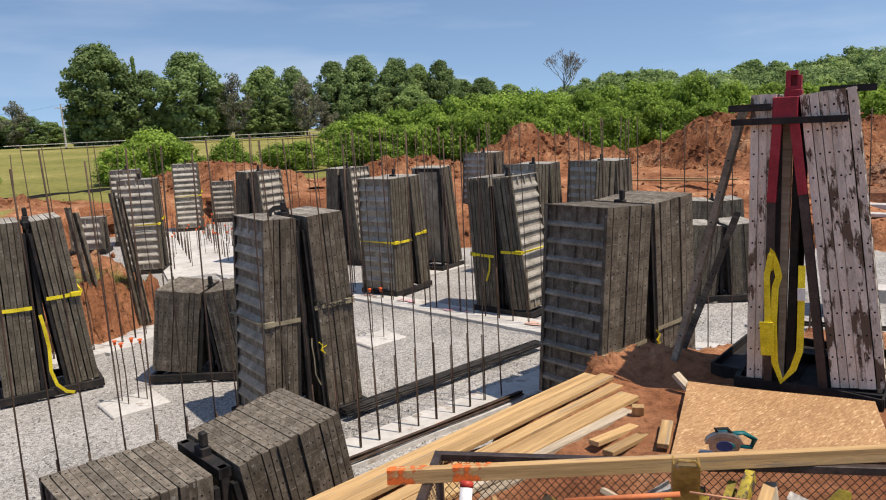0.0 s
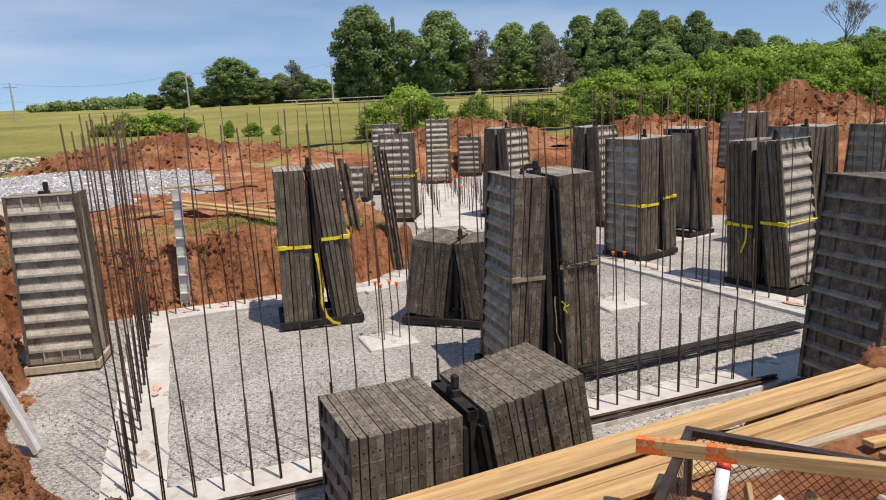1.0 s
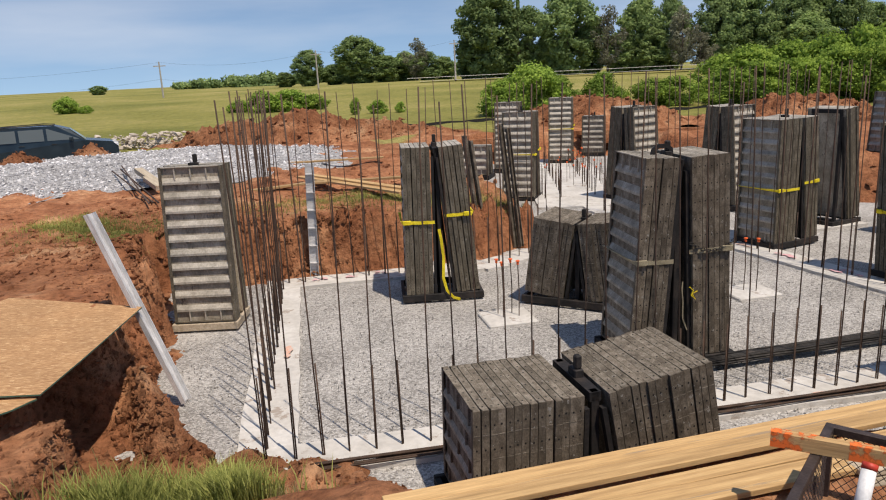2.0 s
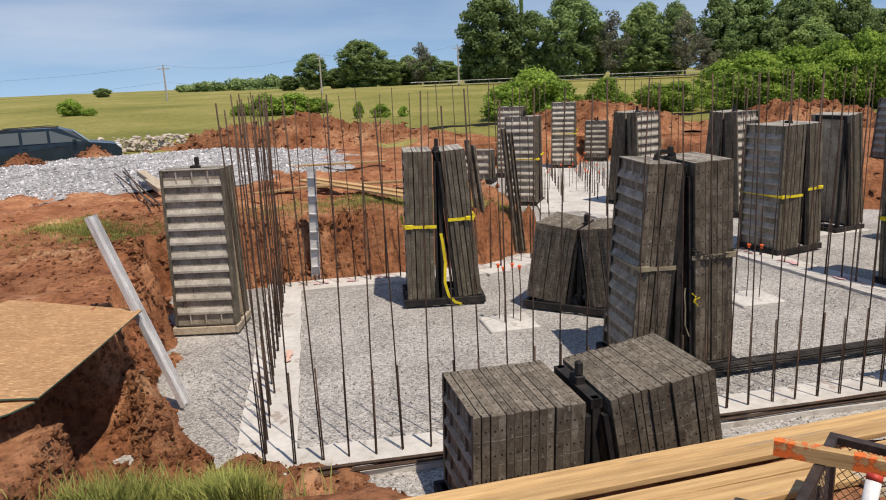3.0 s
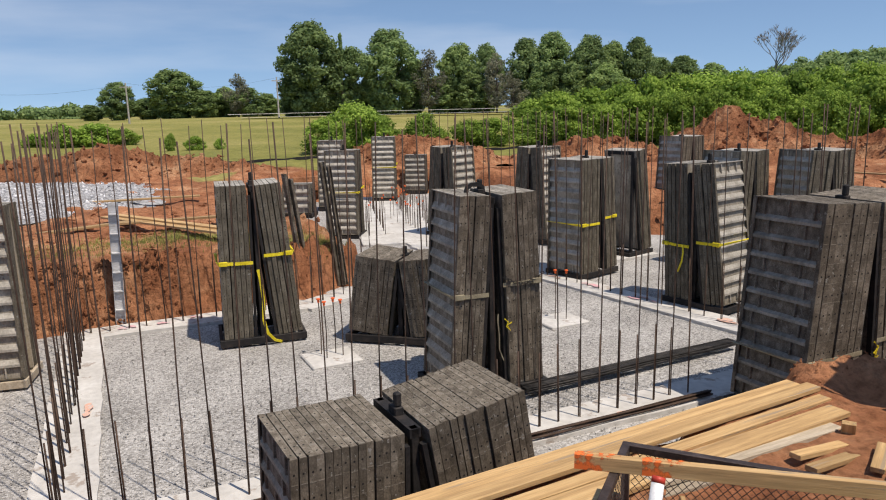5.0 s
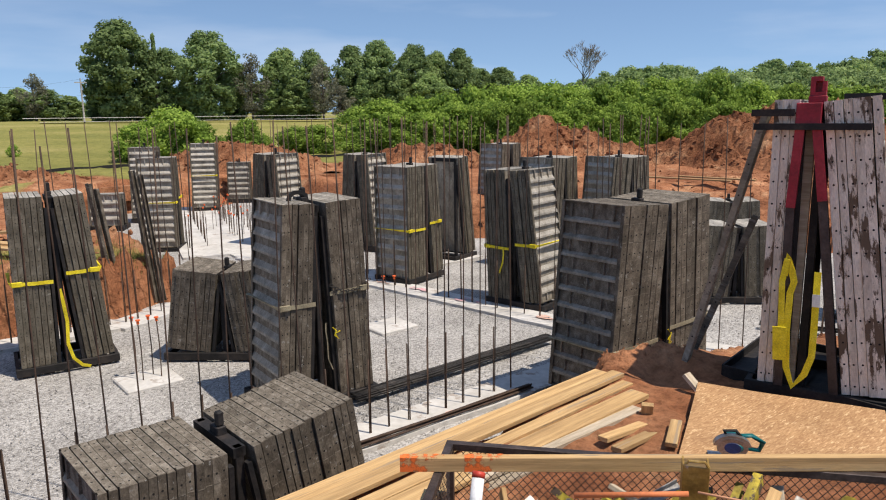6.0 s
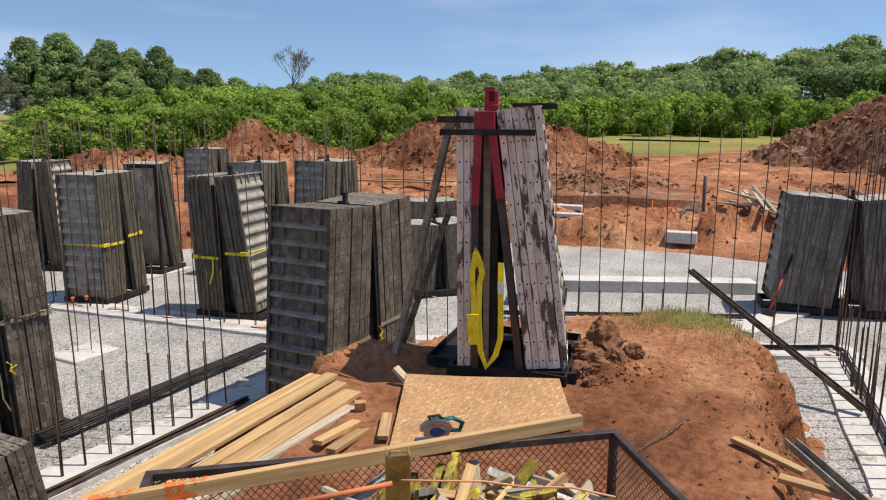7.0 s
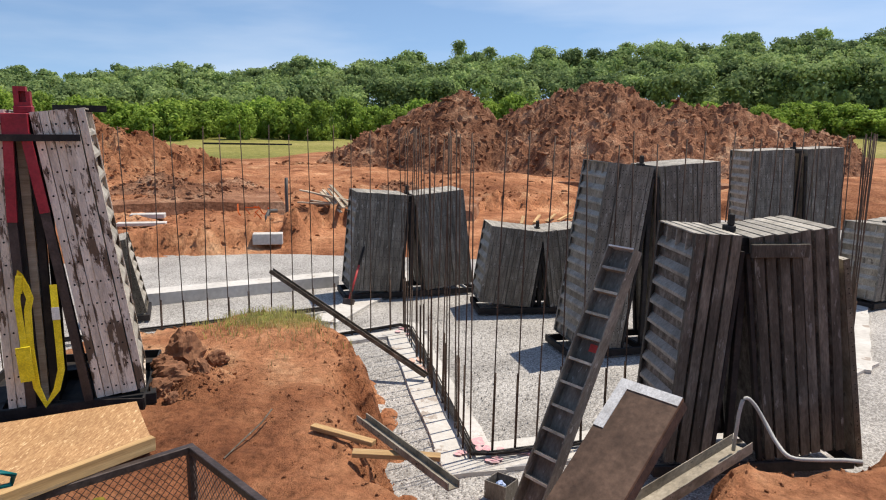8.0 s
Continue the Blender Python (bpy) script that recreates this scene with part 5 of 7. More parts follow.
A = "boards on the bank"
board((0.30, 4.18, 0.985), (5.66, 4.72, 0.90), 0.14, 0.04, label="long pale pine plank lying on the bank")
board((0.50, 4.0, 1.02), (5.70, 4.54, 0.93), 0.14, 0.04, label="long pale pine plank lying on the bank")
board((0.9, 3.86, 0.985), (5.62, 4.36, 0.90), 0.12, 0.04, label="long pale pine plank lying on the bank")
board((1.3, 3.70, 1.02), (5.46, 4.10, 0.92), 0.19, 0.04, label="wide yellow pine plank lying on the bank")
board((3.2, 3.80, 0.98), (5.20, 3.94, 0.90), 0.14, material=OLDWOOD, label="greyed plank lying on the bank")
board((3.2, 3.70, 0.93), (5.25, 3.86, 0.86), 0.09, material=OLDWOOD, label="greyed plank lying under another on the clay")
board((4.36, 3.63, 0.98), (4.97, 3.70, 0.9), 0.09, label="short pine offcut on the clay")
board((4.3, 3.45, 0.98), (4.90, 3.55, 0.9), 0.09, label="short pine offcut on the clay")
board((4.72, 3.26, 0.96), (5.10, 3.47, 0.97), 0.09, label="pointed pine stake lying on the clay")
board((5.16, 3.80, 0.86), (5.12, 3.77, 1.02), 0.10, 0.05, label="pine stake driven upright into the clay")
ORANGE = plain("orange_marking_paint", (0.85, 0.16, 0.03), 0.8)
stud = thing("stud", pose(0, 0, 0), "long pale stud with a sprayed orange end across the basket", "lumber", A)


def beam(p, q, wide, thick):
    p, q = Vector(p), Vector(q)
    way = (q - p).normalized()
    return Build().box((0, -wide / 2, 0), ((q - p).length, wide / 2, thick), bevel=0.003), Matrix.Translation(p) @ way.to_track_quat("X", "Z").to_matrix().to_4x4()


sb, sm = beam((2.43, 3.57, 1.415), (4.79, 1.66, 1.412), 0.05, 0.089)
part("timber", sb, LUMBER, stud, m=sm)
SPRAY = bpy.data.materials.new("sprayed_orange")
SPRAY.use_nodes = True
sn, sl = SPRAY.node_tree.nodes, SPRAY.node_tree.links
sp_ = sn["Principled BSDF"]
sp_.inputs["Base Color"].default_value, sp_.inputs["Roughness"].default_value = (0.85, 0.17, 0.03, 1), 0.8
stc = sn.new("ShaderNodeTexCoord")
blot = sn.new("ShaderNodeTexNoise")
blot.inputs["Scale"].default_value, blot.inputs["Detail"].default_value = 22.0, 6
sl.new(stc.outputs["Object"], blot.inputs["Vector"])
away = sn.new("ShaderNodeSeparateXYZ")
sl.new(stc.outputs["Generated"], away.inputs[0])
fade = sn.new("ShaderNodeMapRange")
fade.inputs["From Min"].default_value, fade.inputs["From Max"].default_value = 0.0, 1.0
fade.inputs["To Min"].default_value, fade.inputs["To Max"].default_value = 0.15, -0.10
sl.new(away.outputs["X"], fade.inputs["Value"])
total = sn.new("ShaderNodeMath")
sl.new(blot.outputs["Fac"], total.inputs[0])
sl.new(fade.outputs["Result"], total.inputs[1])
sharp = sn.new("ShaderNodeMapRange")
sharp.inputs["From Min"].default_value, sharp.inputs["From Max"].default_value = 0.50, 0.66
sl.new(total.outputs[0], sharp.inputs["Value"])
sl.new(sharp.outputs["Result"], sp_.inputs["Alpha"])
for x0, x1 in ((-0.002, 0.30), (0.38, 0.66)):
    part("paint_mark", Build().box((0, -0.0265, 0.002), (x1 - x0, 0.0262, 0.0915)), SPRAY, stud, "sprayed orange paint", m=sm @ Matrix.Translation((x0, 0, 0)))

# strand board
def osb_mat():
    m = bpy.data.materials.new("strand_board")
    m.use_nodes = True
    n, l = m.node_tree.nodes, m.node_tree.links
    bsdf = n["Principled BSDF"]
    tc = n.new("ShaderNodeTexCoord")
    last = None
    for turn, sc in ((20, (26, 95, 1)), (-50, (24, 88, 1))):
        mp = n.new("ShaderNodeMapping")
        mp.inputs["Rotation"].default_value = (0, 0, radians(turn))
        mp.inputs["Scale"].default_value = sc
        l.new(tc.outputs["Object"], mp.inputs["Vector"])
        vo = n.new("ShaderNodeTexVoronoi")
        vo.inputs["Scale"].default_value = 1.0
        vo.inputs["Randomness"].default_value = 1.0
        l.new(mp.outputs["Vector"], vo.inputs["Vector"])
        sp = n.new("ShaderNodeSeparateColor")
        l.new(vo.outputs["Color"], sp.inputs["Color"])
        if last is None:
            last = sp.outputs["Red"]
        else:
            mixv = n.new("ShaderNodeMath")
            mixv.operation = "ADD"
            l.new(last, mixv.inputs[0])
            l.new(sp.outputs["Green"], mixv.inputs[1])
            last = mixv.outputs[0]
    r = n.new("ShaderNodeValToRGB")
    r.color_ramp.elements[0].position, r.color_ramp.elements[1].position = 0.2, 0.95
    r.color_ramp.elements[0].color, r.color_ramp.elements[1].color = (0.33, 0.175, 0.078, 1), (0.56, 0.355, 0.175, 1)
    r.color_ramp.elements.new(0.80).color = (0.50, 0.30, 0.143, 1)
    r.color_ramp.elements[2].color = (0.68, 0.48, 0.27, 1)
    half = n.new("ShaderNodeMath")
    half.operation = "MULTIPLY"
    half.inputs[1].default_value = 0.5
    l.new(last, half.inputs[0])
    l.new(half.outputs[0], r.inputs["Fac"])
    no = n.new("ShaderNodeTexNoise")
    no.inputs["Scale"].default_value = 2.0
    no.inputs["Detail"].default_value = 5
    l.new(tc.outputs["Object"], no.inputs["Vector"])
    mr = n.new("ShaderNodeMapRange")
    mr.inputs["To Min"].default_value, mr.inputs["To Max"].default_value = 0.75, 1.25
    l.new(no.outputs["Fac"], mr.inputs["Value"])
    hv = n.new("ShaderNodeHueSaturation")
    l.new(r.outputs["Color"], hv.inputs["Color"])
    l.new(mr.outputs["Result"], hv.inputs["Value"])
    l.new(hv.outputs["Color"], bsdf.inputs["Base Color"])
    bsdf.inputs["Roughness"].default_value = 0.8
    return m


OSB = osb_mat()


EDGE = plain("green_sealed_edge", (0.06, 0.12, 0.085), 0.7)


def panel_sheet(corners, thick, label, name="strand_board", sag=0.0, cuts=8):
    """A sheet of board through four corners (near left, near right, far right, far left), bent a little."""
    a, b, c, d = [Vector(p) for p in corners]
    bld = Build()
    vs = []
    for j in range(cuts + 1):
        for i in range(cuts + 1):
            u, v = i / cuts, j / cuts
            p = (a * (1 - u) + b * u) * (1 - v) + (d * (1 - u) + c * u) * v
            p.z -= sag * math.sin(math.pi * v) + 0.006 * math.sin(u * 5)
            vs.append(p)
    n = len(vs)
    k = cuts + 1
    fs = [(j * k + i, j * k + i + 1, (j + 1) * k + i + 1, (j + 1) * k + i) for j in range(cuts) for i in range(cuts)]
    vs2 = [p - Vector((0, 0, thick)) for p in vs]
    fs2 = [tuple(n + q for q in f[::-1]) for f in fs]
    rim = [j for j in range(k)] + [j * k + cuts for j in range(1, k)] + [cuts * k + i for i in range(cuts - 1, -1, -1)] + [j * k for j in range(cuts - 1, 0, -1)]
    fs3 = [(rim[(i + 1) % len(rim)], rim[i], n + rim[i], n + rim[(i + 1) % len(rim)]) for i in range(len(rim))]
    bld.add(vs + vs2, fs + fs2)
    bld.add(vs + vs2, fs3, 1)
    ob = part(name, bld, [OSB, EDGE])
    return tagged(ob, label, "board sheet", "strand board sheets")


panel_sheet([(4.50, 3.06, 1.0), (5.74, 2.02, 0.99), (6.55, 2.46, 1.02), (5.92, 3.80, 1.03)], 0.014, "sheet of tan strand board lying by a saw", sag=0.02)
board((5.90, 3.72, 0.90), (5.90, 3.93, 1.06), 0.09, 0.04, material=OLDWOOD, label="grey block propping a sheet's corner")
panel_sheet([(-2.27, 6.22, 1.15), (-1.94, 8.45, 1.15), (-3.50, 9.05, 1.24), (-4.9, 6.5, 1.24)], 0.014, "sheet of tan strand board jutting over a hole in the bank")
panel_sheet([(-2.52, 6.0, 1.11), (-2.30, 6.22, 1.11), (-4.0, 7.3, 1.19), (-4.6, 6.0, 1.19)], 0.014, "second sheet of strand board under the first")

# circular saw on the sheet
TEAL = plain("teal_plastic", (0.0, 0.13, 0.14), 0.45)
STEEL = mat("bare_steel", ((0.30, 0.30, 0.31), (0.42, 0.42, 0.43), (0.55, 0.55, 0.56)), 8.0, 0.35, 0.9, 0.1)
SAWBLUE = plain("blue_label", (0.03, 0.05, 0.16), 0.5)
saw = thing("circular_saw", pose(4.85, 2.84, 1.005, 0, 0, -52) @ Matrix.Diagonal((1.15, 1.15, 0.78, 1)), "teal and silver circular saw lying on a board sheet", "saw")


def disc(r, x0, x1, start=0.0, end=360.0, n=24, inner=0.0):
    """A flat disc or part of a ring in the y-z plane, from x0 to x1."""
    b = Build()
    a = [radians(start + (end - start) * i / n) for i in range(n + 1)]
    vs, fs = [], []
    for t in a:
        c, s = math.cos(t), math.sin(t)
        vs += [(x0, c * inner, s * inner), (x0, c * r, s * r), (x1, c * r, s * r), (x1, c * inner, s * inner)]
    for i in range(n):
        for k in range(4):
            fs.append((i * 4 + k, i * 4 + (k + 1) % 4, i * 4 + 4 + (k + 1) % 4, i * 4 + 4 + k))
    fs += [(0, 1, 2, 3), (n * 4 + 3, n * 4 + 2, n * 4 + 1, n * 4)]
    return b.add(vs, fs)


SY = pose(0, 0, 0.11, 0, 0, -90)
part("blade_guard", disc(0.115, -0.025, 0.025, 10, 175, inner=0.03), STEEL, saw, "silver metal guard", m=SY)
part("blade", disc(0.092, -0.002, 0.002), STEEL, saw, m=SY @ pose(0.028, 0, 0))
part("badge", disc(0.05, -0.003, 0.003), SAWBLUE, saw, "dark blue round badge", m=SY @ pose(0.032, 0, 0))
part("base_plate", Build().box((-0.14, -0.07, 0.0), (0.16, 0.06, 0.006), bevel=0.002), STEEL, saw)
mb = Build()
mb.tube([(0.02, -0.03, 0.11), (0.02, 0.06, 0.11), (0.02, 0.16, 0.11), (0.02, 0.18, 0.11)], [0.045, 0.052, 0.048, 0.03], 14)
part("motor", mb, TEAL, saw, "teal motor housing", smooth=True)
part("rear_handle", Build().tube([(0.05, 0.03, 0.20), (0.12, 0.05, 0.20), (0.19, 0.05, 0.14), (0.17, 0.05, 0.06), (0.06, 0.05, 0.07)], 0.019, 8), TEAL, saw, smooth=True)
part("front_handle", Build().tube([(-0.03, 0.02, 0.19), (-0.05, 0.02, 0.245), (0.02, 0.02, 0.255), (0.05, 0.02, 0.2)], 0.013, 8), BLACK, saw, "black front handle", smooth=True)

# ---- steel mesh basket with scrap ----
RUST = mat("brown_painted_steel", ((0.035, 0.026, 0.024), (0.06, 0.045, 0.042), (0.10, 0.075, 0.07)), 6.0, 0.55, 0.3, 0.2)
basket = thing("mesh_basket", pose(4.885, 1.444, 0.88, 0, 0, 131.1), "brown steel basket with expanded mesh sides, full of scrap", "basket")
BL, BW, BH = 3.02, 1.60, 0.53      # along the far side, towards the viewer, height
for z, nm in ((BH - 0.05, "top_rail"), (0.0, "bottom_rail")):
    part(nm, Build().box((0, 0, z), (BL, 0.05, z + 0.05), bevel=0.004), RUST, basket)
    part(nm, Build().box((0, BW - 0.05, z), (BL, BW, z + 0.05), bevel=0.004), RUST, basket)
    part(nm, Build().box((0, 0.05, z), (0.05, BW - 0.05, z + 0.05), bevel=0.004), RUST, basket)
    part(nm, Build().box((BL - 0.05, 0.05, z), (BL, BW - 0.05, z + 0.05), bevel=0.004), RUST, basket)
for px_, py_ in ((0, 0), (BL - 0.05, 0), (0, BW - 0.05), (BL - 0.05, BW - 0.05), (BL / 2, 0)):
    part("post", Build().box((px_ + 0.002, py_ + 0.002, 0.05), (px_ + 0.048, py_ + 0.048, BH - 0.05)), RUST, basket)
part("floor_plate", Build().box((0.05, 0.05, 0.01), (BL - 0.05, BW - 0.05, 0.018)), RUST, basket)


def mesh_side(length, height, cell=0.052, rise=0.030, w=0.0055):
    """Expanded metal: zigzag ribbons in the x-z plane."""
    b = Build()
    rows_, cols = int(height / rise), int(length / cell * 2)
    vs, fs = [], []
    for r in range(rows_ + 1):
        for c in range(cols + 1):
            x = c * cell / 2
            z = r * rise + (rise / 2 if (c + r) % 2 else -rise / 2) * 0.92
            z = min(max(z, 0), height)
            i = len(vs)
            vs += [(x, -0.0015, z - w / 2), (x, -0.0015, z + w / 2), (x, 0.0015, z + w / 2), (x, 0.0015, z - w / 2)]
            if c:
                fs += [(i - 4 + k, i - 4 + (k + 1) % 4, i + (k + 1) % 4, i + k) for k in range(4)]
    return b.add(vs, fs)


long_side, short_side = mesh_side(BL - 0.1, BH - 0.1), mesh_side(BW - 0.1, BH - 0.1)
part("mesh_panel", long_side, RUST, basket, m=pose(0.05, 0.025, 0.05))
part("mesh_panel", short_side, RUST, basket, m=pose(0.025, 0.05, 0.05, 0, 0, 90))
part("mesh_panel", short_side, RUST, basket, m=pose(BL - 0.025, 0.05, 0.05, 0, 0, 90))
part("mesh_panel", long_side, RUST, basket, m=pose(0.05, BW - 0.025, 0.05))

YGREEN = mat("olive_yellow_paint", ((0.13, 0.10, 0.02), (0.34, 0.265, 0.035), (0.60, 0.47, 0.06)), 5.0, 0.6, 0.1, 0.3, vary=0.3, second=((0.10, 0.07, 0.05), 7.0, 0.3))
DULL = mat("dull_galvanised", ((0.16, 0.155, 0.15), (0.28, 0.275, 0.27), (0.42, 0.41, 0.40)), 6.0, 0.5, 0.5, 0.2, vary=0.25)
sr = random.Random(77)
to_world = basket.matrix_basis.copy()


def scrap_bracket(length, wide):
    """A pressed U-shaped form bracket."""
    b = Build()
    b.box((0, -wide / 2, 0), (length, wide / 2, 0.005))
    b.box((0, -wide / 2, 0.005), (length, -wide / 2 + 0.005, wide * 0.6))
    b.box((0, wide / 2 - 0.005, 0.005), (length, wide / 2, wide * 0.6))
    return b


for i in range(280):
    px_, py_ = sr.uniform(0.3, BL - 0.3), sr.uniform(0.16, BW - 0.25)
    heap = 0.09 + 0.27 * math.exp(-((px_ - 1.35) / 0.95) ** 2) * sr.uniform(0.55, 1.1) + 0.05 * sr.random()
    roll_ = sr.random()
    length = sr.uniform(0.22, 0.62)
    m = to_world @ pose(px_, py_, heap, sr.uniform(0, 360), sr.uniform(-28, 28), sr.uniform(0, 360)) @ pose(-length / 2, 0, 0)
    if roll_ < 0.42:
        tagged(part("scrap_bracket", scrap_bracket(length * 0.8, sr.uniform(0.05, 0.09)), YGREEN, m=m), "olive-yellow steel form bracket thrown in the basket", "bracket", "scrap in the basket")
    elif roll_ < 0.72:
        tagged(part("wood_offcut", Build().box((0, -0.034, 0), (length, 0.034, 0.03), bevel=0.003), sr.choice((OLDWOOD, OLDWOOD, LUMBER)), m=m), "weathered timber offcut thrown in the basket", "offcut", "scrap in the basket")
    elif roll_ < 0.88:
        tagged(part("steel_scrap", Build().box((0, -0.03, 0), (length, 0.03, 0.006)).box((0, -0.03, 0.006), (length, -0.024, 0.04)), DULL, m=m), "dull grey steel angle thrown in the basket", "steel scrap", "scrap in the basket")
    else:
        tagged(part("scrap_rod", Build().tube([(0, 0, 0), (length * 0.5, 0.01, 0.01), (length, 0, 0)], 0.008, 6), REBAR, m=m), "bent rusty rod thrown in the basket", "rod", "scrap in the basket")

AMBER = mat("amber_bracket", ((0.14, 0.08, 0.02), (0.34, 0.21, 0.05), (0.50, 0.35, 0.12)), 6.0, 0.4, 0.2, 0.2, second=((0.45, 0.36, 0.30), 6.0, 0.2))
up = part("upright_bracket", Build().box((-0.05, -0.03, 0), (0.05, -0.022, 0.34), bevel=0.002).box((-0.05, -0.022, 0), (-0.043, 0.05, 0.34)).box((0.043, -0.022, 0), (0.05, 0.05, 0.34)).tube([(-0.046, -0.026, 0.34), (-0.03, -0.026, 0.365), (0.03, -0.026, 0.365), (0.046, -0.026, 0.34)], 0.006, 6), AMBER, m=pose(3.33, 2.2, 1.33, 6, 0, -52) @ Matrix.Diagonal((1.3, 1.2, 1.2, 1)))
tagged(up, "amber-brown steel bracket standing up out of the scrap", "bracket", "scrap in the basket")
tagged(part("orange_rod", Build().tube([(2.82, 2.56, 1.56), (3.16, 2.12, 1.64)], 0.014, 8), plain("orange_paint_dull", (0.62, 0.19, 0.07), 0.7), smooth=True), "orange-painted steel rod lying over the scrap", "rod", "scrap in the basket")
cord = Build().tube([(3.24, 2.12, 1.62), (3.36, 1.97, 1.60), (3.47, 1.75, 1.605), (3.56, 1.55, 1.585), (3.66, 1.33, 1.595), (3.74, 1.12, 1.56)], 0.006, 6)
tagged(part("cord", cord, plain("pale_orange_cord", (0.60, 0.30, 0.17), 0.8), smooth=True), "pale orange cord slung across the scrap", "cord", "scrap in the basket")
pipe = thing("white_pipe", pose(0, 0, 0), "white plastic pipe end with a red rim in the basket", "pipe", "scrap in the basket")
part("tube", Build().tube([(2.42, 2.90, 1.34), (2.53, 2.98, 1.58)], 0.034, 14), plain("white_plastic", (0.72, 0.72, 0.72), 0.4), pipe, smooth=True)
part("rim", Build().tube([(2.53, 2.98, 1.58), (2.545, 2.99, 1.605)], 0.036, 14), plain("red_rim", (0.5, 0.05, 0.03), 0.5), pipe, "red rim", smooth=True)

# ---- the red-painted rack: head, legs, sling and bars ----
pr = pale_rack
inv = pr.matrix_basis.inverted()


def local(p):
    return tuple(inv @ Vector(p))


YF = -0.50     # just proud of the panels' near edges
part("head", Build().box((-0.195, YF, 2.44), (0.0, YF + 0.30, 2.62), bevel=0.006), RED, pr, "red-painted steel head plate")
part("red_leg", Build().strip([(-0.153, YF + 0.02, 2.45), (-0.180, YF + 0.02, 1.73)], 0.075, 0.05, (0, 1, 0)), RED, pr, "red-painted upper leg")
part("red_leg", Build().strip([(-0.030, YF + 0.02, 2.45), (0.063, YF + 0.02, 1.80)], 0.075, 0.05, (0, 1, 0)), RED, pr, "red-painted upper leg")
part("lower_leg", Build().strip([(-0.180, YF + 0.025, 1.73), (-0.165, YF + 0.025, 0.11)], 0.07, 0.045, (0, 1, 0)), RUST, pr)
part("lower_leg", Build().strip([(0.063, YF + 0.025, 1.80), (0.280, YF + 0.025, 0.11)], 0.07, 0.045, (0, 1, 0)), RUST, pr)
lug = Build().box((-0.07, -0.10, 2.62), (0.07, 0.04, 2.68), bevel=0.006)
for a_, b_, c_, d_ in ((-0.062, -0.022, 2.68, 2.84), (0.030, 0.060, 2.68, 2.80), (-0.022, 0.030, 2.80, 2.84), (-0.022, 0.030, 2.68, 2.71)):
    lug.box((a_, -0.09, c_), (b_, 0.03, d_))
lug.box((-0.022, -0.02, 2.71), (0.030, 0.03, 2.80))
part("lifting_lug", lug, RED, pr, "red-painted lifting lug", m=pose(-0.055, -0.22, 0))
part("centre_post", Build().box((-0.125, -0.34, 0.1), (-0.045, -0.26, 2.45), bevel=0.005), OLDWOOD, pr, "grey-brown centre post")
part("cross_bar", Build().box((-0.54, YF - 0.03, 2.51), (-0.20, YF - 0.004, 2.57)), BLACK, pr)
part("cross_bar", Build().box((-0.515, YF - 0.035, 2.395), (0.375, YF - 0.005, 2.45)), BLACK, pr)
part("cross_bar", Build().box((0.12, 0.10, 2.64), (0.56, 0.13, 2.70)), BLACK, pr)
# shallow black tray under it
tb = Build()
tray = [Vector(p) for p in ((6.50, 3.90, 0.91), (6.60, 2.42, 0.91), (8.0, 2.75, 0.91), (7.75, 4.15, 0.91))]
for a, b in zip(tray, tray[1:] + tray[:1]):
    tb.strip([local(a + Vector((0, 0, 0.06))), local(b + Vector((0, 0, 0.06)))], 0.13, 0.02, tuple(inv.to_3x3() @ (b - a).cross(Vector((0, 0, 1))).normalized()))
tb.add([local(p + Vector((0, 0, 0.045))) for p in tray], [(0, 1, 2, 3)])
part("drip_tray", tb, BLACK, pr, "shallow black steel tray")
for k in (0.3, 0.5, 0.7):
    a, b = tray[0].lerp(tray[1], k), tray[3].lerp(tray[2], k)
    part("tray_rib", Build().strip([local(a + Vector((0, 0, 0.03))), local(b + Vector((0, 0, 0.03)))], 0.03, 0.03), BLACK, pr)
sl = thing("lifting_sling", pr.matrix_basis @ pose(-0.075, 0, 0.02), "yellow webbing sling looped over the red-painted rack", "sling")
YS = YF - 0.05
part("webbing", Build().strip([(-0.10, YS, 1.12), (-0.075, YS, 1.30), (-0.045, YS, 1.17), (-0.02, YS, 1.07), (-0.045, YS, 0.97), (-0.05, YS, 0.63), (-0.03, YS, 0.29), (0.03, YS, 0.12), (0.12, YS, 0.25), (0.165, YS, 0.42), (0.165, YS, 0.65), (0.16, YS, 0.98), (0.155, YS + 0.03, 1.17)], 0.055, 0.006, (0, 1, 0)), YELLOW, sl)
part("webbing", Build().strip([(-0.085, YS - 0.012, 1.27), (-0.115, YS - 0.012, 1.07), (-0.10, YS - 0.012, 0.77), (-0.09, YS - 0.012, 0.47)], 0.05, 0.006, (0, 1, 0)), YELLOW, sl)
part("sleeve", Build().strip([(-0.105, YS - 0.03, 0.66), (-0.085, YS - 0.03, 0.36)], 0.11, 0.02, (0, 1, 0)), YELLOW, sl, "thick yellow wear sleeve")
part("tag", Build().strip([(0.16, YS - 0.008, 0.98), (0.163, YS - 0.008, 0.87)], 0.06, 0.004, (0, 1, 0)), plain("white_tag", (0.7, 0.7, 0.66), 0.7), sl, "white tag")


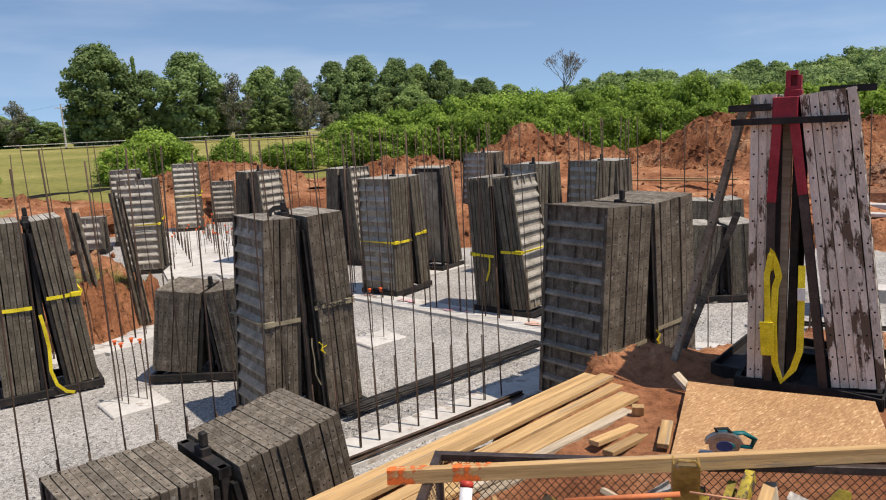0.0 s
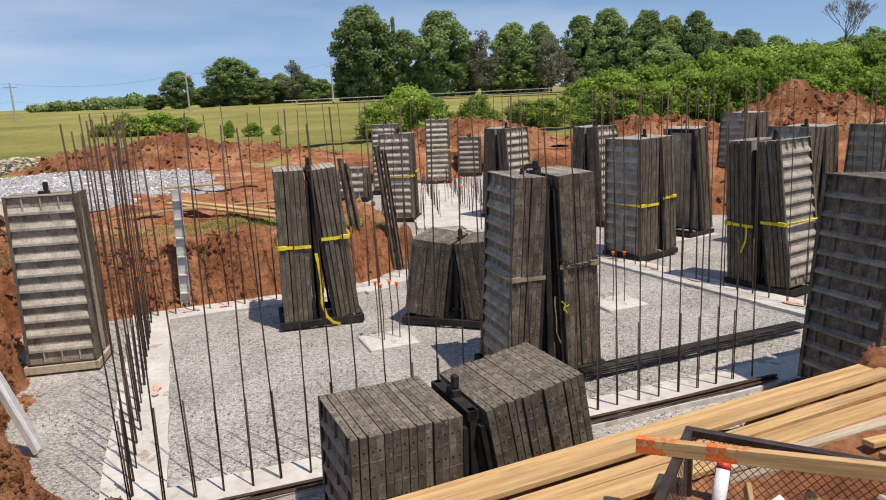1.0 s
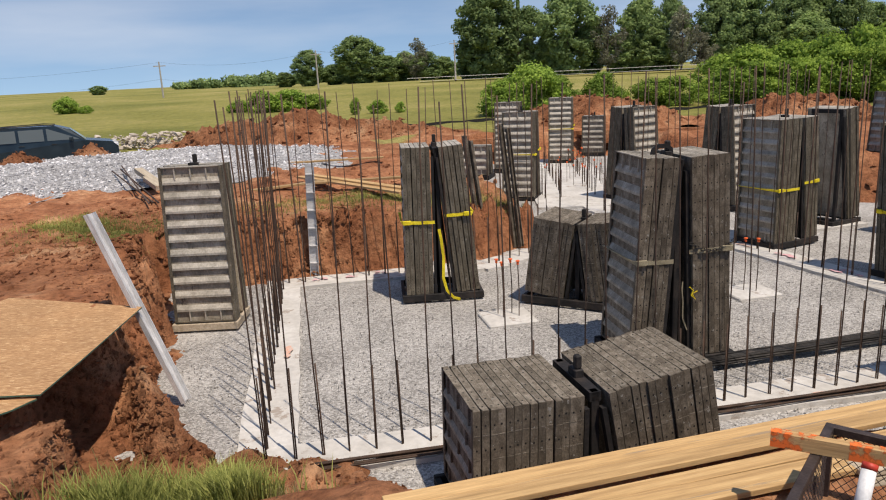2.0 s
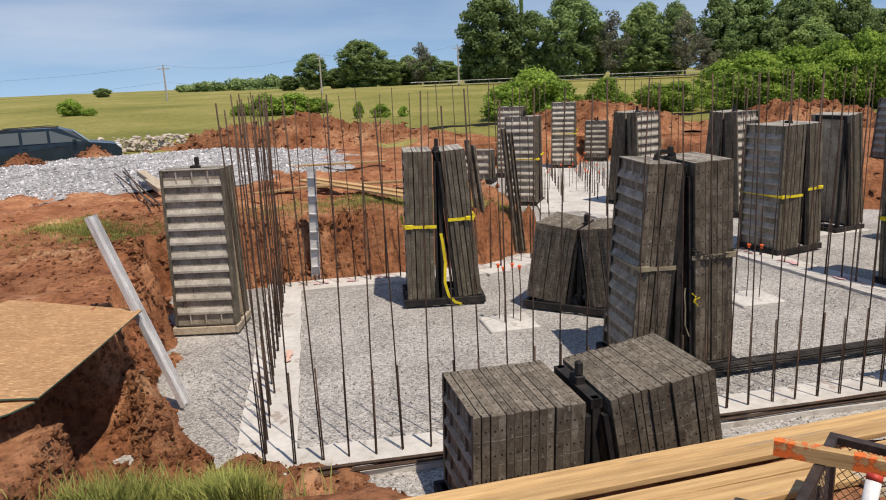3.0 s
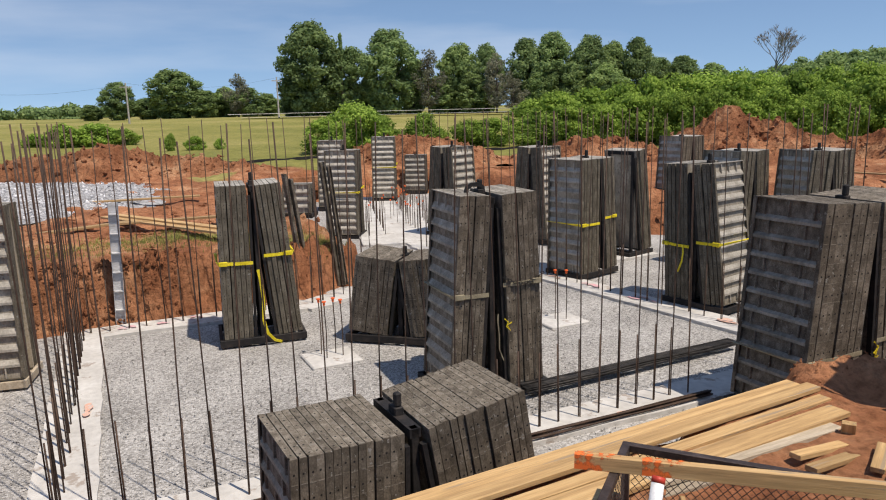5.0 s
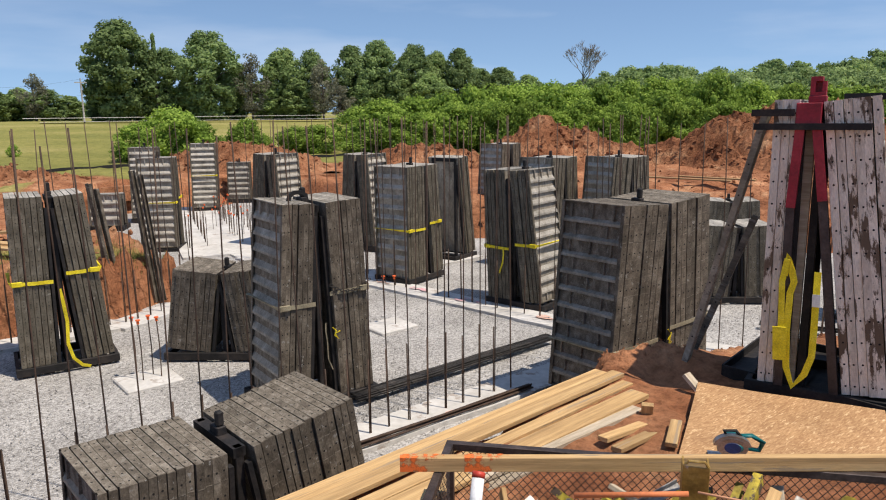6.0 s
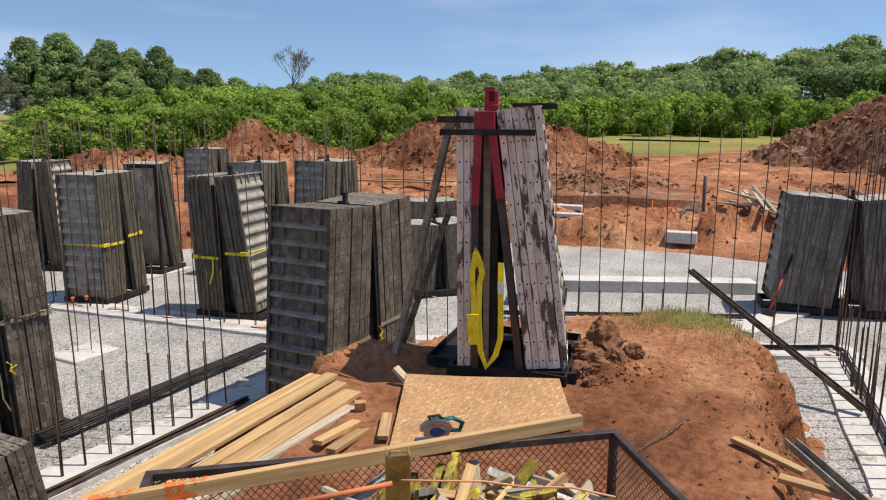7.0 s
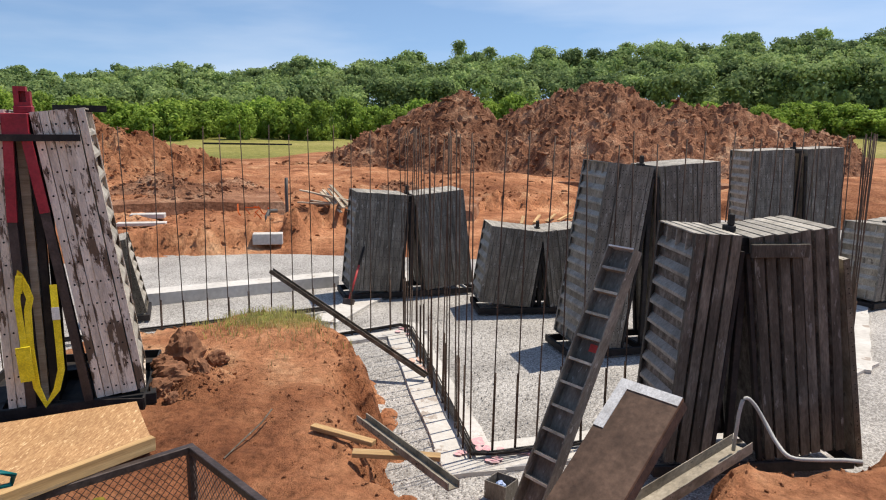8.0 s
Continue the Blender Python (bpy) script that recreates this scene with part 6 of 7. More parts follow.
def filler(p, q, wide, label, material=None):
    """A narrow form filler with bolt holes, leaning."""
    p, q = Vector(p), Vector(q)
    way = (q - p).normalized()
    long = (q - p).length
    b = Build().box((0, -wide / 2, 0), (long, wide / 2, 0.012), bevel=0.002).box((0, -wide / 2, 0.012), (long, -wide / 2 + 0.01, 0.06)).box((0, wide / 2 - 0.01, 0.012), (long, wide / 2, 0.06))
    for i in range(int(long / 0.3)):
        x = 0.12 + i * 0.3
        b.add([(x + 0.009 * math.cos(k * 1.047), 0.009 * math.sin(k * 1.047), -0.0012) for k in range(6)], [tuple(range(6))[::-1]], 1)
        b.add([(x + 0.009 * math.cos(k * 1.047), -wide / 2 - 0.0012, 0.03 + 0.009 * math.sin(k * 1.047)) for k in range(6)], [tuple(range(6))], 1)
    m = Matrix.Translation(p) @ way.to_track_quat("X", "Z").to_matrix().to_4x4()
    return tagged(part("form_filler", b, [material or FORM_FACE, HOLE], m=m), label, "form filler", "loose form fillers")


filler((6.48, 4.30, 0.84), (6.60, 3.66, 3.45), 0.085, "narrow weathered form filler leaning on the red rack", FORM_FACE)
filler((6.80, 4.42, 0.86), (6.98, 3.90, 2.45), 0.085, "narrow dark form filler leaning behind the red rack", EDGE_FORM)
filler((3.27, 14.05, 0.0), (2.98, 13.95, 2.35), 0.11, "narrow brown form filler leaning on the bank", MUD)
filler((3.40, 14.10, 0.0), (3.10, 13.95, 2.25), 0.09, "narrow brown form filler leaning on the bank", MUD)
filler((4.02, 14.15, 0.0), (3.85, 14.45, 2.50), 0.11, "narrow brown form filler leaning on the bank", MUD)
filler((4.15, 14.15, 0.0), (4.00, 14.45, 2.40), 0.09, "narrow brown form filler leaning on the bank", MUD)
behind = thing("leaning_forms", pose(7.78, 3.0, 0.97, 0, 0, 118), "short ribbed wall forms leaning behind the pale rack", "wall form")
for k in range(3):
    part("form_panel", panel_of(0.45, 1.22, False), None, behind, m=pose(0.07 * k, 0, 0, 0, 12, 0))


# ---- loose steel on the floor ----
def bundle(points, count, radius, label, spread_w=0.12, material=None, seed=3, name="rebar_bundle"):
    """Bars lying together along points, with small offsets of their own."""
    r = random.Random(seed)
    b = Build()
    for k in range(count):
        off, lift = r.uniform(-spread_w, spread_w), radius + r.choice((0, 0, 1, 2)) * radius * 1.8
        pts = []
        for i, p in enumerate(points):
            q = Vector(points[min(i + 1, len(points) - 1)]) - Vector(points[max(i - 1, 0)])
            side = Vector((-q.y, q.x, 0)).normalized()
            pts.append(Vector(p) + side * (off + r.uniform(-0.015, 0.015)) + Vector((0, 0, lift + 0.015)))
        b.tube(pts, radius, 6)
    return tagged(part(name, b, material or REBAR, smooth=True), label, "rebar bundle", "bundles of steel", kind="stuff")


DARKBAR = mat("dark_rebar", ((0.018, 0.016, 0.016), (0.035, 0.032, 0.03), (0.07, 0.06, 0.055)), 8.0, 0.6, 0.4, 0.3)


def straight(a, b, n):
    return [Vector(a).lerp(Vector(b), i / n) for i in range(n + 1)]


bundle(straight((4.45, 7.55, 0.03), (8.05, 7.68, 0.03), 6), 26, 0.011, "long dark bundle of reinforcing bars lying on gravel", 0.11, DARKBAR)
bundle(straight((-0.4, 6.40, 0.03), (3.0, 6.42, 0.03), 5) + straight((3.6, 6.42, 0.03), (6.4, 6.44, 0.03), 4), 6, 0.010, "rusty bars lying along the near footing", 0.06)
bundle(straight((11.75, 1.25, 0.03), (12.32, 0.22, 0.03), 2) + straight((12.2, 0.05, 0.03), (7.44, -0.66, 0.03), 8) + straight((7.46, -0.85, 0.03), (7.75, -2.1, 0.03), 3), 9, 0.010, "dark bars lying along the wing's footing", 0.06, DARKBAR)
bundle(straight((11.2, 6.0, 0.03), (13.4, 1.6, 0.03), 4), 8, 0.012, "dark bars lying before the raised footing", 0.10, DARKBAR)
# capped bars on the pads
CAP = plain("orange_cap", (0.85, 0.14, 0.03), 0.5)
for k, (x, y) in enumerate(((2.60, 10.19), (2.63, 10.0), (2.87, 10.0), (2.80, 10.14), (6.55, 10.05), (6.7, 9.95))):
    th = thing("capped_bar", pose(x, y, 0), "short upright reinforcing bar with an orange safety cap", "rebar", "capped bars on the pads")
    part("bar", Build().tube([(0, 0, -0.02), (0.01, 0.0, 0.4), (0.0, 0.01, 0.8)], 0.008, 6), REBAR, th)
    part("cap", Build().tube([(0, 0.01, 0.79), (0, 0.01, 0.83), (0, 0.01, 0.835), (0, 0.01, 0.85)], [0.018, 0.018, 0.032, 0.028], 10), CAP, th, "orange plastic cap")
for k in range(26):
    rr_ = random.Random(k)
    u, v = rr_.uniform(0.05, 0.95), rr_.uniform(-1.05, 1.05)
    th = thing("capped_bar", pose(7.4 + 1.9 * u + v, 19.3 + 7.2 * u, 0), "short upright reinforcing bar with a red safety cap", "rebar", "capped bars of the far slab")
    part("bar", Build().tube([(0, 0, -0.02), (0, 0, 0.62)], 0.008, 5), REBAR, th)
    part("cap", Build().tube([(0, 0, 0.61), (0, 0, 0.66)], [0.024, 0.03], 8), CAP, th, "red plastic cap")


def sprayed(x, y, turn, long, wide, colour, z=0.036):
    b = Build()
    r = random.Random(int(x * 100))
    for k in range(5):
        u, v, s = r.uniform(-long / 2, long / 2), r.uniform(-wide / 2, wide / 2), r.uniform(0.35, 0.8)
        n = 9
        b.add([(u + math.cos(6.28 * i / n) * long * 0.28 * s * r.uniform(0.7, 1.2), v + math.sin(6.28 * i / n) * wide * 0.35 * s * r.uniform(0.7, 1.2), 0.0004 * k) for i in range(n)], [tuple(range(n))])
    return tagged(part("paint_mark", b, colour, m=pose(x, y, z, 0, 0, turn)), "faded sprayed marking paint on the concrete", "paint mark", "sprayed marks", kind="structure")


def worn_paint(name, colour):
    c = Vector(colour)
    k = Vector((0.55, 0.53, 0.5))
    return mat(name, (c.lerp(k, 0.3), c.lerp(k, 0.6), k), 18.0, 0.9, 0.0, 0.1)


PINK, ORG = worn_paint("pink_marking", (0.75, 0.14, 0.25)), worn_paint("orange_marking", (0.8, 0.25, 0.08))
for x, y, t_, l_, w_, c in ((0.05, 13.0, 0, 0.3, 0.16, PINK), (0.6, 12.95, 0, 0.35, 0.16, PINK), (1.1, 13.05, 10, 0.25, 0.14, PINK), (-0.47, 9.55, 80, 0.4, 0.18, ORG), (12.1, 0.12, 10, 0.5, 0.3, PINK), (10.3, -0.15, 10, 0.6, 0.25, ORG), (7.62, -0.72, 0, 0.5, 0.3, PINK),
                           (8.35, 11.6, -80, 0.5, 0.2, PINK), (8.6, 10.2, -80, 0.6, 0.2, PINK), (8.9, 8.4, -80, 0.5, 0.25, ORG), (8.2, 12.6, -80, 0.4, 0.2, ORG), (5.1, 6.47, 0, 0.4, 0.12, ORG), (15.0, 0.6, -20, 0.4, 0.2, ORG), (7.45, -0.75, 60, 0.5, 0.25, PINK), (7.55, -1.1, 75, 0.4, 0.2, PINK)):
    sprayed(x, y, t_, l_, w_, c)

# ---- leaning and lying pieces round the excavation ----
filler((9.75, -0.18, 0.06), (10.55, 2.05, 1.36), 0.09, "long dark steel waler leaning from bank to footing", MUD)
SILVER = mat("bright_aluminium", ((0.40, 0.40, 0.41), (0.56, 0.56, 0.57), (0.70, 0.70, 0.71)), 3.0, 0.5, 0.15, 0.2, stretch_by=(0.6, 4, 4))
filler((-1.62, 8.36, 0.0), (-2.40, 8.62, 2.21), 0.15, "pale aluminium filler plank leaning on the clay bank", SILVER)
post = thing("form_corner", pose(-0.06, 13.42, 0.0, 2, 2.2, 0), "narrow pale aluminium form corner standing against the bank", "form corner")
part("web", Build().box((-0.08, -0.02, 0.0), (0.08, 0.0, 2.1), bevel=0.003), SILVER, post)
for s in (-1, 1):
    part("flange", Build().box((min(s * 0.08, s * 0.072), -0.09, 0.0), (max(s * 0.08, s * 0.072), -0.02, 2.1)), SILVER, post)
for k in range(6):
    part("rib", Build().box((-0.072, -0.075, 0.25 + 0.33 * k), (0.072, -0.02, 0.265 + 0.33 * k)), SILVER, post)
# narrow ladder-like panel and box-ended form by the rack at the bank's edge
nar = thing("narrow_form", look((6.03, -1.03, 0.22), (6.70, -1.95, 2.43), 180), "narrow ribbed wall form leaning on the rack, red mark", "wall form")
b = Build()
for s in (-1, 1):
    b.box((min(s * 0.15, s * 0.138), -0.085, -2.45), (max(s * 0.15, s * 0.138), 0.035, 0.0))
b.box((-0.135, 0.022, -2.45), (0.135, 0.034, 0.0))
part("frame", b, GREY_FORM, nar)
part("end_rail", Build().box((-0.138, -0.085, -2.45), (0.138, 0.022, -2.436)), SILVER, nar)
for k in range(10):
    part("rib", Build().box((-0.136, -0.07, -2.25 + 0.22 * k), (0.136, 0.022, -2.226 + 0.22 * k)), RIB, nar)
part("mark", Build().box((-0.07, 0.014, -1.54), (0.02, 0.0215, -1.47)), plain("red_mark", (0.5, 0.05, 0.04), 0.7), nar, "red paint mark")
boxf = thing("box_form", look((4.75, -1.0, 0.75), (5.32, -1.72, 1.52), 180), "open-ended dark form with pale rims lying on others", "wall form")
BROWN_SKIN = mat("dark_brown_skin", ((0.07, 0.042, 0.028), (0.13, 0.08, 0.054), (0.20, 0.125, 0.085)), 3.0, 0.7, 0.1, 0.2)
part("skin", Build().box((-0.27, -0.02, -1.30), (0.25, 0.012, -0.004), bevel=0.004), BROWN_SKIN, boxf, "rust-brown skin")
PALE_END = mat("pale_white_end", ((0.50, 0.49, 0.48), (0.64, 0.635, 0.625), (0.74, 0.735, 0.73)), 7.0, 0.7, 0.0, 0.15)
part("end_rim", Build().box((-0.268, -0.0265, -1.298), (0.248, -0.0205, -1.222)), PALE_END, boxf, "pale end strip")
part("side_rim", Build().box((0.158, -0.0265, -1.2215), (0.248, -0.0205, -0.86)), PALE_END, boxf, "pale side strip along part of the edge")
part("flange", Build().box((-0.27, 0.0125, -1.29), (-0.25, 0.10, -0.02)), RUST, boxf)
part("flange", Build().box((0.23, 0.0125, -1.29), (0.25, 0.10, -0.02)), RUST, boxf)
chan = thing("steel_channel", look((5.30, -1.66, 0.58), (6.08, -2.86, 0.76)), "brown-grey open steel channel lying on the clay", "channel")
part("web", Build().box((-0.10, -0.004, -1.45), (0.10, 0.004, 0)), FORM_FACE, chan)
for s in (-1, 1):
    part("flange", Build().box((min(s * 0.10, s * 0.093), 0.004, -1.45), (max(s * 0.10, s * 0.093), 0.095, 0)), FORM_FACE, chan)
knots = [Vector(p) for p in ((6.0, -2.75, 0.78), (6.0, -2.77, 1.10), (6.0, -2.81, 1.25), (5.97, -2.88, 1.21), (5.90, -2.95, 1.08), (5.76, -2.99, 0.96), (5.63, -3.04, 0.90), (5.57, -3.20, 0.905), (5.53, -3.43, 0.92), (5.50, -3.55, 0.92))]
bend = []
for p0, p1, p2, p3 in zip(knots, knots[1:], knots[2:], knots[3:]):
    bend += [0.5 * (2 * p1 + (p2 - p0) * k + (2 * p0 - 5 * p1 + 4 * p2 - p3) * k * k + (3 * p1 - p0 - 3 * p2 + p3) * k ** 3) for k in (0, 0.25, 0.5, 0.75)]
tagged(part("conduit", Build().tube([tuple(p) for p in [knots[0]] + bend + knots[-2:]], 0.017, 8), plain("white_conduit", (0.42, 0.42, 0.40), 0.5), smooth=True), "pale bent plastic conduit trailing from the rack", "conduit")
crate = thing("steel_box", pose(6.70, -0.86, 0.0, 0, 0, -40), "small open grey steel box on the gravel", "box")
for a_, b_ in (((-0.11, -0.12), (-0.10, 0.12)), ((0.10, -0.12), (0.11, 0.12)), ((-0.10, -0.12), (0.10, -0.11)), ((-0.10, 0.11), (0.10, 0.12))):
    part("side", Build().box((*a_, -0.02), (*b_, 0.16)), GREY_FORM, crate)
part("bottom", Build().box((-0.10, -0.11, -0.02), (0.10, 0.11, -0.01)), GREY_FORM, crate)
tagged(part("crumpled_wrapper", Build().add(*ball_of(0.06, 5)), plain("pale_blue_film", (0.35, 0.45, 0.68), 0.4), m=pose(6.69, -0.85, 0.085, 0, 0, 0)), "crumpled pale blue wrapper in a steel box", "wrapper")
# boards and offcuts on the right-hand bank
board((6.08, 0.83, 0.97), (5.79, 0.30, 0.95), 0.07, 0.038, label="short pine board jutting from the bank")
board((5.64, 0.46, 0.94), (5.60, -0.23, 0.92), 0.09, 0.038, label="short pine board on the bank's edge")
filler((6.25, 0.43, 0.96), (5.0, -0.30, 0.99), 0.10, "grey steel filler lying across two boards", FORM_FACE)
tagged(part("root", Build().tube([(5.62, 1.45, 0.93), (5.85, 1.36, 0.97), (6.15, 1.27, 0.99), (6.35, 1.22, 1.03)], 0.007, 6), MUD), "dry stick poking out of the clay", "stick")
# sledge hammer
sledge = thing("sledge_hammer", look((13.95, 1.25, 0.06), (14.45, 0.95, 1.15)), "red-handled sledge hammer leaning on a rack", "hammer")
part("handle", Build().tube([(0, 0, 0), (0, 0, -0.75)], 0.022, 8), plain("red_handle", (0.45, 0.05, 0.05), 0.5), sledge, "red handle", smooth=True)
part("grip", Build().tube([(0, 0, -0.75), (0, 0, -1.15)], 0.023, 8), BLACK, sledge, smooth=True)
part("head", Build().box((-0.12, -0.04, -0.05), (0.12, 0.04, 0.06), bevel=0.01), RUST, sledge)
# blocks and boards in the far bay
for x, y, t_, sz in ((19.95, 4.0, 8, (0.35, 0.8, 0.30)), (21.4, 7.75, 10, (0.35, 0.95, 0.14)), (20.5, 7.6, 10, (0.3, 1.3, 0.10))):
    tagged(part("concrete_block", Build().box((-sz[0] / 2, -sz[1] / 2, 0), (sz[0] / 2, sz[1] / 2, sz[2]), bevel=0.015), CONCRETE, m=pose(x, y, max(-0.02, land(x, y) - 0.03), 0, 0, t_)), "pale concrete block on the clay shelf", "block", "blocks in the far bay")
PIPE = plain("grey_plastic_pipe", (0.09, 0.085, 0.08), 0.6)
zp = land(22.1, 3.85)
tagged(part("drain_pipe", Build().tube([(22.1, 3.85, zp - 0.2), (22.05, 3.83, zp + 0.35), (22.12, 3.85, zp + 0.8), (22.1, 3.84, zp + 1.25)], 0.05, 12), PIPE, smooth=True), "grey plastic drain pipe standing by the trench", "pipe")
zp = land(21.1, 4.15)
tagged(part("drain_pipe", Build().tube([(20.75, 4.2, zp - 0.1), (20.85, 4.2, zp + 0.25), (21.0, 4.15, zp + 0.38), (21.25, 4.0, zp + 0.36)], 0.06, 10), PIPE, smooth=True), "bent grey drain pipe coming out of the clay", "pipe")
net = Build()
nr = random.Random(5)
for k in range(6):
    x0, y0 = 22.0 + nr.uniform(-0.5, 0.5), 4.75 + nr.uniform(-0.45, 0.45)
    z0 = land(x0, y0) + 0.05
    net.strip([(x0, y0, z0), (x0 + nr.uniform(-0.1, 0.1), y0 + nr.uniform(-0.2, 0.2), z0 + nr.uniform(0.05, 0.25)), (x0 + nr.uniform(-0.1, 0.2), y0 + nr.uniform(-0.3, 0.3), z0 + nr.uniform(0.0, 0.35))], 0.035, 0.004, (1, 0.2, 0.3))
tagged(part("safety_netting", net, ORANGE), "torn strips of orange safety netting on the clay", "netting", kind="stuff")
lp = random.Random(9)
for k in range(11):
    x0, y0 = 23.9 + lp.uniform(-0.3, 0.3), 2.5 + lp.uniform(-0.3, 0.3)
    a = radians(lp.uniform(15, 75))
    z0 = land(23.9, 2.5) + 0.06 + 0.045 * (k // 2)
    board((x0 - math.cos(a) * 1.4, y0 - math.sin(a) * 1.4, z0 + lp.uniform(0, 0.1)), (x0 + math.cos(a) * 1.4, y0 + math.sin(a) * 1.4, z0 + lp.uniform(0.0, 0.7)), 0.1, 0.04, material=OLDWOOD, label="pale board thrown on a heap on the clay", group="heap of boards")
for k in range(5):
    board((22.6 + k * 0.3, -3.4 - 0.45 * k, 0.36), (24.2 + k * 0.3, -3.7 - 0.6 * k, 0.40), 0.1, 0.04, label="pale board lying on the far bank", group="boards on the far bank")
for p, q in (((-0.25, 18.6, 1.18), (1.85, 14.75, 1.20)), ((0.0, 18.5, 1.22), (1.95, 14.95, 1.24)), ((-0.25, 17.35, 1.17), (2.1, 16.75, 1.24)), ((-1.5, 16.95, 1.14), (0.3, 17.5, 1.18)), ((-1.2, 22.3, 1.16), (2.2, 21.7, 1.2)), ((22.2, 15.0, 1.2), (22.6, 12.4, 1.2)), ((21.2, 15.6, 1.2), (21.8, 12.8, 1.2))):
    board(p, q, 0.19, 0.045, label="pale plank lying on the bare clay", group="planks behind the excavation")
for p, q in (((-5.1, 21.3, 1.42), (-3.15, 16.0, 1.2)), ((-5.3, 21.2, 1.40), (-3.3, 16.2, 1.18)), ((-5.2, 21.9, 1.45), (-3.3, 15.8, 1.22))):
    tagged(part("iron_bar", Build().tube([p, q], 0.02, 6), REBAR), "rusty iron bar lying off the stone pile", "bar", "loose iron bars")
for p, q in (((-4.4, 20.2, 1.42), (-3.6, 18.5, 1.22)), ((-4.0, 19.2, 1.30), (-3.5, 18.1, 1.18))):
    board(p, q, 0.2, 0.12, material=OLDWOOD, label="weathered timber baulk lying on the crushed stone", group="baulks on the stone")

# ---- car behind the stone ----
CARPAINT = mat("dark_blue_paint", ((0.012, 0.022, 0.03), (0.018, 0.032, 0.042), (0.026, 0.042, 0.053)), 2.0, 0.25, 0.3, 0.0, spec=0.6, fine=0.05)
GLASS = bpy.data.materials.new("window_glass")
GLASS.use_nodes = True
g_ = GLASS.node_tree.nodes["Principled BSDF"]
g_.inputs["Base Color"].default_value, g_.inputs["Roughness"].default_value = (0.10, 0.118, 0.12, 1), 0.08
RUBBER = plain("tyre_rubber", (0.02, 0.02, 0.02), 0.85)
car = thing("car", pose(-9.5, 29.9, 0.80, 0, 0, 16) @ Matrix.Diagonal((1, 1, 0.93, 1)), "dark blue estate car parked behind the stone pile", "car")
prof = [(-2.2, 0.35), (-2.25, 0.75), (-2.15, 1.05), (-1.95, 1.62), (-1.6, 1.72), (0.2, 1.70), (0.65, 1.55), (1.15, 1.08), (2.05, 0.95), (2.25, 0.75), (2.25, 0.38)]
cb = Build()
n = len(prof)
vs = []
for y, ins in ((-0.9, 0.0), (0.9, 0.0)):
    for x, z in prof:
        inset = 0.14 if z > 1.2 else 0.0
        vs.append((x, y - math.copysign(inset, y), z))
cb.add(vs, [tuple(range(n)), tuple(range(2 * n - 1, n - 1, -1))] + [(i, n + i, n + (i + 1) % n, (i + 1) % n) for i in range(n)])
part("body", cb, CARPAINT, car)
for y in (-0.835, 0.835):
    s = -1 if y < 0 else 1
    for x0, x1, x2, x3 in ((-1.85, -1.1, -1.1, -1.75), (-1.0, -0.2, -0.2, -1.0), (-0.1, 0.95, 0.45, -0.1)):
        part("side_window", Build().add([(x0, s * 0.885, 1.14), (x1, s * 0.885, 1.14), (x2, s * 0.775, 1.60), (x3, s * 0.775, 1.60)], [(0, 1, 2, 3) if s < 0 else (3, 2, 1, 0)]), GLASS, car)
part("windscreen", Build().add([(0.68, -0.7, 1.56), (0.68, 0.7, 1.56), (1.17, 0.8, 1.10), (1.17, -0.8, 1.10)], [(0, 3, 2, 1)]), GLASS, car)
for x in (-1.4, 1.4):
    for y in (-0.86, 0.66):
        wheel = part("wheel", Build().tube([(x, y, 0.34), (x, y + 0.2, 0.34)], 0.34, 18), RUBBER, car, smooth=False)
        part("rim", Build().tube([(x, y - 0.01, 0.34), (x, y + 0.21, 0.34)], 0.2, 14), STEEL, wheel)
for y in (-0.75, 0.75):
    part("headlight", Build().box((2.10, y - 0.13, 0.74), (2.265, y + 0.13, 0.90), bevel=0.02), plain("lamp_glass", (0.7, 0.7, 0.7), 0.2), car, "clear headlight")
for y in (-0.97, 0.97):
    part("side_mirror", Build().box((0.62, y - 0.07, 1.10), (0.76, y + 0.07, 1.24), bevel=0.02), CARPAINT, car)
for x in (-0.95, 0.1):
    part("door_handle", Build().box((x - 0.09, -0.925, 0.98), (x + 0.09, -0.9, 1.01), bevel=0.006), BLACK, car)
part("roof_rail", Build().tube([(-1.7, -0.66, 1.73), (-0.2, -0.66, 1.76), (0.2, -0.66, 1.72)], 0.02, 6), BLACK, car)
part("roof_rail", Build().tube([(-1.7, 0.66, 1.73), (-0.2, 0.66, 1.76), (0.2, 0.66, 1.72)], 0.02, 6), BLACK, car)
mound("dirt_mound", -8.2, 26.5, 28, 2.6, 0.9, rounded([(-1.2, 0, 0.55, 1.0), (0.9, 0, 0.6, 1.1)]), "two small clay heaps before the car", step=0.1, base=1.22, crag=0.25, clods=300, clod=0.09)

RUBBLE = mat("pale_rubble", ((0.36, 0.30, 0.24), (0.48, 0.42, 0.35), (0.60, 0.54, 0.47)), 3.0, 0.9, 0.0, 0.3)
rr = random.Random(8)
tagged(part("rubble_heap", lumps([(-6.6 + rr.gauss(0, 0.9), 33.0 + rr.gauss(0, 0.5), 1.15 + 0.55 * rr.random() ** 2, 0.06 + 0.14 * rr.random() ** 2) for _ in range(260)], rr), RUBBLE), "low heap of pale broken rubble behind the car", "rubble", kind="stuff")
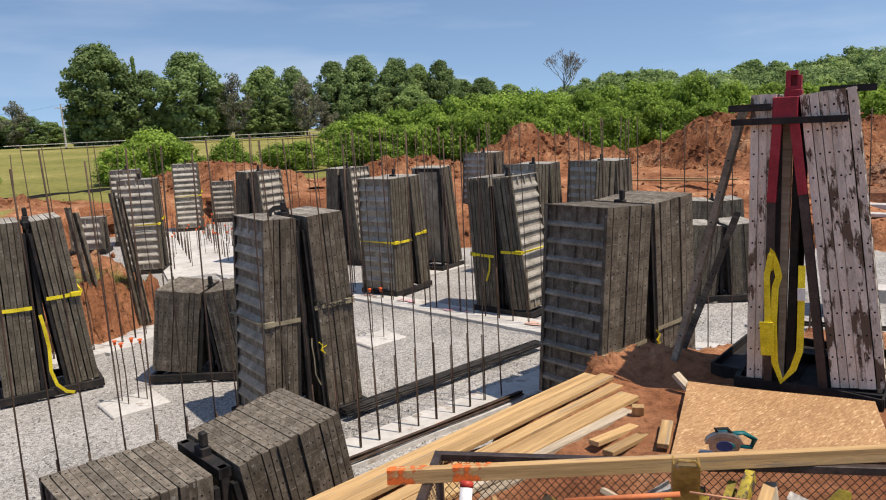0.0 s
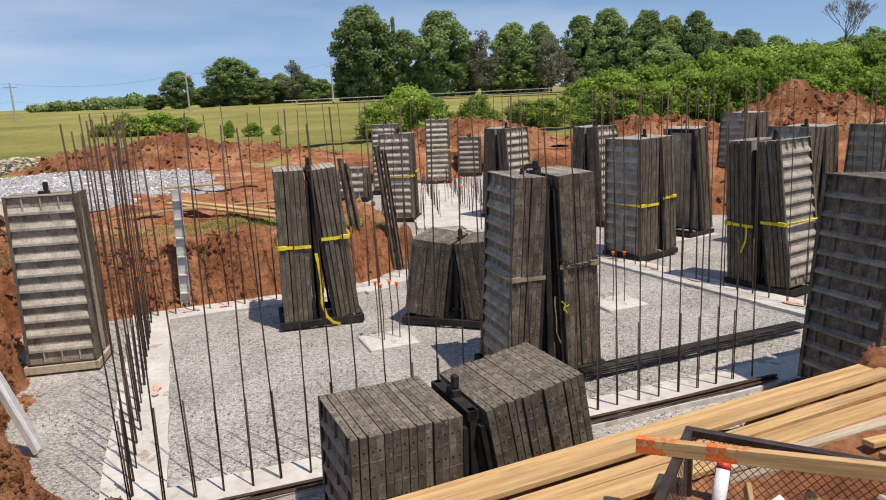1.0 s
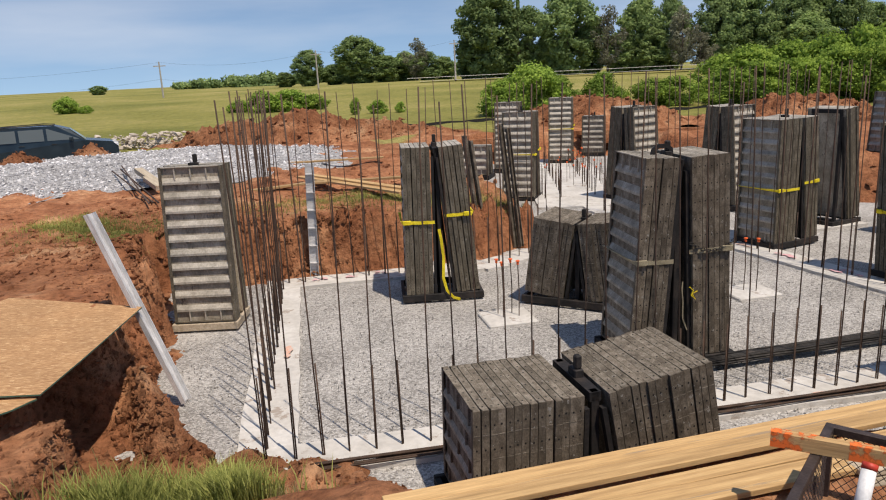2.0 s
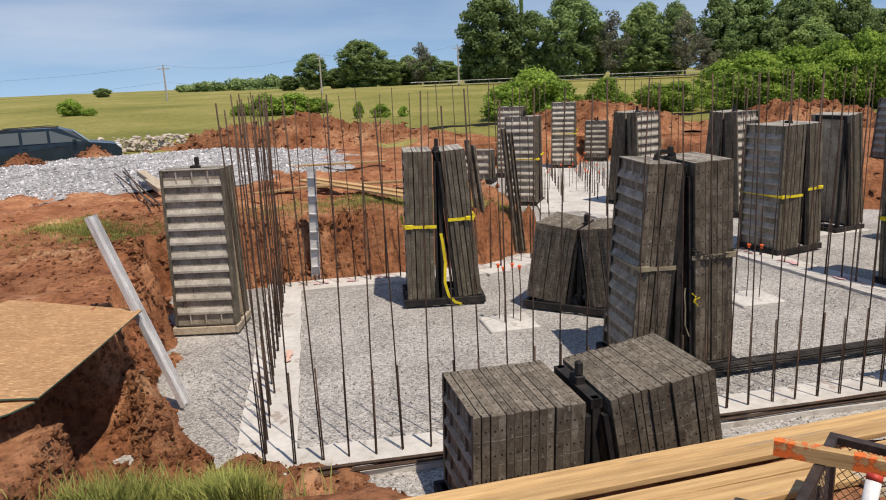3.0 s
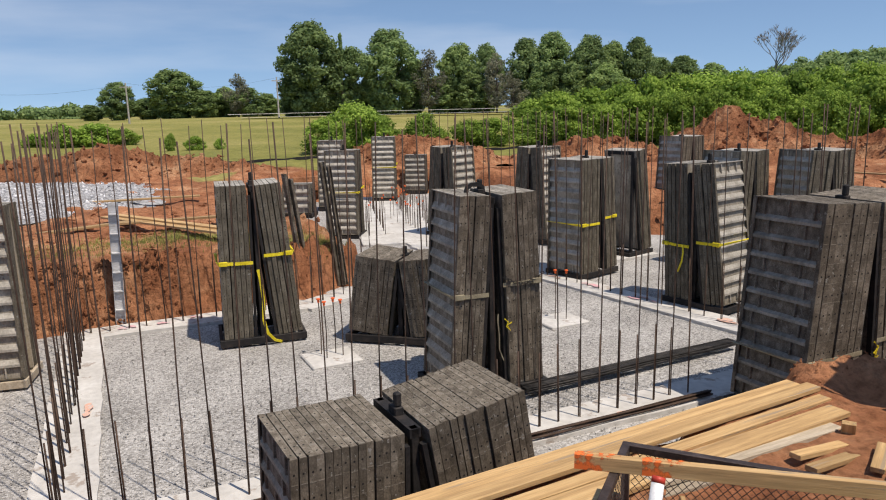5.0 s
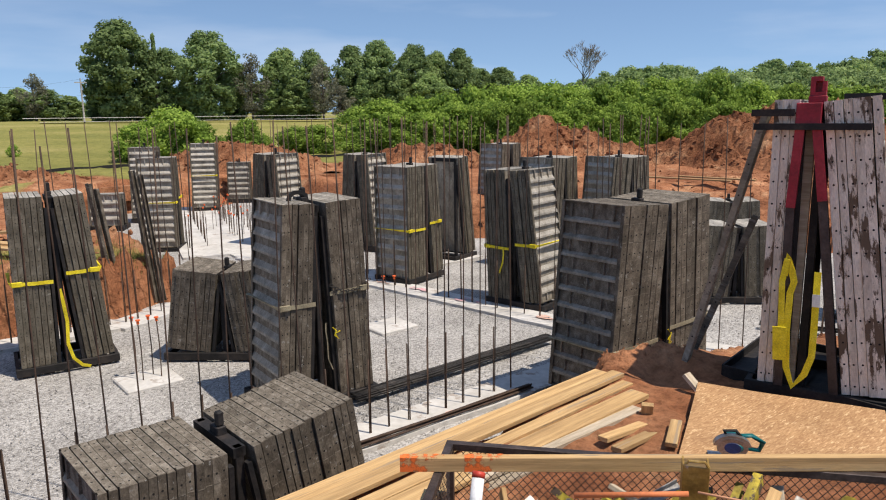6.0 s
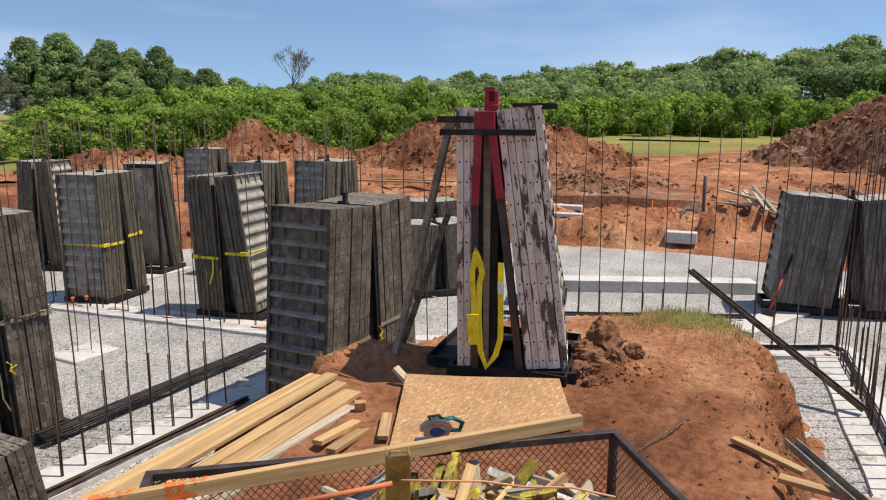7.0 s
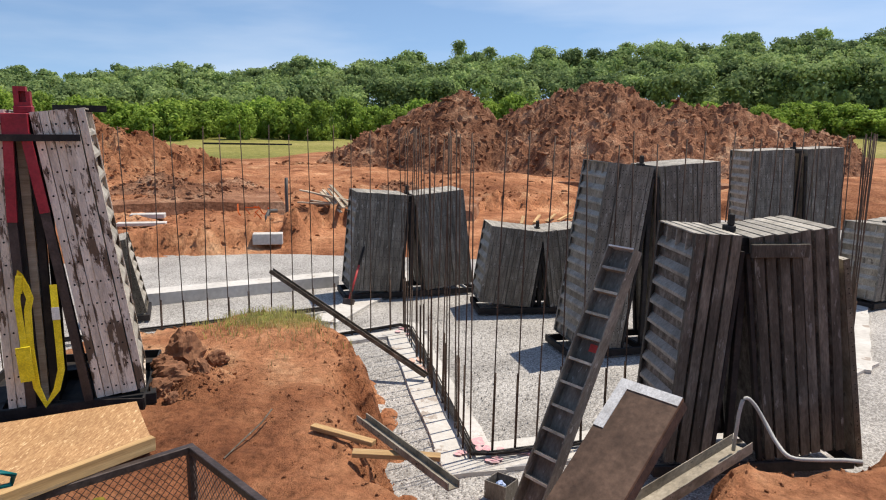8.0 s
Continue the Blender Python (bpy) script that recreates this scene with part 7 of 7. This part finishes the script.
# ---- poles and wires along the road ----
POLEWOOD = mat("pole_wood", ((0.30, 0.27, 0.24), (0.40, 0.37, 0.33), (0.50, 0.47, 0.43)), 3.0, 0.9, 0.0, 0.3)
tops = []
for x, y, zt in ((-68.0, 105.0, 6.6), (-21.2, 118.5, 7.6), (2.4, 120.3, 8.4), (26.6, 127.6, 9.5), (104.0, 128.0, 11.0), (190, 110, 12.0)):
    th = thing("utility_pole", pose(x, y, 0), "weathered wooden utility pole carrying wires", "utility pole", "poles along the road")
    z0 = land(x, y)
    part("shaft", Build().tube([(0, 0, z0 - 0.3), (0, 0, zt)], [0.15, 0.10], 8), POLEWOOD, th)
    part("cross_arm", Build().box((-0.9, -0.06, zt - 0.7), (0.9, 0.06, zt - 0.56)), POLEWOOD, th)
    tops.append((x, y, zt))
for (x0, y0, z0), (x1, y1, z1) in zip(tops, tops[1:]):
    for dz in (-0.1, -2.6):
        pts = [(x0 + (x1 - x0) * k / 10, y0 + (y1 - y0) * k / 10, z0 + (z1 - z0) * k / 10 + dz - 1.1 * 4 * (k / 10) * (1 - k / 10)) for k in range(11)]
        tagged(part("wire", Build().tube(pts, 0.010, 4, cap=False), BLACK), "thin overhead wire sagging between two poles", "wire", "overhead wires")
# pale road along the field's edge, with a rail
rb_ = Build()
pts = [at(a_, 128) for a_ in np.linspace(9, 44, 40)]
vs = []
for x, y in pts:
    k = math.hypot(x, y)
    z = land(x, y) + 0.35
    vs += [(x, y, z), (x * (k + 6) / k, y * (k + 6) / k, z)]
rb_.add(vs, [(2 * i, 2 * i + 2, 2 * i + 3, 2 * i + 1) for i in range(len(pts) - 1)])
tagged(part("road", rb_, CONCRETE), "pale road along the far edge of the field", "road", kind="structure")
rl_ = Build()
rl_.tube([(x, y, land(x, y) + 1.0) for x, y in [at(a_, 124) for a_ in np.linspace(8, 44, 40)]], 0.045, 5)
tagged(part("guard_rail", rl_, DULL), "long grey guard rail beside the road", "guard rail", kind="structure")
# silt fence behind the left ridge and by the far grass strip
FENCE = plain("black_silt_cloth", (0.02, 0.02, 0.022), 0.9)


def silt_fence(points, tall, label):
    b = Build()
    line = []
    for p, q in zip(points, points[1:]):
        line += [Vector((*p, 0)).lerp(Vector((*q, 0)), i / 8) for i in range(8)]
    line.append(Vector((*points[-1], 0)))
    return tagged(part("silt_fence", b.strip([(p.x, p.y, land(p.x, p.y) + tall / 2 - 0.1 + 0.03 * math.sin(p.x * 3)) for p in line], tall, 0.02, (line[0].normalized().x, line[0].normalized().y, 0)), FENCE), label, "silt fence", "silt fences")


silt_fence([at(6, 36), at(14, 38), at(24, 40), at(31, 42)], 0.22, "low black silt fence behind the clay ridge")
silt_fence([at(74, 66), at(80.5, 64)], 0.22, "low black silt fence on the grass strip")

# ---- crumbs of clay, stones and grass ----
cr = random.Random(31)


def crumb_field(spots, size, count, label, lift=0.3):
    pts = []
    for _ in range(count):
        cx, cy, rx, ry = cr.choice(spots)
        pts.append((cx + cr.gauss(0, rx), cy + cr.gauss(0, ry)))
    px_, py_ = np.array([p[0] for p in pts]), np.array([p[1] for p in pts])
    ok = (pit_distance(px_, py_) > -0.45) & ~((px_ < -1.8) & (py_ > 5.9) & (py_ < 8.9) & (ground_height(px_, py_) > 0.9)) & ~((px_ > 0.2) & (px_ < 5.75) & (py_ > 3.6) & (py_ < 4.95))
    pz_ = ground_height(px_, py_)
    places = [(x, y, z + s * lift * 0.3, s) for x, y, z, o, s in zip(px_, py_, pz_, ok, [size * (0.3 + 1.7 * cr.random() ** 3) for _ in pts]) if o]
    return tagged(part("clay_crumbs", lumps(places, cr), CRUMB), label, "clods", kind="stuff")


crumb_field([(7.0, 1.6, 1.2, 0.7), (8.3, 1.6, 1.0, 0.6), (6.2, 0.8, 0.6, 0.6), (7.6, 2.2, 0.5, 0.4), (6.5, 4.7, 0.4, 0.2), (5.9, -0.1, 0.5, 0.3)], 0.013, 900, "crumbs of red clay strewn over the near bank")
crumb_field([(-1.8, 8.5, 0.25, 1.4), (-1.5, 7.0, 0.3, 0.6), (-2.6, 10.0, 0.6, 1.2), (-0.9, 6.0, 0.4, 0.25), (0.8, 13.7, 1.8, 0.25), (3.2, 14.1, 0.8, 0.3), (-1.4, 13.5, 0.7, 0.3)], 0.02, 4600, "clods of red clay fallen along the banks")
crumb_field([(-4.2, 11.5, 1.1, 1.2), (-3.2, 12.5, 0.6, 0.8), (-6.0, 13.0, 1.6, 1.6), (-3.0, 15.5, 1.6, 0.8), (1.5, 16.5, 2.4, 0.9)], 0.045, 3200, "clods of red clay strewn over the bare ground")
crumb_field([(20.5, 5.0, 1.2, 3.0), (22, 0, 1.5, 3.0), (17.5, 11.5, 1.2, 1.8), (-1.0, 19.0, 3.0, 1.5), (13.5, 17.0, 1.2, 1.0)], 0.05, 1500, "clods of clay on the bare ground beyond")

crumb_field([(27, 3, 3, 5), (24, 8, 2.5, 3), (28, -3, 2, 3), (22, 10, 2, 2), (26, 12, 4, 3)], 0.06, 2200, "clods of clay scattered before the big mounds")
# stones of the pile
spots = []

us_, vs_ = np.arange(-7, 7.2, 0.12), np.arange(-5.5, 5.6, 0.12)
for _ in range(12500):
    i, j = cr.randrange(3, len(us_) - 3), cr.randrange(3, len(vs_) - 3)
    if pile_height[j, i] > 0.02:
        spots.append((us_[i] + cr.uniform(-0.06, 0.06), vs_[j] + cr.uniform(-0.06, 0.06), pile_height[j, i] + 0.01, 0.016 + 0.046 * cr.random() ** 2))
STONE_MIX = leaf_mat("mixed_broken_stone", (0.24, 0.235, 0.24), (0.66, 0.65, 0.655), 1.2, 0.0)
tagged(part("stones", lumps(spots, cr), STONE_MIX, pile), kind="stuff")


def grass_patch(spots, count, tall, material, label):
    b_v, b_f = [], []
    pts = []
    for _ in range(count):
        cx, cy, rx, ry = cr.choice(spots)
        pts.append((cx + cr.gauss(0, rx), cy + cr.gauss(0, ry)))
    px_, py_ = np.array([p[0] for p in pts]), np.array([p[1] for p in pts])
    ok = pit_distance(px_, py_) > 0.12
    pz_ = ground_height(px_, py_)
    for x, y, z, o in zip(px_, py_, pz_, ok):
        if not o:
            continue
        for _ in range(3):
            a = cr.uniform(0, 6.28)
            h = tall * cr.uniform(0.4, 1.3)
            bend = h * cr.uniform(0.2, 0.8)
            w = 0.0022 + 0.014 * tall
            i = len(b_v)
            c, s = math.cos(a), math.sin(a)
            x2, y2 = x + cr.uniform(-0.03, 0.03), y + cr.uniform(-0.03, 0.03)
            b_v += [(x2 - s * w, y2 + c * w, z - 0.02), (x2 + s * w, y2 - c * w, z - 0.02), (x2 + c * bend * 0.4 + s * w * 0.7, y2 + s * bend * 0.4 - c * w * 0.7, z + h * 0.6), (x2 + c * bend * 0.4 - s * w * 0.7, y2 + s * bend * 0.4 + c * w * 0.7, z + h * 0.6), (x2 + c * bend, y2 + s * bend, z + h)]
            b_f += [(i, i + 1, i + 2, i + 3), (i + 3, i + 2, i + 4)]
    return tagged(part("grass", Build().add(b_v, b_f), material), label, "grass", kind="stuff")


BLADE = leaf_mat("grass_blades", (0.16, 0.19, 0.045), (0.43, 0.44, 0.14))
STRAW = leaf_mat("straw_blades", (0.22, 0.20, 0.07), (0.46, 0.40, 0.20))
grass_patch([(9.3, 1.9, 0.3, 0.35), (9.5, 1.2, 0.25, 0.25), (9.1, 2.3, 0.25, 0.2)], 300, 0.085, BLADE, "tuft of long green grass on the bank's tip")
grass_patch([(9.2, 1.6, 0.45, 0.5), (-1.1, 5.25, 0.5, 0.13)], 650, 0.10, STRAW, "dry straw-coloured grass on the bank")
grass_patch([(-1.05, 5.36, 0.30, 0.12), (-0.72, 5.28, 0.12, 0.10), (-1.5, 5.3, 0.2, 0.10)], 2100, 0.27, BLADE, "long green grass at the edge of the bank")
grass_patch([(2.2, 15.2, 1.6, 0.6), (3.8, 14.8, 0.5, 0.4), (-3.4, 13.6, 0.8, 0.6), (0.2, 15.0, 1.2, 0.5)], 5200, 0.07, BLADE, "thin green grass behind the excavation")
grass_patch([(-4.75, 14.9, 0.35, 0.4), (-4.1, 14.2, 0.3, 0.25)], 1900, 0.075, BLADE, "short bright green grass patch beside the stone pile")

# clods sticking out of the cut faces
places = []
for (ax, ay), (bx2, by2) in zip(PIT, PIT[1:] + PIT[:1]):
    mid_x, mid_y = (ax + bx2) / 2, (ay + by2) / 2
    if not (-3.5 < mid_x < 12 and -4.5 < mid_y < 15):
        continue
    long = math.hypot(bx2 - ax, by2 - ay)
    nx, ny = (by2 - ay) / long, -(bx2 - ax) / long
    near_side = mid_y < 6.6 and mid_x > -0.5
    if 1.0 < mid_x < 6 and mid_y > 4.5:
        continue
    for _ in range(int(long * (110 if near_side else 420))):
        k, hh = cr.random(), cr.random()
        side = cr.uniform(-0.02, 0.34 if not near_side else 0.6)
        places.append((ax + (bx2 - ax) * k, ay + (by2 - ay) * k, nx, ny, side))
px_ = np.array([p[0] + p[2] * p[4] for p in places])
py_ = np.array([p[1] + p[3] * p[4] for p in places])
flip = pit_distance(px_, py_) < -0.03
px_ = np.where(flip, np.array([p[0] - p[2] * p[4] for p in places]), px_)
py_ = np.where(flip, np.array([p[1] - p[3] * p[4] for p in places]), py_)
pz_ = ground_height(px_, py_)
tagged(part("bank_clods", lumps([(x, y, z, 0.009 + (0.018 if x > 1 and y < 6 else 0.055) * cr.random() ** 4) for x, y, z in zip(px_, py_, pz_) if z > -0.05 and not (x < -1.85 and 5.9 < y < 8.7 and z > 0.9)], cr, 1.0), CLAY), "ragged clods of red clay in the cut banks", "clods", kind="stuff")

# crags on the steep faces of the hollow
hr = np.random.default_rng(31)
hx_, hy_ = hr.uniform(-3.1, -0.9, 60000), hr.uniform(5.0, 9.2, 60000)
hz_ = ground_height(hx_, hy_)
steep = np.hypot(ground_height(hx_ + 0.04, hy_) - hz_, ground_height(hx_, hy_ + 0.04) - hz_) / 0.04
keep = (pit_distance(hx_, hy_) > 0.02) & (hr.random(60000) < np.clip(steep * 0.16 - 0.02, 0.03, 0.6)) & ~((hx_ < -1.85) & (hy_ > 5.9) & (hz_ > 0.95))
tagged(part("bank_crags", lumps([(x, y, z, 0.006 + 0.05 * k ** 7) for x, y, z, k in zip(hx_[keep].tolist(), hy_[keep].tolist(), hz_[keep].tolist(), hr.random(int(keep.sum())).tolist())], cr, 1.0), CLAY), "craggy broken clay on the faces of the hollow", "clods", kind="stuff")

# loose pebbles on the gravel bed
pb = np.random.default_rng(12)
qx, qy = pb.uniform(-2.2, 14.0, 60000), pb.uniform(-3.0, 14.0, 60000)
keep = (pit_distance(qx, qy) < -0.15) & (pb.random(60000) < np.clip(9.0 / np.hypot(qx, qy), 0, 1) ** 2)
qx, qy = qx[keep], qy[keep]
sizes = 0.006 + 0.009 * pb.random(len(qx)) ** 2
octa = np.array([(1, 0, 0), (0, 1, 0), (-1, 0, 0), (0, -1, 0), (0, 0, 0.8), (0, 0, -0.8)])
shape = octa[None] * pb.uniform(0.6, 1.3, (len(qx), 6, 1)) * sizes[:, None, None]
turn = pb.uniform(0, 6.28, len(qx))
c_, s_ = np.cos(turn)[:, None], np.sin(turn)[:, None]
pv = np.stack([shape[:, :, 0] * c_ - shape[:, :, 1] * s_ + qx[:, None], shape[:, :, 0] * s_ + shape[:, :, 1] * c_ + qy[:, None], shape[:, :, 2] - 0.028 + 0.006], -1).reshape(-1, 3)
of = np.array([(0, 1, 4), (1, 2, 4), (2, 3, 4), (3, 0, 4), (1, 0, 5), (2, 1, 5), (3, 2, 5), (0, 3, 5)])
pf = (of[None] + 6 * np.arange(len(qx))[:, None, None]).reshape(-1, 3)
PEBBLE = leaf_mat("pebble", (0.22, 0.21, 0.20), (0.62, 0.60, 0.575), 0.5, 0.0)
tagged(part("pebbles", Build().add(pv.tolist(), pf.tolist()), PEBBLE), "loose grey pebbles on the gravel bed", "pebbles", kind="stuff")

# dry stalks and roots standing in the hollow of the bank
sk = random.Random(14)
for x, y in ((-1.95, 5.75), (-1.7, 5.7), (-2.05, 5.6), (-1.45, 5.85), (-1.85, 6.3), (-2.0, 6.1)):
    z = float(ground_height(np.array([x]), np.array([y]))[0])
    h = sk.uniform(0.25, 0.5)
    lean_x, lean_y = sk.uniform(-0.15, 0.1), sk.uniform(-0.05, 0.15)
    tagged(part("dry_stalk", Build().tube([(x, y, z - 0.03), (x + lean_x * 0.4, y + lean_y * 0.4, z + h * 0.5), (x + lean_x, y + lean_y, z + h)], [0.005, 0.004, 0.002], 5), STRAW), "thin dry stalk standing on the bank", "stalk", "dry stalks on the bank")
